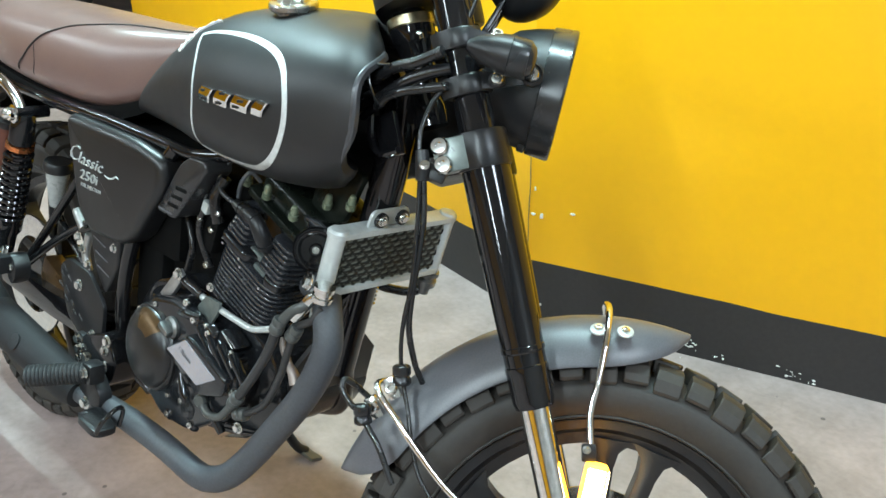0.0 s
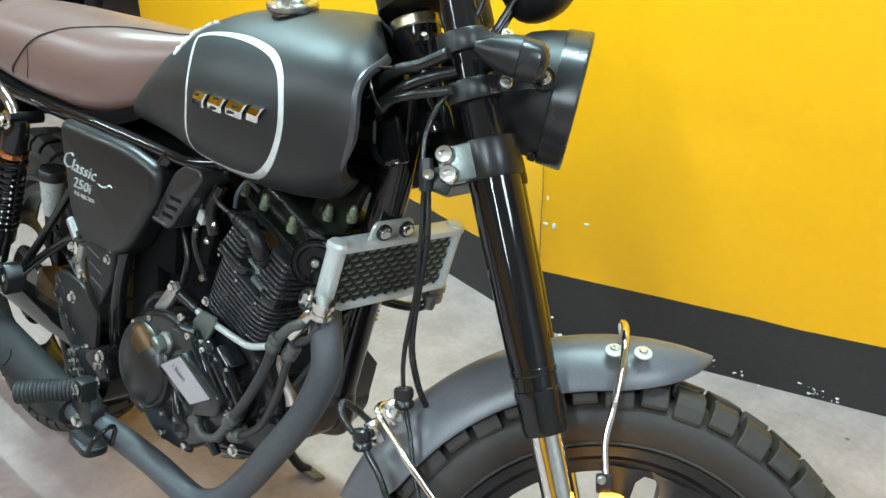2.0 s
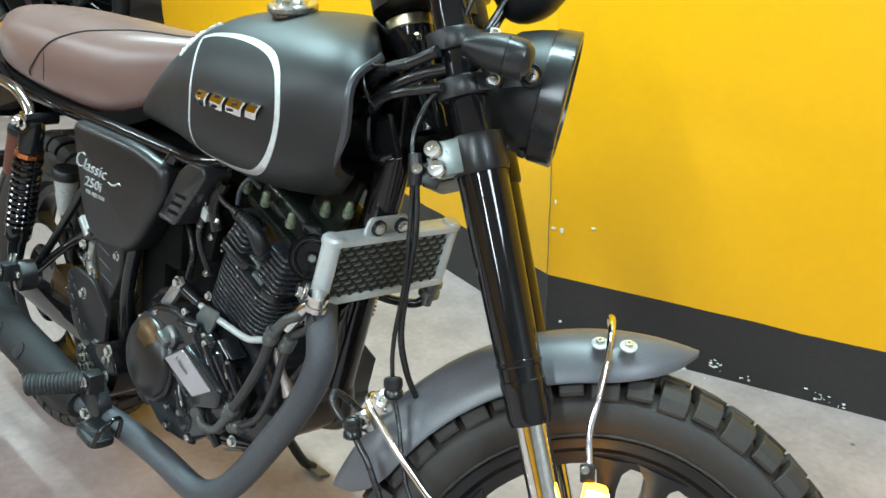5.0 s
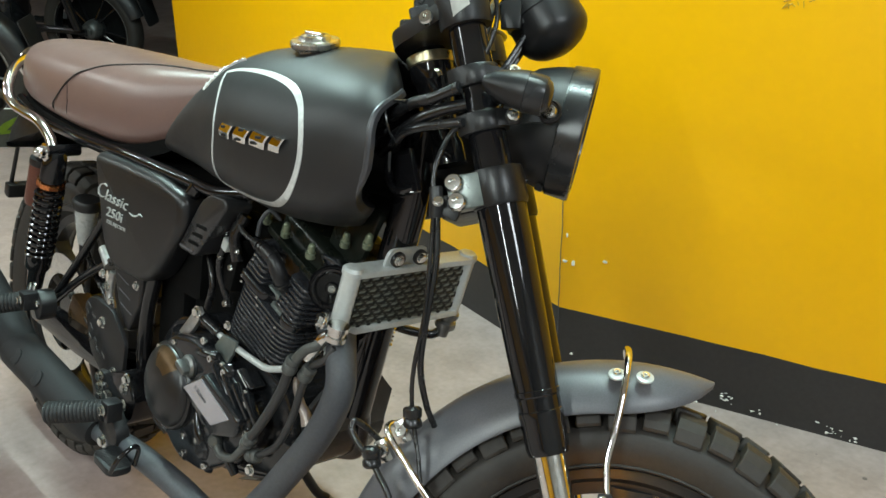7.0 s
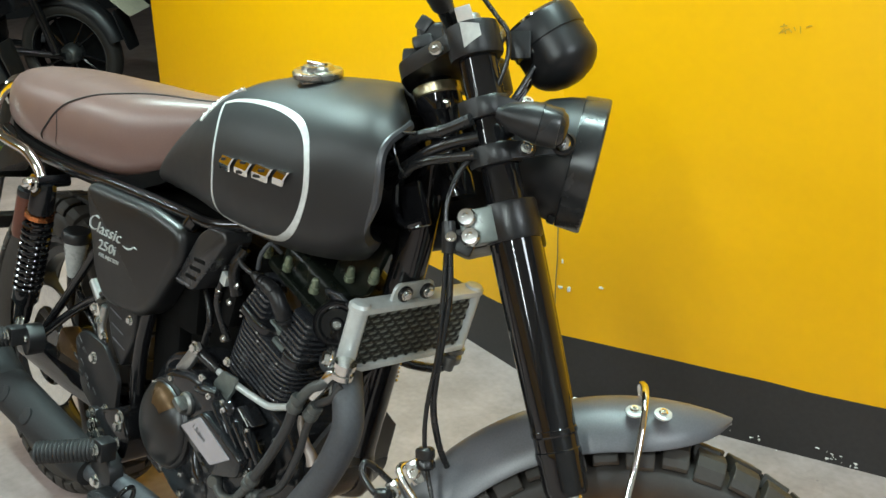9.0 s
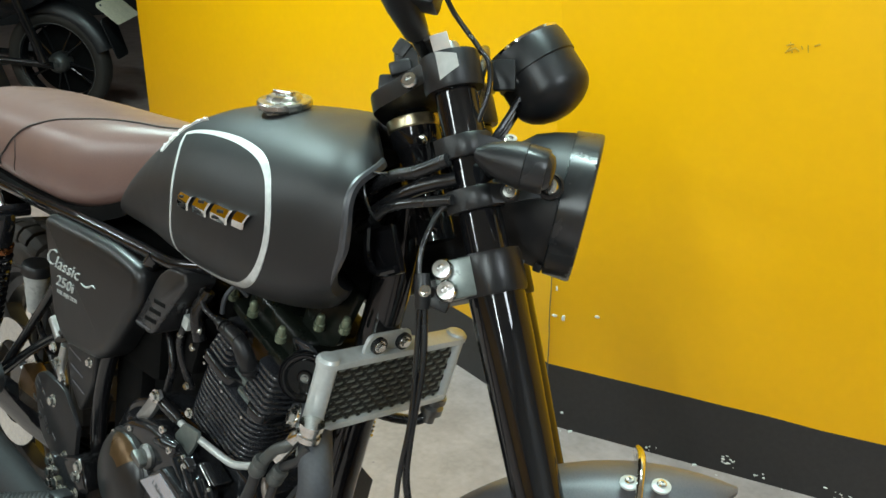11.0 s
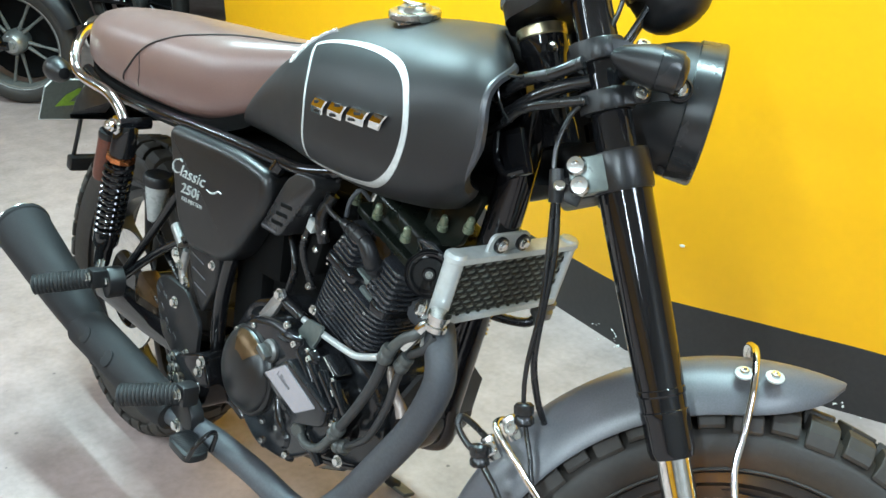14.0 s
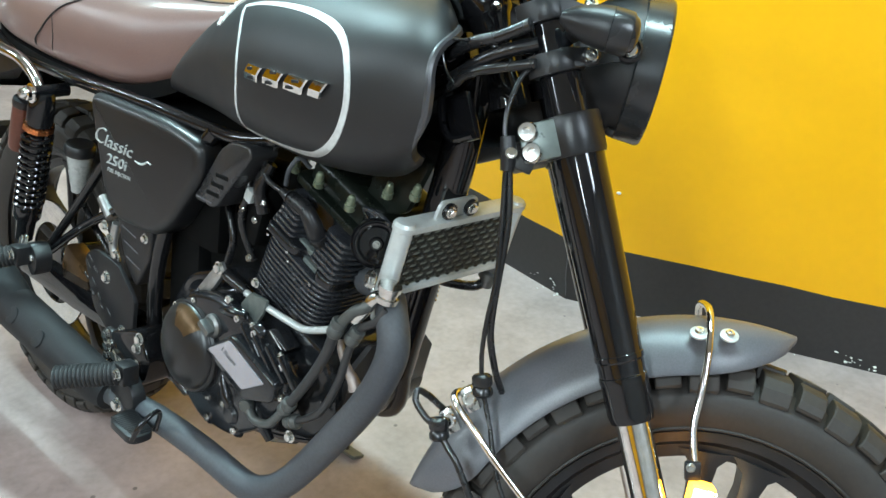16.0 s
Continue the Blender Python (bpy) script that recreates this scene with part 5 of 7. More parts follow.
# ---- side cover
bm = bmesh.new()
COVER = rounded([(0.198, 0.748), (0.440, 0.752), (0.528, 0.740), (0.532, 0.690), (0.452, 0.580), (0.408, 0.553), (0.290, 0.545), (0.250, 0.585)], 0.030, 7)
slab(bm, COVER, right_side, 0.095, 0.139, 0.017, 6)
cover = part("side_cover", bm, COVER_BLACK, bike, "matte black side cover with chrome lettering", 50)
def lettering(text, size, o, du, dv, depth, material, parent, name="lettering", squash=1.0, slim=0.0):
    """Raised letters: o is the lower left corner, du runs along the words, dv up them."""
    curve = bpy.data.curves.new(name, "FONT")
    curve.body, curve.size, curve.extrude, curve.resolution_u = text, size, depth, 2
    curve.offset = -slim
    tmp = bpy.data.objects.new("tmp", curve)
    data = bpy.data.meshes.new_from_object(tmp)
    bpy.data.objects.remove(tmp)
    bpy.data.curves.remove(curve)
    du, dv = V(du).normalized(), V(dv).normalized()
    dw = du.cross(dv)
    m = Matrix(((*du * squash, 0), (*dv, 0), (*dw, 0), (0, 0, 0, 1))).transposed()
    m.translation = V(o)
    data.transform(m)
    data.materials.clear()
    data.materials.append(material)
    ob = new(name, data)
    ob.parent = parent
    return ob


lettering("C", 0.047, R(0.224, 0.1392, 0.668), (1, 0, 0.02), (0.42, 0, 1), 0.0022, SILVER, cover, "script_badge", squash=1.10, slim=0.0009)
lettering("lassic", 0.033, R(0.259, 0.1392, 0.668), (1, 0, 0.0), (0.42, 0, 1), 0.0022, SILVER, cover, "script_badge", squash=1.28, slim=0.0003)
bm = bmesh.new()
tube(bm, [R(x, 0.1405, z) for x, z in ((0.356, 0.668), (0.370, 0.666), (0.384, 0.669), (0.395, 0.675), (0.404, 0.673))], [0.0006, 0.0016, 0.0018, 0.0014, 0.0006], 7, 4)
part("script_tail", bm, SILVER, cover)
lettering("250i", 0.026, R(0.268, 0.1395, 0.641), (1, 0, 0.02), (0.22, 0, 1), 0.0022, SILVER, cover, squash=1.42, slim=0.0002)
lettering("FUEL INJECTION", 0.0098, R(0.271, 0.1392, 0.627), (1, 0, 0.03), (0.1, 0, 1), 0.0008, SILVER, cover)
bolt(cover, R(0.396, 0.126, 0.566), 0.0090)

# slotted cover under the seat tube
bm = bmesh.new()
slab(bm, rounded([(0.276, 0.549), (0.388, 0.562), (0.382, 0.500), (0.342, 0.436), (0.305, 0.474)], 0.012), right_side, 0.105, 0.125, 0.005, 3)
low = part("lower_side_cover", bm, PLASTIC, bike, "black plastic lower side cover")
for k in range(3):
    bm = bmesh.new()
    block(bm, R(0.318 + 0.008 * k, 0.1255, 0.532 - 0.026 * k), (0.045, 0.002, 0.0022), (0, 12, 0), 0.0005, 1)
    part("raised_line", bm, GREY, low)
bolt(low, R(0.368, 0.124, 0.535), 0.007)

# small air duct cover with three slots
bm = bmesh.new()
DUCT = rounded([(0.505, 0.648), (0.560, 0.646), (0.643, 0.748), (0.636, 0.762), (0.594, 0.760), (0.568, 0.742)], 0.012, 5)
slab(bm, DUCT, right_side, 0.080, 0.128, 0.004, 2)
duct = part("air_duct_cover", bm, SATIN, bike, "black air duct cover with three slots", 50)
# raised near-black bars stand in for the shade inside the slots
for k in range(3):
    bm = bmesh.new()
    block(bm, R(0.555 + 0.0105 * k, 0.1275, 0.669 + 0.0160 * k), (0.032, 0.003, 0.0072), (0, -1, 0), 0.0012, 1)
    part("slot", bm, SHADE_BLACK, duct)
# grey bar painted in as the highlight on the lower edge
bm = bmesh.new()
tube(bm, [R(0.513, 0.1275, 0.655), R(0.553, 0.1275, 0.653)], 0.0016, 6)
part("edge_highlight", bm, GREY, duct)

# ---- engine
CYL = Vector((0.708, 0, 0.611))
TIP = 20.0                                # the cylinder leans ahead
CUP = Vector((math.sin(radians(TIP)), 0, math.cos(radians(TIP))))
CFWD = Vector((math.cos(radians(TIP)), 0, -math.sin(radians(TIP))))


def cyl(u, v, w):
    return CYL + CFWD * u + Vector((0, v, 0)) + CUP * w


bm = bmesh.new()
slab(bm, rounded([(-0.058, -0.066), (0.058, -0.066), (0.058, 0.066), (-0.058, 0.066)], 0.03), cyl, -0.115, 0.095, 0.002)
cylinder = part("cylinder", bm, ENGINE, bike, "black finned engine cylinder")
for k in range(12):
    w = -0.0086 * k
    bm = bmesh.new()
    slab(bm, rounded([(-0.078, -0.092), (0.080, -0.092), (0.080, 0.092), (-0.078, 0.092)], 0.040, 7), cyl, w - 0.0036, w, 0.0012, 2)
    part("cooling_fin", bm, FIN, cylinder, sharp=50)
# thick flange between barrel and head, dipped at its bolt recess
bm = bmesh.new()
FLANGE = rounded([(-0.078, -0.093), (-0.030, -0.093), (-0.006, -0.092), (0.004, -0.070), (0.030, -0.070), (0.046, -0.093), (0.080, -0.088), (0.080, 0.092), (-0.078, 0.092)], 0.016, 4)
slab(bm, FLANGE, cyl, 0.003, 0.017, 0.005, 3)
part("head_flange", bm, ENGINE, cylinder, sharp=50)
bm = bmesh.new()
slab(bm, rounded([(0.002, -0.079), (0.040, -0.079), (0.036, -0.060), (0.004, -0.060)], 0.006), cyl, -0.002, 0.007, 0.003, 2)
part("bolt_recess", bm, CASTGREY, cylinder, "bare cast recess")
bm = bmesh.new()
slab(bm, rounded([(-0.024, -0.074), (0.030, -0.074), (0.022, -0.046), (-0.016, -0.046)], 0.008), cyl, 0.012, 0.021, 0.004, 2)
part("plug_seat", bm, CASTGREY, cylinder, "bare cast spark plug seat")
# head fins, cut away round the spark plug
for k in range(7):
    w = 0.0235 + 0.0098 * k
    back, fore = (-0.024 - 0.001 * k, 0.020 + 0.002 * k)
    bm = bmesh.new()
    out = rounded([(-0.076 + 0.003 * k, -0.086), (back, -0.088), (back + 0.010, -0.046), (fore - 0.008, -0.046), (fore, -0.088), (0.074, -0.088), (0.084, -0.060), (0.084, 0.085), (-0.076 + 0.003 * k, 0.085)], 0.009)
    slab(bm, out, cyl, w - 0.0042, w, 0.0014, 2)
    part("head_fin", bm, FIN, cylinder, sharp=50)
for u, v, w in ((-0.066, -0.0895, -0.006), (-0.070, -0.0890, 0.002), (-0.016, -0.0925, 0.001), (-0.008, -0.0925, -0.0095), (0.046, -0.0920, -0.0095), (-0.066, -0.084, 0.030), (-0.063, -0.085, 0.040), (-0.060, -0.085, 0.050), (-0.068, -0.084, 0.0205)):
    bolt(cylinder, cyl(u, v, w), 0.0024, kind="cap")
# spark plug cap and lead
bm = bmesh.new()
tube(bm, [R(0.748, 0.070, 0.640), R(0.752, 0.086, 0.655), R(0.752, 0.096, 0.672), R(0.744, 0.101, 0.690), R(0.733, 0.102, 0.700)], [0.0105, 0.0125, 0.0130, 0.0120, 0.0105], 18)
lathe(bm, [(0.0, -0.003), (0.0150, -0.003), (0.0150, 0.003), (0.0, 0.003)], R(0.753, 0.090, 0.660), (0, -0.6, 1), 20)
tube(bm, [R(0.740, 0.102, 0.696), R(0.722, 0.102, 0.701), R(0.700, 0.101, 0.703), R(0.682, 0.100, 0.707)], [0.0115, 0.0110, 0.0085, 0.0060], 16)
for f in (0.15, 0.4, 0.65):
    lathe(bm, [(0.0, -0.002), (0.0122 - 0.003 * f, -0.002), (0.0122 - 0.003 * f, 0.002), (0.0, 0.002)], R(0.728, 0.102, 0.700).lerp(R(0.684, 0.100, 0.706), f), (-1, 0, 0.15), 16)
plug_cap = part("spark_plug_cap", bm, PLASTIC, cylinder, "black rubber spark plug cap")
bm = bmesh.new()
tube(bm, [R(0.684, 0.100, 0.706), R(0.664, 0.100, 0.709), R(0.646, 0.100, 0.715), R(0.635, 0.098, 0.727), R(0.633, 0.092, 0.745), R(0.640, 0.080, 0.762)], 0.0040, 10)
part("plug_lead", bm, SATIN, plug_cap, "grey spark plug lead")
# rocker cover
bm = bmesh.new()
slab(bm, rounded([(-0.070, -0.078), (0.086, -0.078), (0.100, -0.03), (0.100, 0.075), (-0.070, 0.075)], 0.018), cyl, 0.095, 0.106, 0.003, 2)
slab(bm, rounded([(-0.060, -0.062), (0.078, -0.062), (0.090, -0.02), (0.090, 0.065), (-0.060, 0.065)], 0.018), cyl, 0.106, 0.142, 0.012, 3)
rocker = part("rocker_cover", bm, GREENISH, cylinder, "dark greenish rocker cover with domed nuts")
for x, lat, z in ((0.667, 0.066, 0.742), (0.733, 0.078, 0.740), (0.804, 0.082, 0.728), (0.8430, 0.052, 0.7535), (0.8930, 0.052, 0.7657)):
    bm = bmesh.new()
    lathe(bm, [(0.0, -0.016), (0.0076, -0.016), (0.0076, -0.007), (0.0060, -0.006), (0.0057, 0.003), (0.0046, 0.0068), (0.0025, 0.0086), (0.0, 0.0090)], R(x, lat, z), CUP + V((0, -0.18, 0)), 18)
    part("domed_nut", bm, CAPNUT, rocker, "pale greenish domed nut")
bm = bmesh.new()
tube(bm, [cyl(-0.060, -0.060, 0.115), cyl(-0.072, -0.075, 0.125), cyl(-0.074, -0.085, 0.105), cyl(-0.070, -0.085, 0.080)], 0.0035, 8)
part("breather_wire", bm, EXHAUST, cylinder)
# head steady plate between rocker cover and frame
bm = bmesh.new()
slab(bm, rounded([(0.78, 0.70), (0.865, 0.72), (0.90, 0.80), (0.86, 0.815), (0.80, 0.765)], 0.012), right_side, 0.03, 0.040, 0.002)
plate_hs = part("engine_mount_plate", bm, GREENISH, bike, "dark greenish engine mounting plate")
bolt(plate_hs, R(0.858, 0.041, 0.800), 0.0070)
# bent bracket above the horn
bm = bmesh.new()
slab(bm, rounded([(0.812, 0.722), (0.848, 0.722), (0.872, 0.712), (0.850, 0.690), (0.826, 0.696)], 0.006), right_side, 0.066, 0.072, 0.002)
horn_bracket = part("horn_bracket", bm, FIN, bike, "black horn bracket")
bolt(horn_bracket, R(0.838, 0.072, 0.703), 0.0075)

# horn
horn_axis = V((0.85, -0.80, 0.16)).normalized()
horn_at = R(0.860, 0.082, 0.684)
bm = bmesh.new()
lathe(bm, [(0.0, 0.002), (0.008, 0.002), (0.010, -0.001), (0.022, -0.0015), (0.026, 0.0015), (0.0285, 0.002), (0.0300, -0.002), (0.0310, -0.002), (0.0335, 0.000), (0.0345, -0.003), (0.0345, -0.011), (0.028, -0.014), (0.020, -0.034), (0.0, -0.036)], horn_at, horn_axis, 40)
horn = part("horn", bm, GLOSS, bike, "gloss black round horn", 24)
bolt(horn, horn_at + horn_axis * 0.002, 0.0042, horn_axis)
bm = bmesh.new()
block(bm, R(0.836, 0.078, 0.706), (0.030, 0.004, 0.014), (0, 24, -20), 0.0015)
part("horn_strap", bm, STEEL, horn, "bright bent strap")

# crankcase
bm = bmesh.new()
CASE = rounded([(0.40, 0.42), (0.45, 0.50), (0.56, 0.545), (0.70, 0.525), (0.80, 0.50), (0.835, 0.42), (0.79, 0.35), (0.66, 0.305), (0.50, 0.300), (0.42, 0.33)], 0.03)
slab(bm, CASE, right_side, -0.085, 0.095, 0.008, 2)
part("crankcase", bm, ENGINE, bike, "black engine crankcase")
bm = bmesh.new()
CLUTCH = rounded([(0.452, 0.395), (0.470, 0.455), (0.520, 0.502), (0.590, 0.520), (0.640, 0.515), (0.700, 0.490), (0.760, 0.478), (0.775, 0.430), (0.745, 0.380), (0.710, 0.345), (0.645, 0.300), (0.565, 0.292), (0.500, 0.330)], 0.022, 5)
slab(bm, CLUTCH, right_side, 0.090, 0.138, 0.010, 3)
clutch = part("clutch_cover", bm, ENGINE, bike, "glossy black clutch cover", 50)
# raised round end of the cover with a bronze cap
DOME = [(0.076, 0.0), (0.076, 0.008), (0.073, 0.012), (0.070, 0.012), (0.069, 0.015), (0.064, 0.021), (0.055, 0.0270), (0.040, 0.0330), (0.020, 0.0370), (0.0, 0.0382)]
dome_axis = V((-0.05, -1, 0.05)).normalized()
bm = bmesh.new()
lathe(bm, DOME, R(0.530, 0.132, 0.411), dome_axis, 56)
part("clutch_dome", bm, COVER_BLACK, clutch, "round satin black end cover", 30)
# the bronze segment lies close on the dome
dome_u = V((1, 0, 0)) - dome_axis * dome_axis.x
dome_v = dome_axis.cross(dome_u)
if dome_v.z < 0:
    dome_v = -dome_v
bm = bmesh.new()
rows = []
for r, h in ((0.0685, 0.0160), (0.064, 0.0222), (0.055, 0.0282), (0.046, 0.0320), (0.038, 0.0348)):
    lean = (0.0685 - r) * 9
    rows.append([R(0.530, 0.132, 0.411) + dome_axis * h + (dome_u * math.cos(a) + dome_v * math.sin(a)) * r for a in np.linspace(0.80 + lean * 0.3, 1.95 - lean, 12)])
loft(bm, rows, cap=False, closed=False)
bmesh.ops.solidify(bm, geom=bm.faces[:], thickness=0.0006)
part("bronze_cap", bm, BRONZE, clutch, "bronze coloured cover segment", 50)
for a in np.linspace(0.3, 5.9, 9):
    bolt(clutch, R(0.545 + 0.080 * math.cos(a), 0.137, 0.412 + 0.080 * math.sin(a)), 0.0050, kind="cap")
# oil filler plug
bm = bmesh.new()
lathe(bm, [(0.0, 0.0), (0.019, 0.0), (0.019, 0.006), (0.015, 0.010), (0.0, 0.010)], R(0.590, 0.137, 0.470), (0, -1, 0), 24)
plug = part("oil_plug", bm, DULL, clutch, "bare metal oil filler plug")
bm = bmesh.new()
block(bm, R(0.590, 0.152, 0.470), (0.030, 0.016, 0.012), (0, 25, 0), 0.005)
part("plug_grip", bm, DULL, plug)
# raised bed with the oil quantity plate
bm = bmesh.new()
BED = rounded([(0.588, 0.434), (0.656, 0.486), (0.762, 0.450), (0.757, 0.418), (0.690, 0.392)], 0.010)
slab(bm, BED, right_side, 0.130, 0.154, 0.005, 3)
part("cover_boss", bm, ENGINE, clutch)
bm = bmesh.new()
PLATE = rounded([(0.6005, 0.441), (0.6540, 0.4760), (0.7400, 0.4420), (0.6900, 0.4105)], 0.004, 3)
slab(bm, PLATE, right_side, 0.153, 0.1560, 0.0008, 1)
oil_plate = part("oil_plate", bm, BRUSHED, clutch, "silver oil quantity plate")
lettering("1.3Liters", 0.0135, R(0.634, 0.1564, 0.4530), (1, 0, -0.36), (0.50, 0, 0.86), 0.0003, INK, oil_plate, squash=0.8)
for x, z in ((0.690, 0.497), (0.755, 0.470), (0.760, 0.425), (0.735, 0.372), (0.655, 0.318), (0.585, 0.308), (0.625, 0.350), (0.648, 0.505)):
    bolt(clutch, R(x, 0.137, z), 0.0062, kind="cap")
# round bosses, webs and pockets that break up the cover
for x, z, r, h in ((0.690, 0.497, 0.012, 0.010), (0.755, 0.470, 0.012, 0.009), (0.760, 0.425, 0.012, 0.009), (0.735, 0.372, 0.011, 0.008), (0.655, 0.318, 0.011, 0.008), (0.585, 0.308, 0.012, 0.008), (0.625, 0.350, 0.010, 0.007), (0.648, 0.505, 0.011, 0.009)):
    bm = bmesh.new()
    lathe(bm, [(0.0, 0.0), (r + 0.003, 0.0), (r, h - 0.002), (r - 0.003, h), (0.0, h)], R(x, 0.130, z), (0, -1, 0), 16)
    part("screw_boss", bm, ENGINE, clutch)
for x0, z0, x1, z1, r in ((0.700, 0.385, 0.735, 0.340, 0.010), (0.615, 0.395, 0.650, 0.335, 0.011), (0.600, 0.500, 0.660, 0.512, 0.009), (0.470, 0.350, 0.520, 0.318, 0.010), (0.700, 0.480, 0.760, 0.420, 0.007), (0.672, 0.494, 0.738, 0.432, 0.007)):
    bm = bmesh.new()
    tube(bm, [R(x0, 0.132, z0), R((x0 + x1) / 2, 0.136, (z0 + z1) / 2 + 0.002), R(x1, 0.132, z1)], [r * 0.7, r, r * 0.7], 12)
    part("cover_web", bm, ENGINE, clutch)
# ribs beside the plate
for k in range(4):
    bm = bmesh.new()
    a = R(0.665 + 0.030 * k, 0.137, 0.502 - 0.004 * k)
    block(bm, a + V((0.020, 0, -0.022)), (0.060, 0.016, 0.009), (0, 42, 0), 0.003)
    part("cover_rib", bm, ENGINE, clutch)
# square cover with two bright lines
bm = bmesh.new()
slab(bm, rounded([(0.672, 0.484), (0.712, 0.512), (0.752, 0.492), (0.712, 0.462)], 0.006), right_side, 0.10, 0.128, 0.005, 3)
sq = part("timing_cover", bm, ENGINE, bike)
for x0, z0, x1, z1 in ((0.675, 0.4815, 0.708, 0.4655), (0.712, 0.5080, 0.741, 0.4900)):
    bm = bmesh.new()
    tube(bm, [R(x0, 0.1285, z0), R(x1, 0.1285, z1)], 0.0016, 6)
    part("bright_edge", bm, STEEL, sq)
for x, z in ((0.6777, 0.5026), (0.6188, 0.5235), (0.7465, 0.4836)):
    bolt(sq, R(x, 0.132, z), 0.0068, kind="cap")
# drain boss and lower plug
bm = bmesh.new()
lathe(bm, [(0.0, 0.0), (0.017, 0.0), (0.017, 0.014), (0.012, 0.019), (0.0, 0.019)], R(0.645, 0.125, 0.342), (0, -1, 0), 24)
part("filter_cap", bm, ENGINE, clutch, "glossy black filter cap")
# upper arm and its bracket
bm = bmesh.new()
slab(bm, rounded([(0.500, 0.482), (0.522, 0.478), (0.560, 0.518), (0.584, 0.552), (0.572, 0.566), (0.552, 0.545)], 0.006), right_side, 0.114, 0.122, 0.003)
arm = part("clutch_arm", bm, ALLOY, bike, "bare metal clutch arm")
bm = bmesh.new()
lathe(bm, [(0.0, -0.03), (0.017, -0.03), (0.017, 0.0), (0.012, 0.006), (0.0, 0.006)], R(0.512, 0.115, 0.500), (0, -0.5, 1), 16)
part("pivot_boss", bm, ENGINE, arm)
bolt(arm, R(0.574, 0.122, 0.556), 0.0085)
# bright cable pipe across the crankcase
bm = bmesh.new()
tube(bm, [R(0.600, 0.112, 0.541), R(0.6376, 0.114, 0.5346), R(0.6805, 0.114, 0.5313), R(0.7356, 0.114, 0.5293), R(0.7672, 0.114, 0.5304), R(0.7961, 0.114, 0.5405), R(0.8300, 0.110, 0.5550)], 0.0054, 12)
part("oil_pipe", bm, SILVER, bike, "bright metal oil pipe")
bm = bmesh.new()
tube(bm, [R(0.565, 0.112, 0.552), R(0.585, 0.113, 0.545), R(0.612, 0.113, 0.540), R(0.632, 0.114, 0.537)], [0.0075, 0.0095, 0.0090, 0.0075], 12)
part("pipe_sleeve", bm, HOSE, bike)
bm = bmesh.new()
slab(bm, rounded([(0.6300, 0.518), (0.652, 0.545), (0.692, 0.546), (0.684, 0.522), (0.6570, 0.482), (0.6400, 0.480), (0.644, 0.505)], 0.005), right_side, 0.117, 0.122, 0.001)
part("pipe_bracket", bm, CASTGREY, bike, "bare grey pipe bracket")
bolt(bike, R(0.655, 0.115, 0.560), 0.006)
# inlet side: throttle body, hoses and bolts behind the cylinder
bm = bmesh.new()
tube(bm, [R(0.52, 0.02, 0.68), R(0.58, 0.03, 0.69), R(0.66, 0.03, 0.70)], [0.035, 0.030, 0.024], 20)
# this body and the sensor box are coloured near-black for the shade around them
inlet = part("throttle_body", bm, SHADE_BLACK, bike, "black throttle body and inlet hose")
for x, lat, z in ((0.6386, 0.10, 0.6767), (0.582, 0.10, 0.700), (0.592, 0.10, 0.655), (0.610, 0.09, 0.640), (0.560, 0.10, 0.672), (0.6015, 0.09, 0.576)):
    bolt(inlet, R(x, lat, z), 0.0046, (0.2, -1, 0.3))
for pts, r in (([R(0.590, 0.085, 0.72), R(0.600, 0.098, 0.68), R(0.585, 0.095, 0.63), R(0.60, 0.08, 0.57)], 0.006), ([R(0.640, 0.09, 0.735), R(0.630, 0.10, 0.70), R(0.635, 0.095, 0.66)], 0.010), ([R(0.52, 0.08, 0.65), R(0.56, 0.09, 0.60), R(0.55, 0.09, 0.55)], 0.006)):
    bm = bmesh.new()
    tube(bm, pts, r, 10)
    part("engine_hose", bm, HOSE, inlet)
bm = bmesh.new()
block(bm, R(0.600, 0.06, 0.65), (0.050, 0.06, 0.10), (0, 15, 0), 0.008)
part("sensor_box", bm, SHADE_BLACK, inlet)
bm = bmesh.new()
block(bm, R(0.609, 0.100, 0.679), (0.016, 0.010, 0.020), (0, 20, 0), 0.002)
part("wire_plug", bm, SILVER, inlet, "pale wire plug")
# air box, gearbox and filler blocks, blackened in place of shade inside the frame
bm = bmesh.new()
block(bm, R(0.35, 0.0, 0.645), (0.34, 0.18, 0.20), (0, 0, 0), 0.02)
part("air_box", bm, SHADE_BLACK, bike, "black air box")
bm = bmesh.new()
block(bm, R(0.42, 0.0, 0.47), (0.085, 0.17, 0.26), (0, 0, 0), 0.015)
part("frame_filler", bm, SHADE_BLACK, bike, "near-black block added to fill a dark gap inside the frame")
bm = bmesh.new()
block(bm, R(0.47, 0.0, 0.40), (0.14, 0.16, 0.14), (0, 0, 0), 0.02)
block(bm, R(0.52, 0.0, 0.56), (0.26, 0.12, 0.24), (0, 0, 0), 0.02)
part("gearbox_filler", bm, SHADE_BLACK, bike)

# ---- oil cooler
CO = R(0.913, 0, 0.684)
CTILT = 12


def cool(u, v, w):
    """u ahead of the core, v to the left, w up."""
    return CO + pose(0, 0, 0, 0, CTILT, 0).to_3x3() @ Vector((u, v, w))


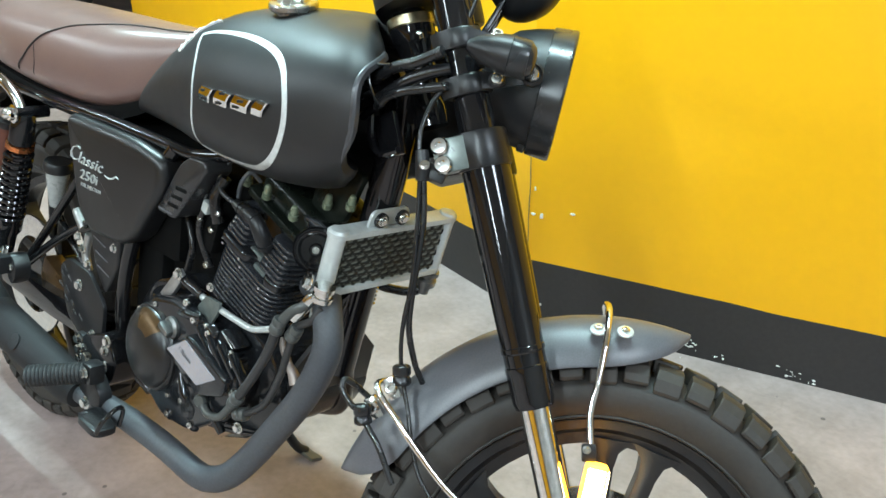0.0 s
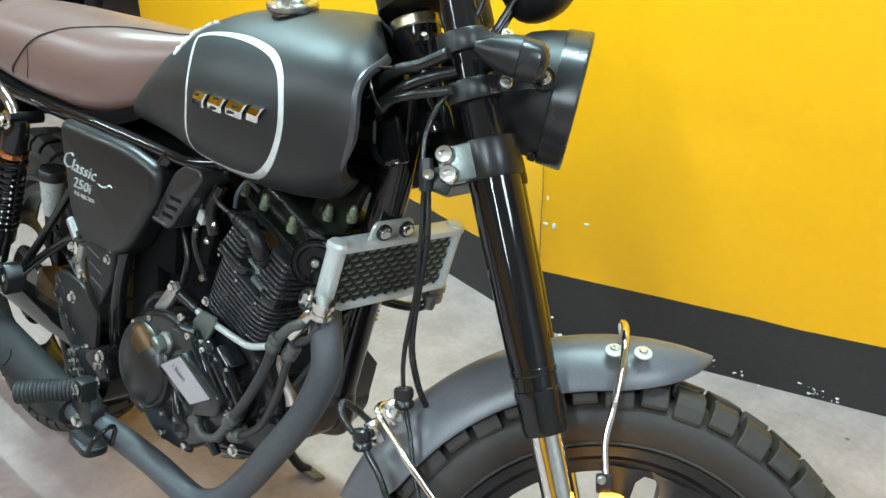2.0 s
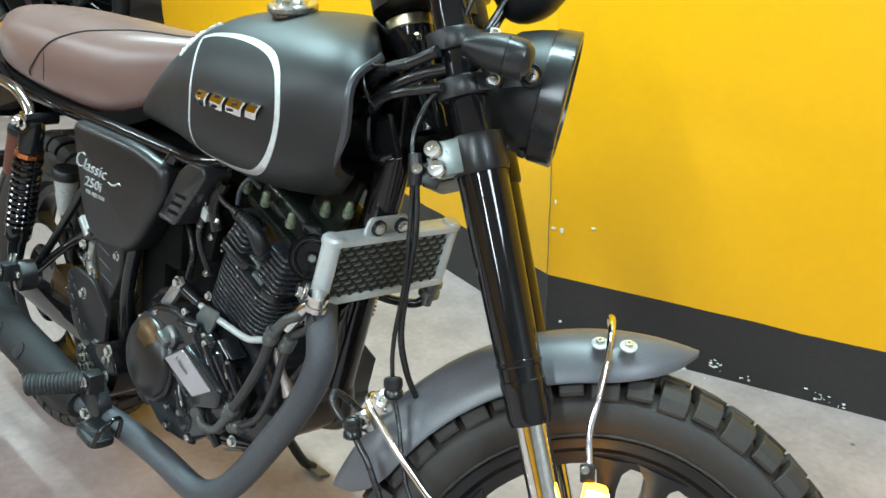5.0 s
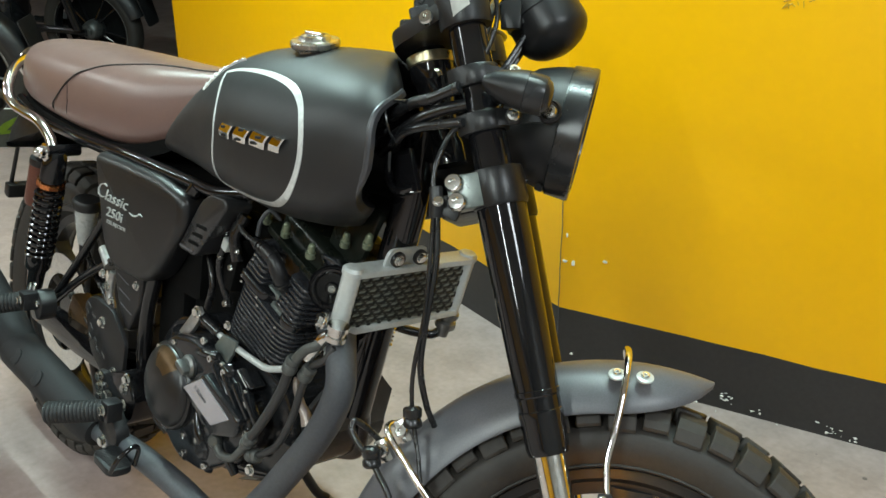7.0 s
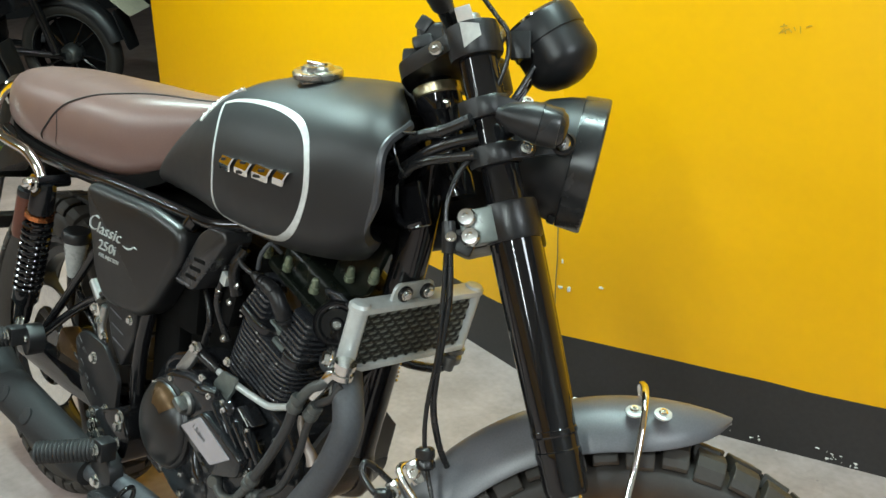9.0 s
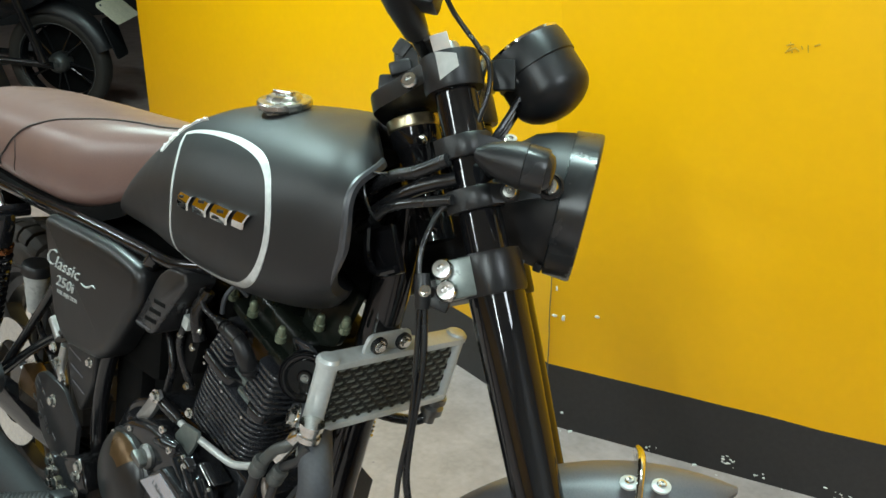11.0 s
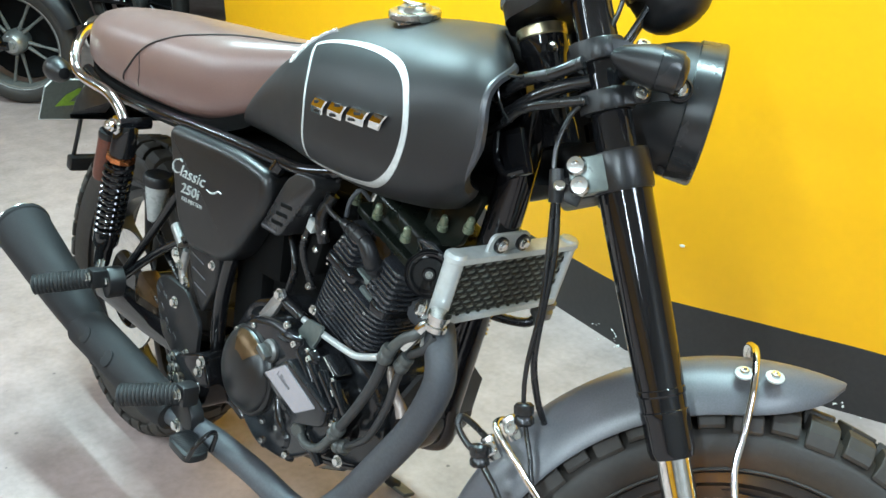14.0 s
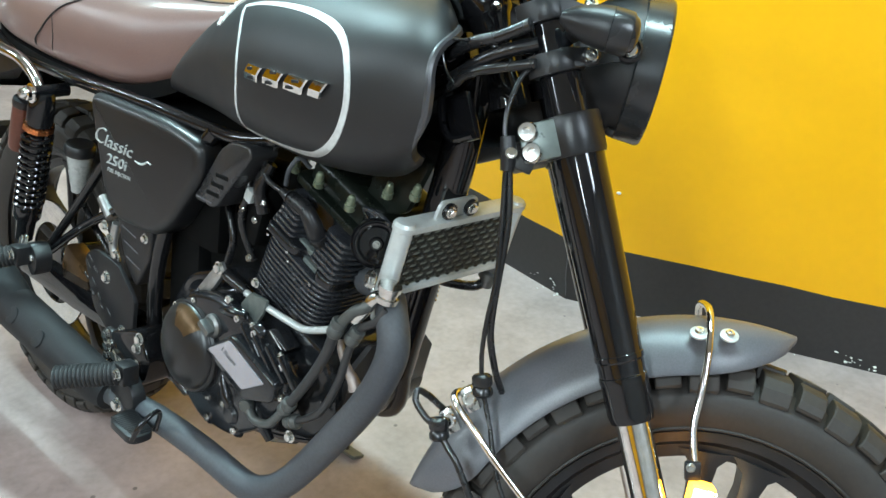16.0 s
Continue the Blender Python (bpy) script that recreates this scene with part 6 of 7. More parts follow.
bm = bmesh.new()
for v in (-0.100, 0.122):
    lathe(bm, [(0.0, -0.052), (0.0125, -0.052), (0.0135, -0.048), (0.0135, 0.044), (0.0155, 0.0455), (0.0155, 0.052), (0.012, 0.056), (0.0, 0.057)], cool(0, v, 0), cool(0, 0, 1) - CO, 22)
for w in (-0.044, 0.048):
    a, b = cool(0, -0.100, w), cool(0, 0.122, w)
    block(bm, (a + b) / 2, (0.030, 0.222, 0.010), (0, CTILT, 0), 0.003)
cooler = part("oil_cooler", bm, SILVER, bike, "silver oil cooler with a black mesh core")
bm = bmesh.new()
block(bm, cool(-0.0005, 0.011, 0.002), (0.018, 0.205, 0.084), (0, CTILT, 0), 0)
part("core", bm, CORE, cooler, "pale grey-green cooler fins")
# honeycomb guard in front of the core
bm = bmesh.new()
rows_n, cols_n = 9, 11
for i in range(rows_n):
    for j in range(-1, cols_n):
        v = -0.082 + 0.0196 * j + (0.0098 if i % 2 else 0)
        w = -0.0375 + 0.0094 * i
        def edge(dv, dw):
            return max(-0.090, min(0.110, v + dv)), w + dw
        if v > 0.112 or v < -0.092:
            continue
        ring = np.linspace(0, 2 * math.pi, 13)[:-1]
        box = [edge(0.0098 * max(-1, min(1, 1.35 * math.cos(a))), 0.0047 * max(-1, min(1, 1.35 * math.sin(a)))) for a in ring]
        oval = [edge(0.0074 * math.copysign(abs(math.cos(a)) ** 0.7, math.cos(a)), 0.0029 * math.copysign(abs(math.sin(a)) ** 0.8, math.sin(a))) for a in ring]
        fa, fb = [bm.verts.new(cool(0.0112, y, z)) for y, z in box], [bm.verts.new(cool(0.0106, y, z)) for y, z in oval]
        ba = [bm.verts.new(cool(0.0084, y, z)) for y, z in oval]
        for k in range(12):
            bm.faces.new((fa[k], fa[(k + 1) % 12], fb[(k + 1) % 12], fb[k]))
            bm.faces.new((fb[k], fb[(k + 1) % 12], ba[(k + 1) % 12], ba[k]))
bmesh.ops.dissolve_degenerate(bm, dist=1e-5, edges=bm.edges[:])
part("mesh_guard", bm, MESH, cooler, "black honeycomb mesh", 20)
bm = bmesh.new()
tab = rounded([(-0.050, 0.048), (0.030, 0.048), (0.026, 0.078), (-0.046, 0.078)], 0.010)
slab(bm, tab, lambda u, v, w: cool(w, u, v), 0.000, 0.005, 0.001)
part("mount_tab", bm, SILVER, cooler)
for v in (-0.030, 0.012):
    bm = bmesh.new()
    lathe(bm, [(0.0, 0.0), (0.0115, 0.0), (0.012, 0.003), (0.0115, 0.006), (0.0, 0.006)], cool(0.005, v, 0.064), cool(1, 0, 0) - CO, 18)
    part("rubber_bush", bm, HOSE, cooler)
    bolt(cooler, cool(0.010, v, 0.064), 0.0065, cool(1, 0, 0) - CO)
# banjo fitting in front of the pipe, with its bolt and elbow
bm = bmesh.new()
lathe(bm, [(0.0, -0.015), (0.012, -0.015), (0.0155, -0.011), (0.0155, -0.004), (0.0130, -0.003), (0.0130, 0.004), (0.0155, 0.005), (0.0155, 0.012), (0.0, 0.014)], R(0.932, 0.124, 0.650), cool(0, 0, 1) - CO, 18)
tube(bm, [R(0.930, 0.124, 0.648), R(0.914, 0.130, 0.636), R(0.904, 0.133, 0.618), R(0.890, 0.136, 0.598)], [0.009, 0.009, 0.0085, 0.008], 14)
banjo = part("banjo_fitting", bm, STEEL, cooler, "bare metal banjo fitting")
bolt(banjo, R(0.910, 0.132, 0.660), 0.010, (-0.5, -1, 0.3))
for v in (-0.100, 0.122):
    bm = bmesh.new()
    lathe(bm, [(0.0, -0.092), (0.009, -0.092), (0.010, -0.078), (0.0165, -0.076), (0.0165, -0.066), (0.011, -0.063), (0.011, -0.058), (0.017, -0.057), (0.017, -0.050), (0.0, -0.050)], cool(0, v, 0), cool(0, 0, 1) - CO, 16)
    part("fitting", bm, SILVER if v < 0 else DULL, cooler)
bolt(cooler, cool(-0.022, -0.104, -0.040), 0.0095, (-0.6, -1, 0.2))
# oil lines
for name, pts, r, m in (
    ("oil_line", [R(0.912, 0.130, 0.632), R(0.906, 0.138, 0.622), R(0.893, 0.142, 0.613), R(0.878, 0.146, 0.594), R(0.864, 0.148, 0.572)], 0.0076, RIMDARK),
    ("oil_line", [R(0.868, 0.148, 0.578), R(0.857, 0.150, 0.540), R(0.830, 0.151, 0.489), R(0.800, 0.151, 0.444), R(0.784, 0.150, 0.422)], 0.0074, PEG_RUBBER),
    ("oil_line", [R(0.932, 0.124, 0.628), R(0.921, 0.130, 0.606), R(0.896, 0.132, 0.586), R(0.884, 0.136, 0.550), R(0.876, 0.140, 0.505), R(0.849, 0.140, 0.448), R(0.818, 0.140, 0.419), R(0.788, 0.140, 0.400)], 0.0056, PEG_RUBBER),
    ("oil_line", [cool(-0.004, 0.122, -0.086), cool(-0.012, 0.108, -0.096), cool(-0.035, 0.07, -0.094), cool(-0.075, 0.03, -0.088), R(0.815, -0.01, 0.590)], 0.0075, HOSE),
    ("oil_line", [R(0.784, 0.150, 0.422), R(0.766, 0.150, 0.398), R(0.748, 0.150, 0.380), R(0.7205, 0.150, 0.3720), R(0.704, 0.148, 0.3780), R(0.690, 0.138, 0.384)], 0.0066, RIMDARK),
):
    bm = bmesh.new()
    tube(bm, pts, r, 12)
    line = part(name, bm, m, bike, "oil cooler hose")
for at, d in ((R(0.8700, 0.148, 0.582), (-0.35, -0.05, -0.9)), (R(0.890, 0.134, 0.575), (-0.5, -0.05, -0.9)), (R(0.7880, 0.150, 0.428), (0.6, 0, 0.8)), (R(0.792, 0.140, 0.402), (0.9, 0, 0.4)), (R(0.692, 0.142, 0.383), (0.4, -1, 0.2))):
    bm = bmesh.new()
    lathe(bm, [(0.0, -0.014), (0.0095, -0.014), (0.0108, -0.010), (0.0108, -0.004), (0.0092, -0.002), (0.0112, 0.002), (0.0112, 0.009), (0.0088, 0.013), (0.0, 0.013)], at, d, 14)
    part("hose_crimp", bm, RIMDARK, bike, "dull metal hose crimp")
for x, z in ((0.800, 0.385),):
    bolt(bike, R(x, 0.150, z), 0.0075)

# ---- exhaust
bm = bmesh.new()
tube(bm, [R(0.800, 0.03, 0.600), R(0.840, 0.045, 0.610), R(0.890, 0.080, 0.622), R(0.930, 0.110, 0.612), R(0.948, 0.120, 0.575), R(0.938, 0.124, 0.530), R(0.912, 0.128, 0.476), R(0.865, 0.134, 0.403), R(0.825, 0.138, 0.345), R(0.785, 0.144, 0.295), R(0.745, 0.149, 0.266), R(0.700, 0.152, 0.255), R(0.600, 0.155, 0.262), R(0.480, 0.162, 0.264), R(0.40, 0.172, 0.262), R(0.33, 0.184, 0.266)], 0.0215, 22, 6)
exhaust = part("exhaust_pipe", bm, EXHAUST, bike, "dark grey painted exhaust header")
bm = bmesh.new()
tube(bm, [R(0.900, 0.130, 0.498), R(0.892, 0.130, 0.511), R(0.880, 0.130, 0.521), R(0.8645, 0.130, 0.543), R(0.860, 0.128, 0.556)], [0.0100, 0.0082, 0.0066, 0.0055, 0.0040], 10)
part("oxygen_sensor", bm, SENSOR, exhaust, "brownish oxygen sensor")
# heat shield: the thicker front half of the silencer
m0, m1 = R(0.370, 0.182, 0.262), R(0.045, 0.200, 0.306)
bm = bmesh.new()
tube(bm, [m0, m0.lerp(m1, 0.12), m0.lerp(m1, 0.5), m0.lerp(m1, 0.9), m1], [0.028, 0.036, 0.0395, 0.0410, 0.0410], 30, 5)
shield = part("heat_shield", bm, MUFFLER, exhaust, "black painted heat shield")
for f in (0.55, 0.82):
    c = m0.lerp(m1, f)
    bm = bmesh.new()
    d = V((0.0, -1.0, 0.55)).normalized()
    lathe(bm, [(0.0, 0.036), (0.0165, 0.0350), (0.0165, 0.0400), (0.0145, 0.0410), (0.0, 0.0412)], c, d, 26)
    part("shield_dimple", bm, MUFFLER, shield)
m2 = R(-0.260, 0.2215, 0.4205)
ma = R(0.065, 0.199, 0.306)
bm = bmesh.new()
tube(bm, [ma, ma.lerp(m2, 0.15), ma.lerp(m2, 0.6), m2], [0.034, 0.0405, 0.051, 0.058], 32, 5)
silencer = part("silencer", bm, MUFFLER, exhaust, "black tapered silencer")
bm = bmesh.new()
d = (m2 - ma).normalized()
lathe(bm, [(0.034, 0.004), (0.055, 0.006), (0.0602, 0.002), (0.0602, -0.006), (0.057, -0.010)], m2, d, 36)
lathe(bm, [(0.035, 0.004), (0.026, 0.0), (0.024, -0.03), (0.0, -0.03)], m2, d, 24)
part("end_cap", bm, MUFFLER, silencer, "black silencer end ring")
bm = bmesh.new()
tube(bm, [m2 + d * 0.004 + (d.orthogonal().normalized() * math.cos(a) + d.cross(d.orthogonal().normalized()) * math.sin(a)) * 0.0578 for a in np.linspace(0, 2 * math.pi, 48, endpoint=False)], 0.0020, 6, 1, closed=True)
part("end_ring", bm, STEEL, silencer, "thin bright ring round the outlet")

# ---- foot controls
def peg(x0, lat0, z0, x1, lat1, z1, label):
    a, b = R(x0, lat0, z0), R(x1, lat1, z1)
    d = (b - a)
    bm = bmesh.new()
    n = 61
    pts, rad = [], []
    for i in range(n):
        pts.append(a + d * (i / (n - 1)))
        rad.append((0.0160, 0.0188, 0.0200, 0.0188)[i % 4] * (1.0 if i < n - 2 else 0.85))
    tube(bm, pts, rad, 18, 1)
    rubber = part("foot_peg", bm, PEG_RUBBER, bike, label, 60)
    bm = bmesh.new()
    block(bm, a - d.normalized() * 0.012, (0.030, 0.030, 0.036), (0, 0, 0), 0.005)
    part("peg_hinge", bm, PLASTIC, rubber)
    bolt(rubber, a - d.normalized() * 0.010 + V((0.004, -0.016, 0.004)), 0.0085)
    return rubber


peg(0.434, 0.205, 0.338, 0.350, 0.272, 0.312, "ribbed rubber rider foot peg")
peg(0.060, 0.205, 0.414, -0.004, 0.290, 0.388, "ribbed rubber passenger foot peg")
bm = bmesh.new()
slab(bm, rounded([(0.045, 0.430), (0.078, 0.438), (0.098, 0.418), (0.094, 0.388), (0.076, 0.372), (0.055, 0.395)], 0.010), right_side, 0.150, 0.182, 0.004)
bracket = part("peg_bracket", bm, PLASTIC, bike, "black passenger peg bracket")
bolt(bracket, R(0.052, 0.180, 0.434), 0.011, (-0.2, -1, 0.4))
bolt(bracket, R(0.082, 0.182, 0.412), 0.008, kind="cap")
# heel guard with its embossed slots
bm = bmesh.new()
HEEL = rounded([(0.188, 0.445), (0.218, 0.470), (0.300, 0.468), (0.358, 0.421), (0.351, 0.340), (0.304, 0.310), (0.221, 0.356)], 0.016, 4)
slab(bm, HEEL, right_side, 0.128, 0.136, 0.002)
heel = part("heel_guard", bm, PLASTIC, bike, "black heel guard plate with small slots")
for x, z in ((0.200, 0.448), (0.1919, 0.434), (0.2194, 0.4325), (0.1857, 0.410), (0.2114, 0.407), (0.2072, 0.386), (0.2322, 0.3856), (0.241, 0.370), (0.2636, 0.3674)):
    bm = bmesh.new()
    block(bm, R(x + 0.010, 0.1362, z), (0.017, 0.0022, 0.0062), (0, 38, 0), 0.0010, 1)
    part("slot", bm, SATIN, heel)
bolt(heel, R(0.268, 0.136, 0.432), 0.009)
bolt(heel, R(0.322, 0.136, 0.350), 0.009)
for x, z in ((0.300, 0.318), (0.340, 0.300), (0.395, 0.352), (0.392, 0.318), (0.330, 0.275), (0.302, 0.300), (0.402, 0.372)):
    bolt(bike, R(x, 0.150, z), 0.0088)
bm = bmesh.new()
slab(bm, rounded([(0.300, 0.345), (0.395, 0.385), (0.430, 0.340), (0.415, 0.290), (0.350, 0.255), (0.305, 0.285)], 0.015), right_side, 0.10, 0.150, 0.005)
part("peg_plate", bm, GLOSS, bike, "black foot peg plate")
# brake pedal
bm = bmesh.new()
slab(bm, rounded([(0.375, 0.315), (0.420, 0.325), (0.450, 0.295), (0.450, 0.260), (0.410, 0.235), (0.380, 0.255)], 0.012), right_side, 0.165, 0.190, 0.004)
tube(bm, [R(0.42, 0.180, 0.265), R(0.455, 0.188, 0.252), R(0.50, 0.200, 0.255)], 0.010, 12)
pedal = part("brake_pedal", bm, PLASTIC, bike, "black brake pedal")
bolt(pedal, R(0.404, 0.190, 0.262), 0.010)
bm = bmesh.new()
slab(bm, rounded([(0.440, 0.185), (0.530, 0.195), (0.530, 0.240), (0.450, 0.235)], 0.020, 6), lambda u, v, w: R(u, v, 0.262 + w), 0.0, 0.012, 0.003)
pad = part("pedal_pad", bm, PLASTIC, pedal, "ridged pedal pad")
for k in range(13):
    bm = bmesh.new()
    block(bm, R(0.455 + 0.0056 * k, 0.213, 0.2745), (0.0028, 0.036, 0.003), (0, 0, 0), 0.001, 1)
    part("ridge", bm, SATIN, pad)
bm = bmesh.new()
tube(bm, [R(0.520, 0.190, 0.270), R(0.532, 0.190, 0.304), R(0.540, 0.205, 0.316), R(0.540, 0.230, 0.300), R(0.530, 0.238, 0.272)], 0.0042, 10)
part("toe_loop", bm, GLOSS, pad)

# brake linkage bracket with its bolts
bm = bmesh.new()
slab(bm, rounded([(0.278, 0.345), (0.302, 0.345), (0.345, 0.318), (0.345, 0.292), (0.312, 0.292), (0.278, 0.318)], 0.008), right_side, 0.110, 0.146, 0.003)
linkage = part("linkage_bracket", bm, PLASTIC, bike, "black brake linkage bracket")
bolt(linkage, R(0.289, 0.146, 0.333), 0.0090)
bolt(linkage, R(0.325, 0.146, 0.309), 0.0110)

# brake fluid reservoir and rear brake
bm = bmesh.new()
lathe(bm, [(0.0, -0.040), (0.013, -0.040), (0.019, 0.0), (0.024, 0.038), (0.0, 0.038)], R(0.096, 0.098, 0.572), (0.16, -0.05, 1), 22)
res = part("fluid_reservoir", bm, MILKY, bike, "white brake fluid reservoir with a black lid")
bm = bmesh.new()
lathe(bm, [(0.0, 0.036), (0.027, 0.036), (0.028, 0.040), (0.028, 0.052), (0.025, 0.056), (0.0, 0.056)], R(0.096, 0.098, 0.572), (0.16, -0.05, 1), 22)
part("lid", bm, PLASTIC, res)
bar("reservoir_hose", [R(0.090, 0.098, 0.535), R(0.150, 0.10, 0.49), R(0.22, 0.105, 0.455), R(0.25, 0.11, 0.42)], 0.006, HOSE)
bm = bmesh.new()
block(bm, R(0.06, 0.070, 0.36), (0.10, 0.04, 0.06), (0, 20, 0), 0.01)
part("brake_caliper", bm, BRONZE, bike, "brown rear brake caliper")
bm = bmesh.new()
tube(bm, [R(0.215, 0.115, 0.560), R(0.250, 0.118, 0.535)], 0.011, 12)
part("switch_barrel", bm, ALLOY, bike)
bm = bmesh.new()
tube(bm, [R(0.270, 0.120, 0.53), R(0.262, 0.122, 0.49), R(0.275, 0.122, 0.46)], 0.008, 12)
part("master_cylinder", bm, ALLOY, bike, "bare metal brake master cylinder")
for x, z in ((0.262, 0.50), (0.285, 0.478), (0.245, 0.52)):
    bolt(bike, R(x, 0.128, z), 0.0075)

# ---- belly: skid plate and side stand
bm = bmesh.new()
loft(bm, [[R(x, s * w, z) for s in (1, -1)] + [R(x - 0.012, s * w, z - 0.004) for s in (-1, 1)] for x, w, z in ((0.845, 0.050, 0.520), (0.842, 0.080, 0.488), (0.830, 0.082, 0.430), (0.780, 0.082, 0.352), (0.735, 0.082, 0.315), (0.68, 0.080, 0.290))])
part("skid_plate", bm, PLASTIC, bike, "black skid plate")
bm = bmesh.new()
tube(bm, [R(0.46, -0.10, 0.29), R(0.475, -0.17, 0.19), R(0.490, -0.235, 0.085), R(0.500, -0.262, 0.062)], 0.010, 12)
stand = part("side_stand", bm, PLASTIC, bike, "black side stand resting on the floor")
bm = bmesh.new()
block(bm, R(0.51, -0.262, 0.0595), (0.055, 0.030, 0.008), (-11.4, 0, 0), 0.002)
part("stand_foot", bm, RIMGREY, stand)
bm = bmesh.new()
n = 60
a0, b0 = R(0.887, -0.020, 0.645), R(0.878, -0.022, 0.585)
d = (b0 - a0)
tube(bm, [a0 + d * (i / n) + V((math.cos(i * 0.9) * 0.007, math.sin(i * 0.9) * 0.007, 0)) for i in range(n + 1)], 0.0016, 5, 1)
part("stand_spring", bm, STEEL, bike)

# ---------------------------------------------------------------- motorcycles parked behind
def parked(x, y, turn, lean, paint, label, plate=False, rims=RIMGREY):
    """A street motorcycle, seen from far off."""
    thing = empty("parked_motorcycle", pose(x, y, 0, -lean, 0, turn), label, "motorcycle", "parked motorcycles")
    for name, wx in (("rear_wheel", 0.0), ("front_wheel", 1.27)):
        bm = bmesh.new()
        seg = 64
        c = Vector((wx, 0, 0.30))
        prof = [(0.222, -0.03), (0.235, -0.045), (0.268, -0.052), (0.29, -0.040), (0.30, 0.0), (0.29, 0.040), (0.268, 0.052), (0.235, 0.045), (0.222, 0.03)]
        loft(bm, [[c + V((math.cos(2 * math.pi * k / seg) * r, h, math.sin(2 * math.pi * k / seg) * r)) for k in range(seg)] for r, h in prof], cap=False)
        tyre = part(name, bm, RUBBER, thing, "", 60)
        bm = bmesh.new()
        prof = [(0.228, -0.036), (0.215, -0.032), (0.205, 0.0), (0.215, 0.032), (0.228, 0.036)]
        loft(bm, [[c + V((math.cos(2 * math.pi * k / seg) * r, h, math.sin(2 * math.pi * k / seg) * r)) for k in range(seg)] for r, h in prof], cap=False)
        part("rim", bm, rims, tyre)
        for side in (-1, 1):
            bm = bmesh.new()
            tube(bm, [c + V((math.cos(a) * 0.227, side * 0.037, math.sin(a) * 0.227)) for a in np.linspace(0, 2 * math.pi, 48, endpoint=False)], 0.0028, 6, 1, closed=True)
            part("rim_edge", bm, ALLOY if rims is RIMGREY else DULL, tyre)
        for k in range(10):
            a = 2 * math.pi * k / 10 + (0.12 if k % 2 else -0.12)
            p0, p1 = c + V((math.cos(a), 0, math.sin(a))) * 0.06, c + V((math.cos(a * 1.0 + 0.1), 0, math.sin(a + 0.1))) * 0.212
            bm = bmesh.new()
            tube(bm, [p0, p0.lerp(p1, 0.5), p1], [0.010, 0.006, 0.009], 8)
            part("spoke", bm, rims, tyre)
        bm = bmesh.new()
        lathe(bm, [(0.0, -0.06), (0.038, -0.06), (0.052, -0.045), (0.058, 0.0), (0.052, 0.045), (0.038, 0.06), (0.0, 0.06)], c, (0, 1, 0), 28)
        lathe(bm, [(0.0, -0.075), (0.022, -0.075), (0.022, 0.075), (0.0, 0.075)], c, (0, 1, 0), 14)
        # added near-black disc behind the spokes, in place of the darkness beyond
        far = bmesh.new()
        lathe(far, [(0.0, -0.004), (0.196, -0.004), (0.200, 0.0), (0.196, 0.004), (0.0, 0.004)], c + V((0, -0.05, 0)), (0, 1, 0), 40)
        part("shade_disc", far, SHADE_BLACK, tyre)
        part("hub", bm, ALLOY if rims is RIMGREY else DULL, tyre)
    bm = bmesh.new()
    for s in (1, -1):
        tube(bm, [V((0.0, s * 0.075, 0.30)), V((0.42, s * 0.07, 0.33))], 0.020, 10)
    part("swingarm", bm, GLOSS, thing)
    for s in (1, -1):
        bm = bmesh.new()
        tube(bm, [V((1.27, s * 0.09, 0.30)), V((1.08, s * 0.09, 0.78)), V((1.02, s * 0.09, 0.95))], [0.024, 0.022, 0.018], 12)
        part("fork_leg", bm, GLOSS, thing)
    bm = bmesh.new()
    block(bm, (0.62, 0, 0.40), (0.34, 0.24, 0.26), (0, -8, 0), 0.05, 3)
    block(bm, (0.70, 0, 0.58), (0.16, 0.18, 0.16), (0, 15, 0), 0.02)
    eng = part("engine", bm, ENGINE, thing)
    for s in (1, -1):
        bm = bmesh.new()
        lathe(bm, [(0.0, 0.0), (0.075, 0.0), (0.07, 0.02), (0.05, 0.03), (0.0, 0.032)], V((0.55, s * 0.12, 0.38)), (0, s, 0), 24)
        part("engine_cover", bm, ENGINE, eng)
    bm = bmesh.new()
    loft(bm, [[V((x_, w * math.cos(a), z0 + (h if math.sin(a) > 0 else 0.05) * math.sin(a))) for a in np.linspace(0, 2 * math.pi, 20, endpoint=False)] for x_, w, z0, h in ((0.42, 0.06, 0.78, 0.03), (0.52, 0.12, 0.80, 0.09), (0.72, 0.15, 0.83, 0.12), (0.90, 0.12, 0.85, 0.09), (0.97, 0.05, 0.86, 0.03))])
    part("fuel_tank", bm, paint, thing, "", 60)
    bm = bmesh.new()
    loft(bm, [[V((x_, w * math.cos(a), z0 + 0.05 * math.sin(a))) for a in np.linspace(0, 2 * math.pi, 16, endpoint=False)] for x_, w, z0 in ((-0.28, 0.06, 0.86), (-0.2, 0.10, 0.85), (0.05, 0.12, 0.81), (0.30, 0.12, 0.78), (0.46, 0.08, 0.79))])
    part("seat", bm, PLASTIC, thing, "", 60)
    bm = bmesh.new()
    loft(bm, [[V((x_, s * w, z0)), V((x_, s * (w + 0.02), z0 - h)), V((x_, s * (w - 0.03), z0 - h)), V((x_, s * (w - 0.03), z0))] for s in (1,) for x_, w, z0, h in ((-0.30, 0.07, 0.84, 0.05), (0.0, 0.11, 0.78, 0.14), (0.35, 0.12, 0.74, 0.22))])
    part("side_panel", bm, paint, thing)
    bm = bmesh.new()
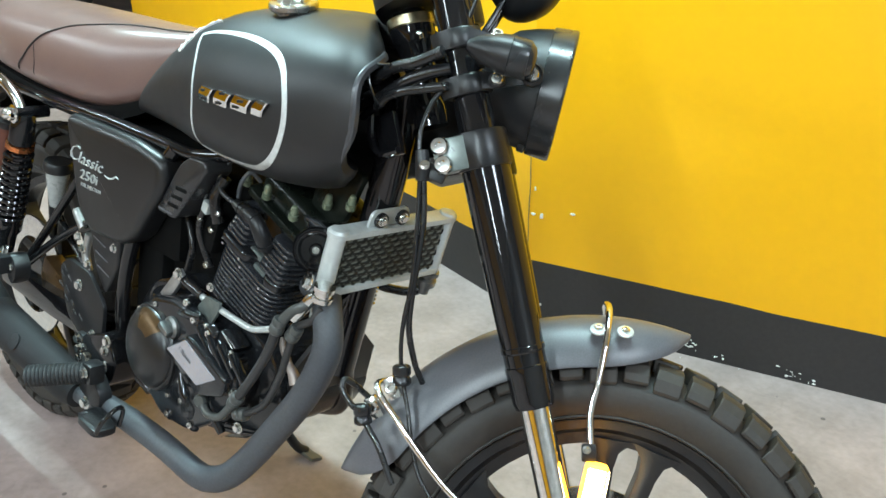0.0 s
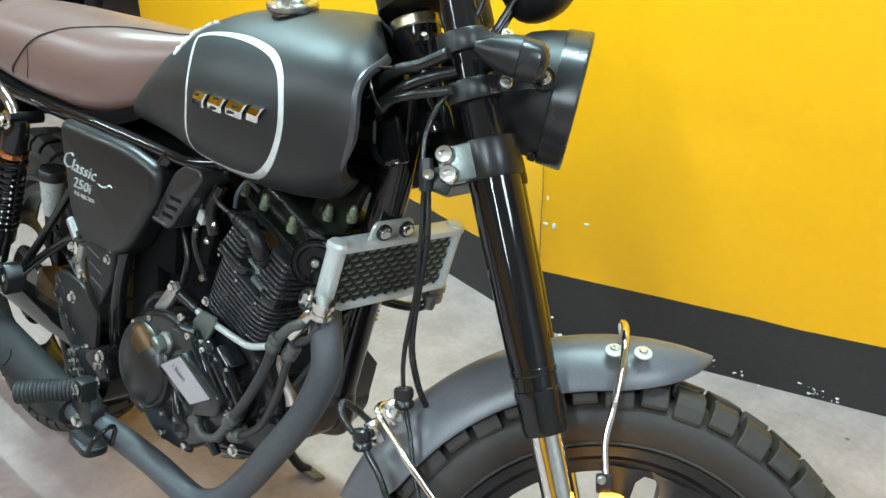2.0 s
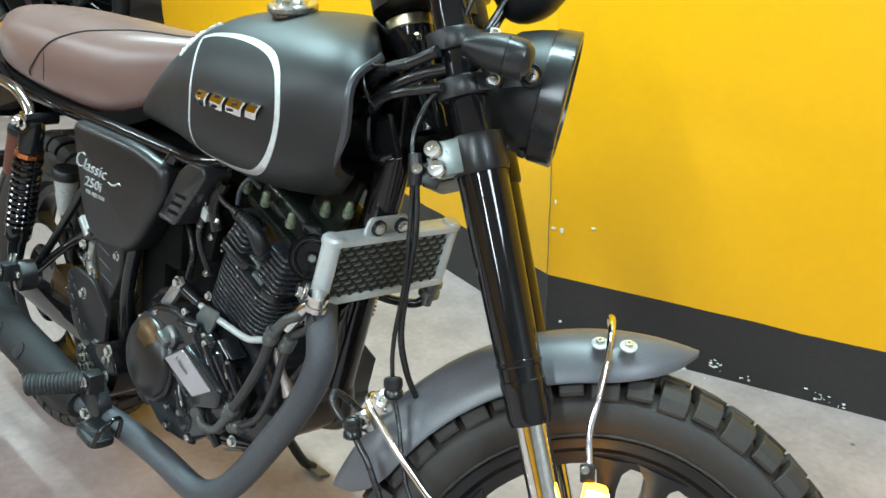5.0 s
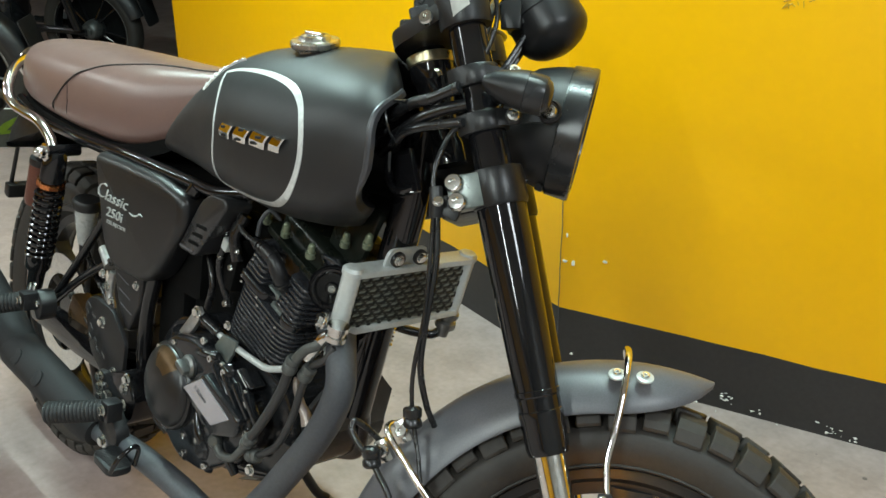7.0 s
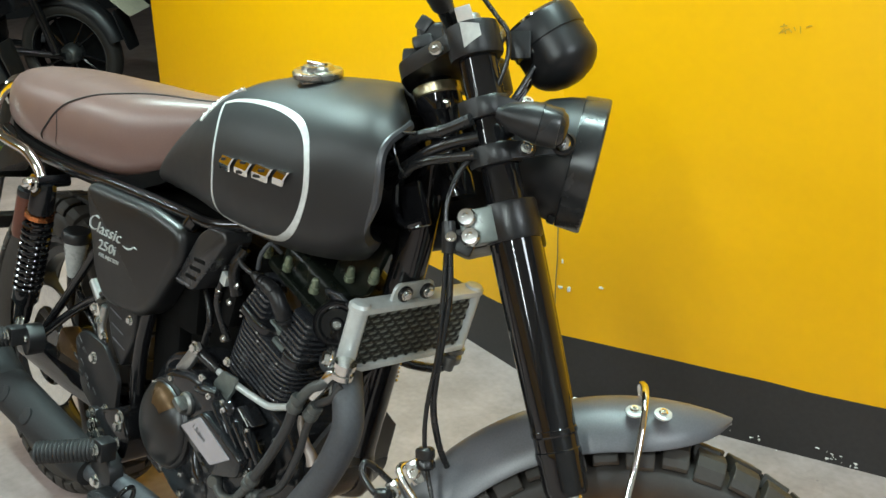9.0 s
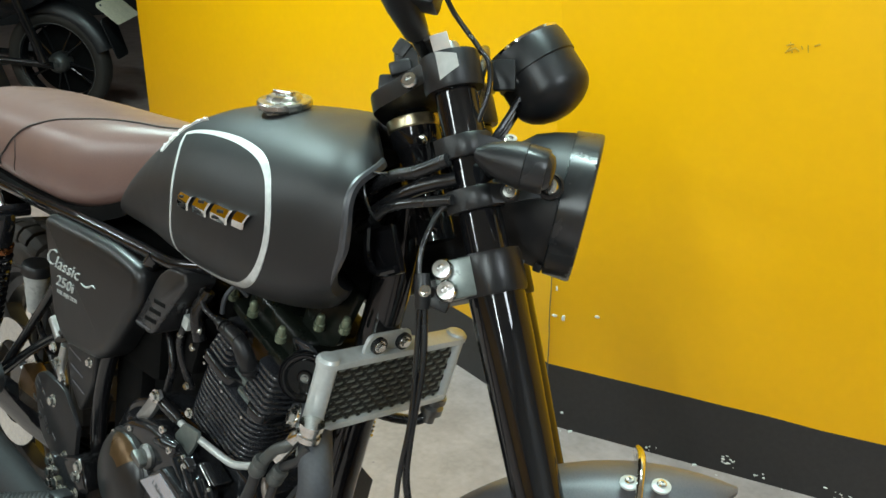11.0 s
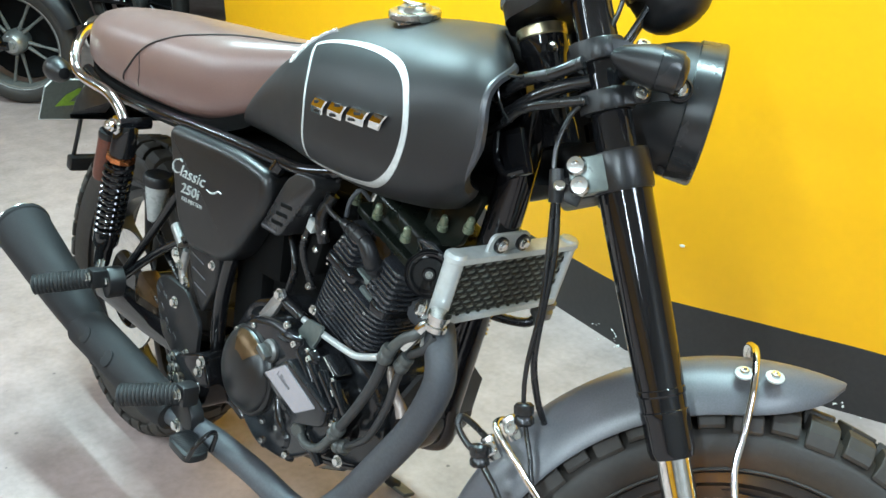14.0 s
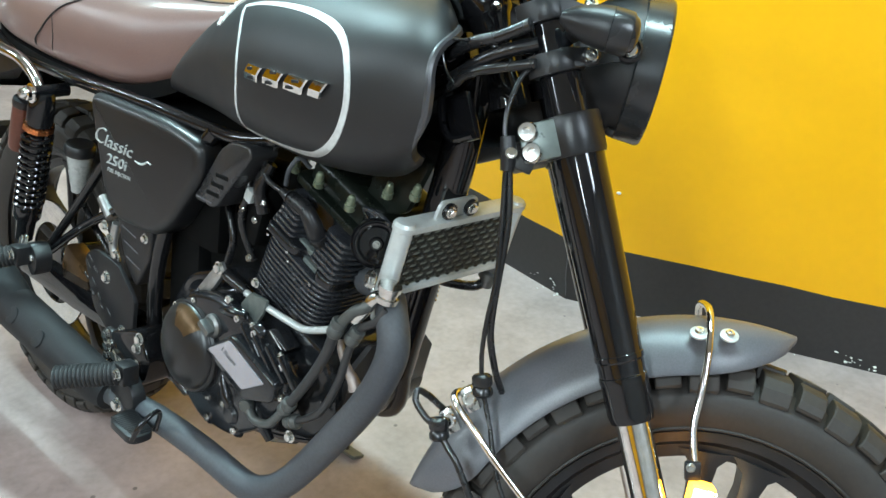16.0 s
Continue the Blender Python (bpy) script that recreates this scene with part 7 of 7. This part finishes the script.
    loft(bm, [[V((x_, -w, z0)), V((x_, -(w + 0.02), z0 - h)), V((x_, -(w - 0.03), z0 - h)), V((x_, -(w - 0.03), z0))] for x_, w, z0, h in ((-0.30, 0.07, 0.84, 0.05), (0.0, 0.11, 0.78, 0.14), (0.35, 0.12, 0.74, 0.22))])
    part("side_panel", bm, paint, thing)
    for s in (1, -1):
        bm = bmesh.new()
        tube(bm, [V((0.02, s * 0.12, 0.33)), V((0.12, s * 0.12, 0.72))], 0.026, 14)
        part("shock_absorber", bm, GLOSS, thing)
    bm = bmesh.new()
    tube(bm, [V((0.85, -0.06, 0.48)), V((0.88, -0.10, 0.30)), V((0.70, -0.14, 0.22)), V((0.40, -0.16, 0.25))], 0.02, 12)
    tube(bm, [V((0.42, -0.16, 0.25)), V((0.30, -0.17, 0.30)), V((-0.20, -0.19, 0.42))], [0.03, 0.045, 0.050], 18)
    ex = part("exhaust", bm, EXHAUST, thing)
    bm = bmesh.new()
    lathe(bm, [(0.020, 0.01), (0.050, 0.004), (0.052, -0.02), (0.0, -0.02)], V((-0.20, -0.19, 0.42)), (-1, 0, 0.25), 20)
    part("end_cap", bm, STEEL, ex)
    bm = bmesh.new()
    tube(bm, [V((0.94, 0.34, 1.02)), V((1.0, 0.12, 1.0)), V((1.0, -0.12, 1.0)), V((0.94, -0.34, 1.02))], 0.012, 10)
    part("handlebar", bm, GLOSS, thing)
    bm = bmesh.new()
    lathe(bm, [(0.0, -0.1), (0.06, -0.08), (0.085, -0.02), (0.085, 0.0), (0.0, 0.01)], V((1.14, 0, 0.88)), (1, 0, 0), 24)
    part("head_lamp", bm, PLASTIC, thing)
    f = fender((1.27, 0, 0.30), 0.33, 40, 150, 0.06, 20)
    part("front_fender", f, paint, thing, "", 50)
    f = fender((0.0, 0, 0.30), 0.35, 60, 165, 0.07, 20)
    part("rear_fender", f, PLASTIC, thing, "", 50)
    bm = bmesh.new()
    flap_to = lambda u, v, w: V((-0.36 - w - 0.25 * v, u, 0.44 - v))
    slab(bm, rounded([(-0.075, -0.12), (0.075, -0.12), (0.06, 0.10), (-0.06, 0.10)], 0.02), flap_to, 0.0, 0.006, 0.001)
    part("mud_flap", bm, PLASTIC, thing, "dark mud flap")
    if plate:
        bm = bmesh.new()
        plate_at = lambda u, v, w: V((-0.40 - w * 0.7 + 0.9 * v, u, 0.60 + 0.75 * v))
        slab(bm, rounded([(-0.12, -0.07), (0.12, -0.07), (0.12, 0.05), (0.09, 0.07), (-0.12, 0.07)], 0.008), plate_at, 0.0, 0.003, 0.001)
        card = part("number_plate", bm, PAPER_PLATE, thing, "cream number plate")
        for u in (-0.08, 0.08):
            bm = bmesh.new()
            lathe(bm, [(0.0, 0.0), (0.008, 0.0), (0.008, 0.004), (0.0, 0.005)], plate_at(u, 0.052, 0.003), (-1, 0, 0.3), 10)
            part("screw", bm, DULL, card)
        bm = bmesh.new()
        lathe(bm, [(0.0, 0.0), (0.045, 0.0), (0.04, 0.03), (0.0, 0.035)], V((-0.36, 0, 0.80)), (-1, 0, 0.2), 18)
        part("tail_lamp", bm, RED, thing)
    bm = bmesh.new()
    tube(bm, [V((0.45, 0.08, 0.28)), V((0.40, 0.22, 0.05))], 0.012, 8)
    part("side_stand", bm, GLOSS, thing)
    return thing



parked(-4.80, 1.50, 222, 6, PLASTIC, "black street motorcycle with pale cast wheels, parked")
parked(-5.45, 2.42, 214, 6, GLOSS, "dark street motorcycle with a cream number plate, parked", True, GLOSS)
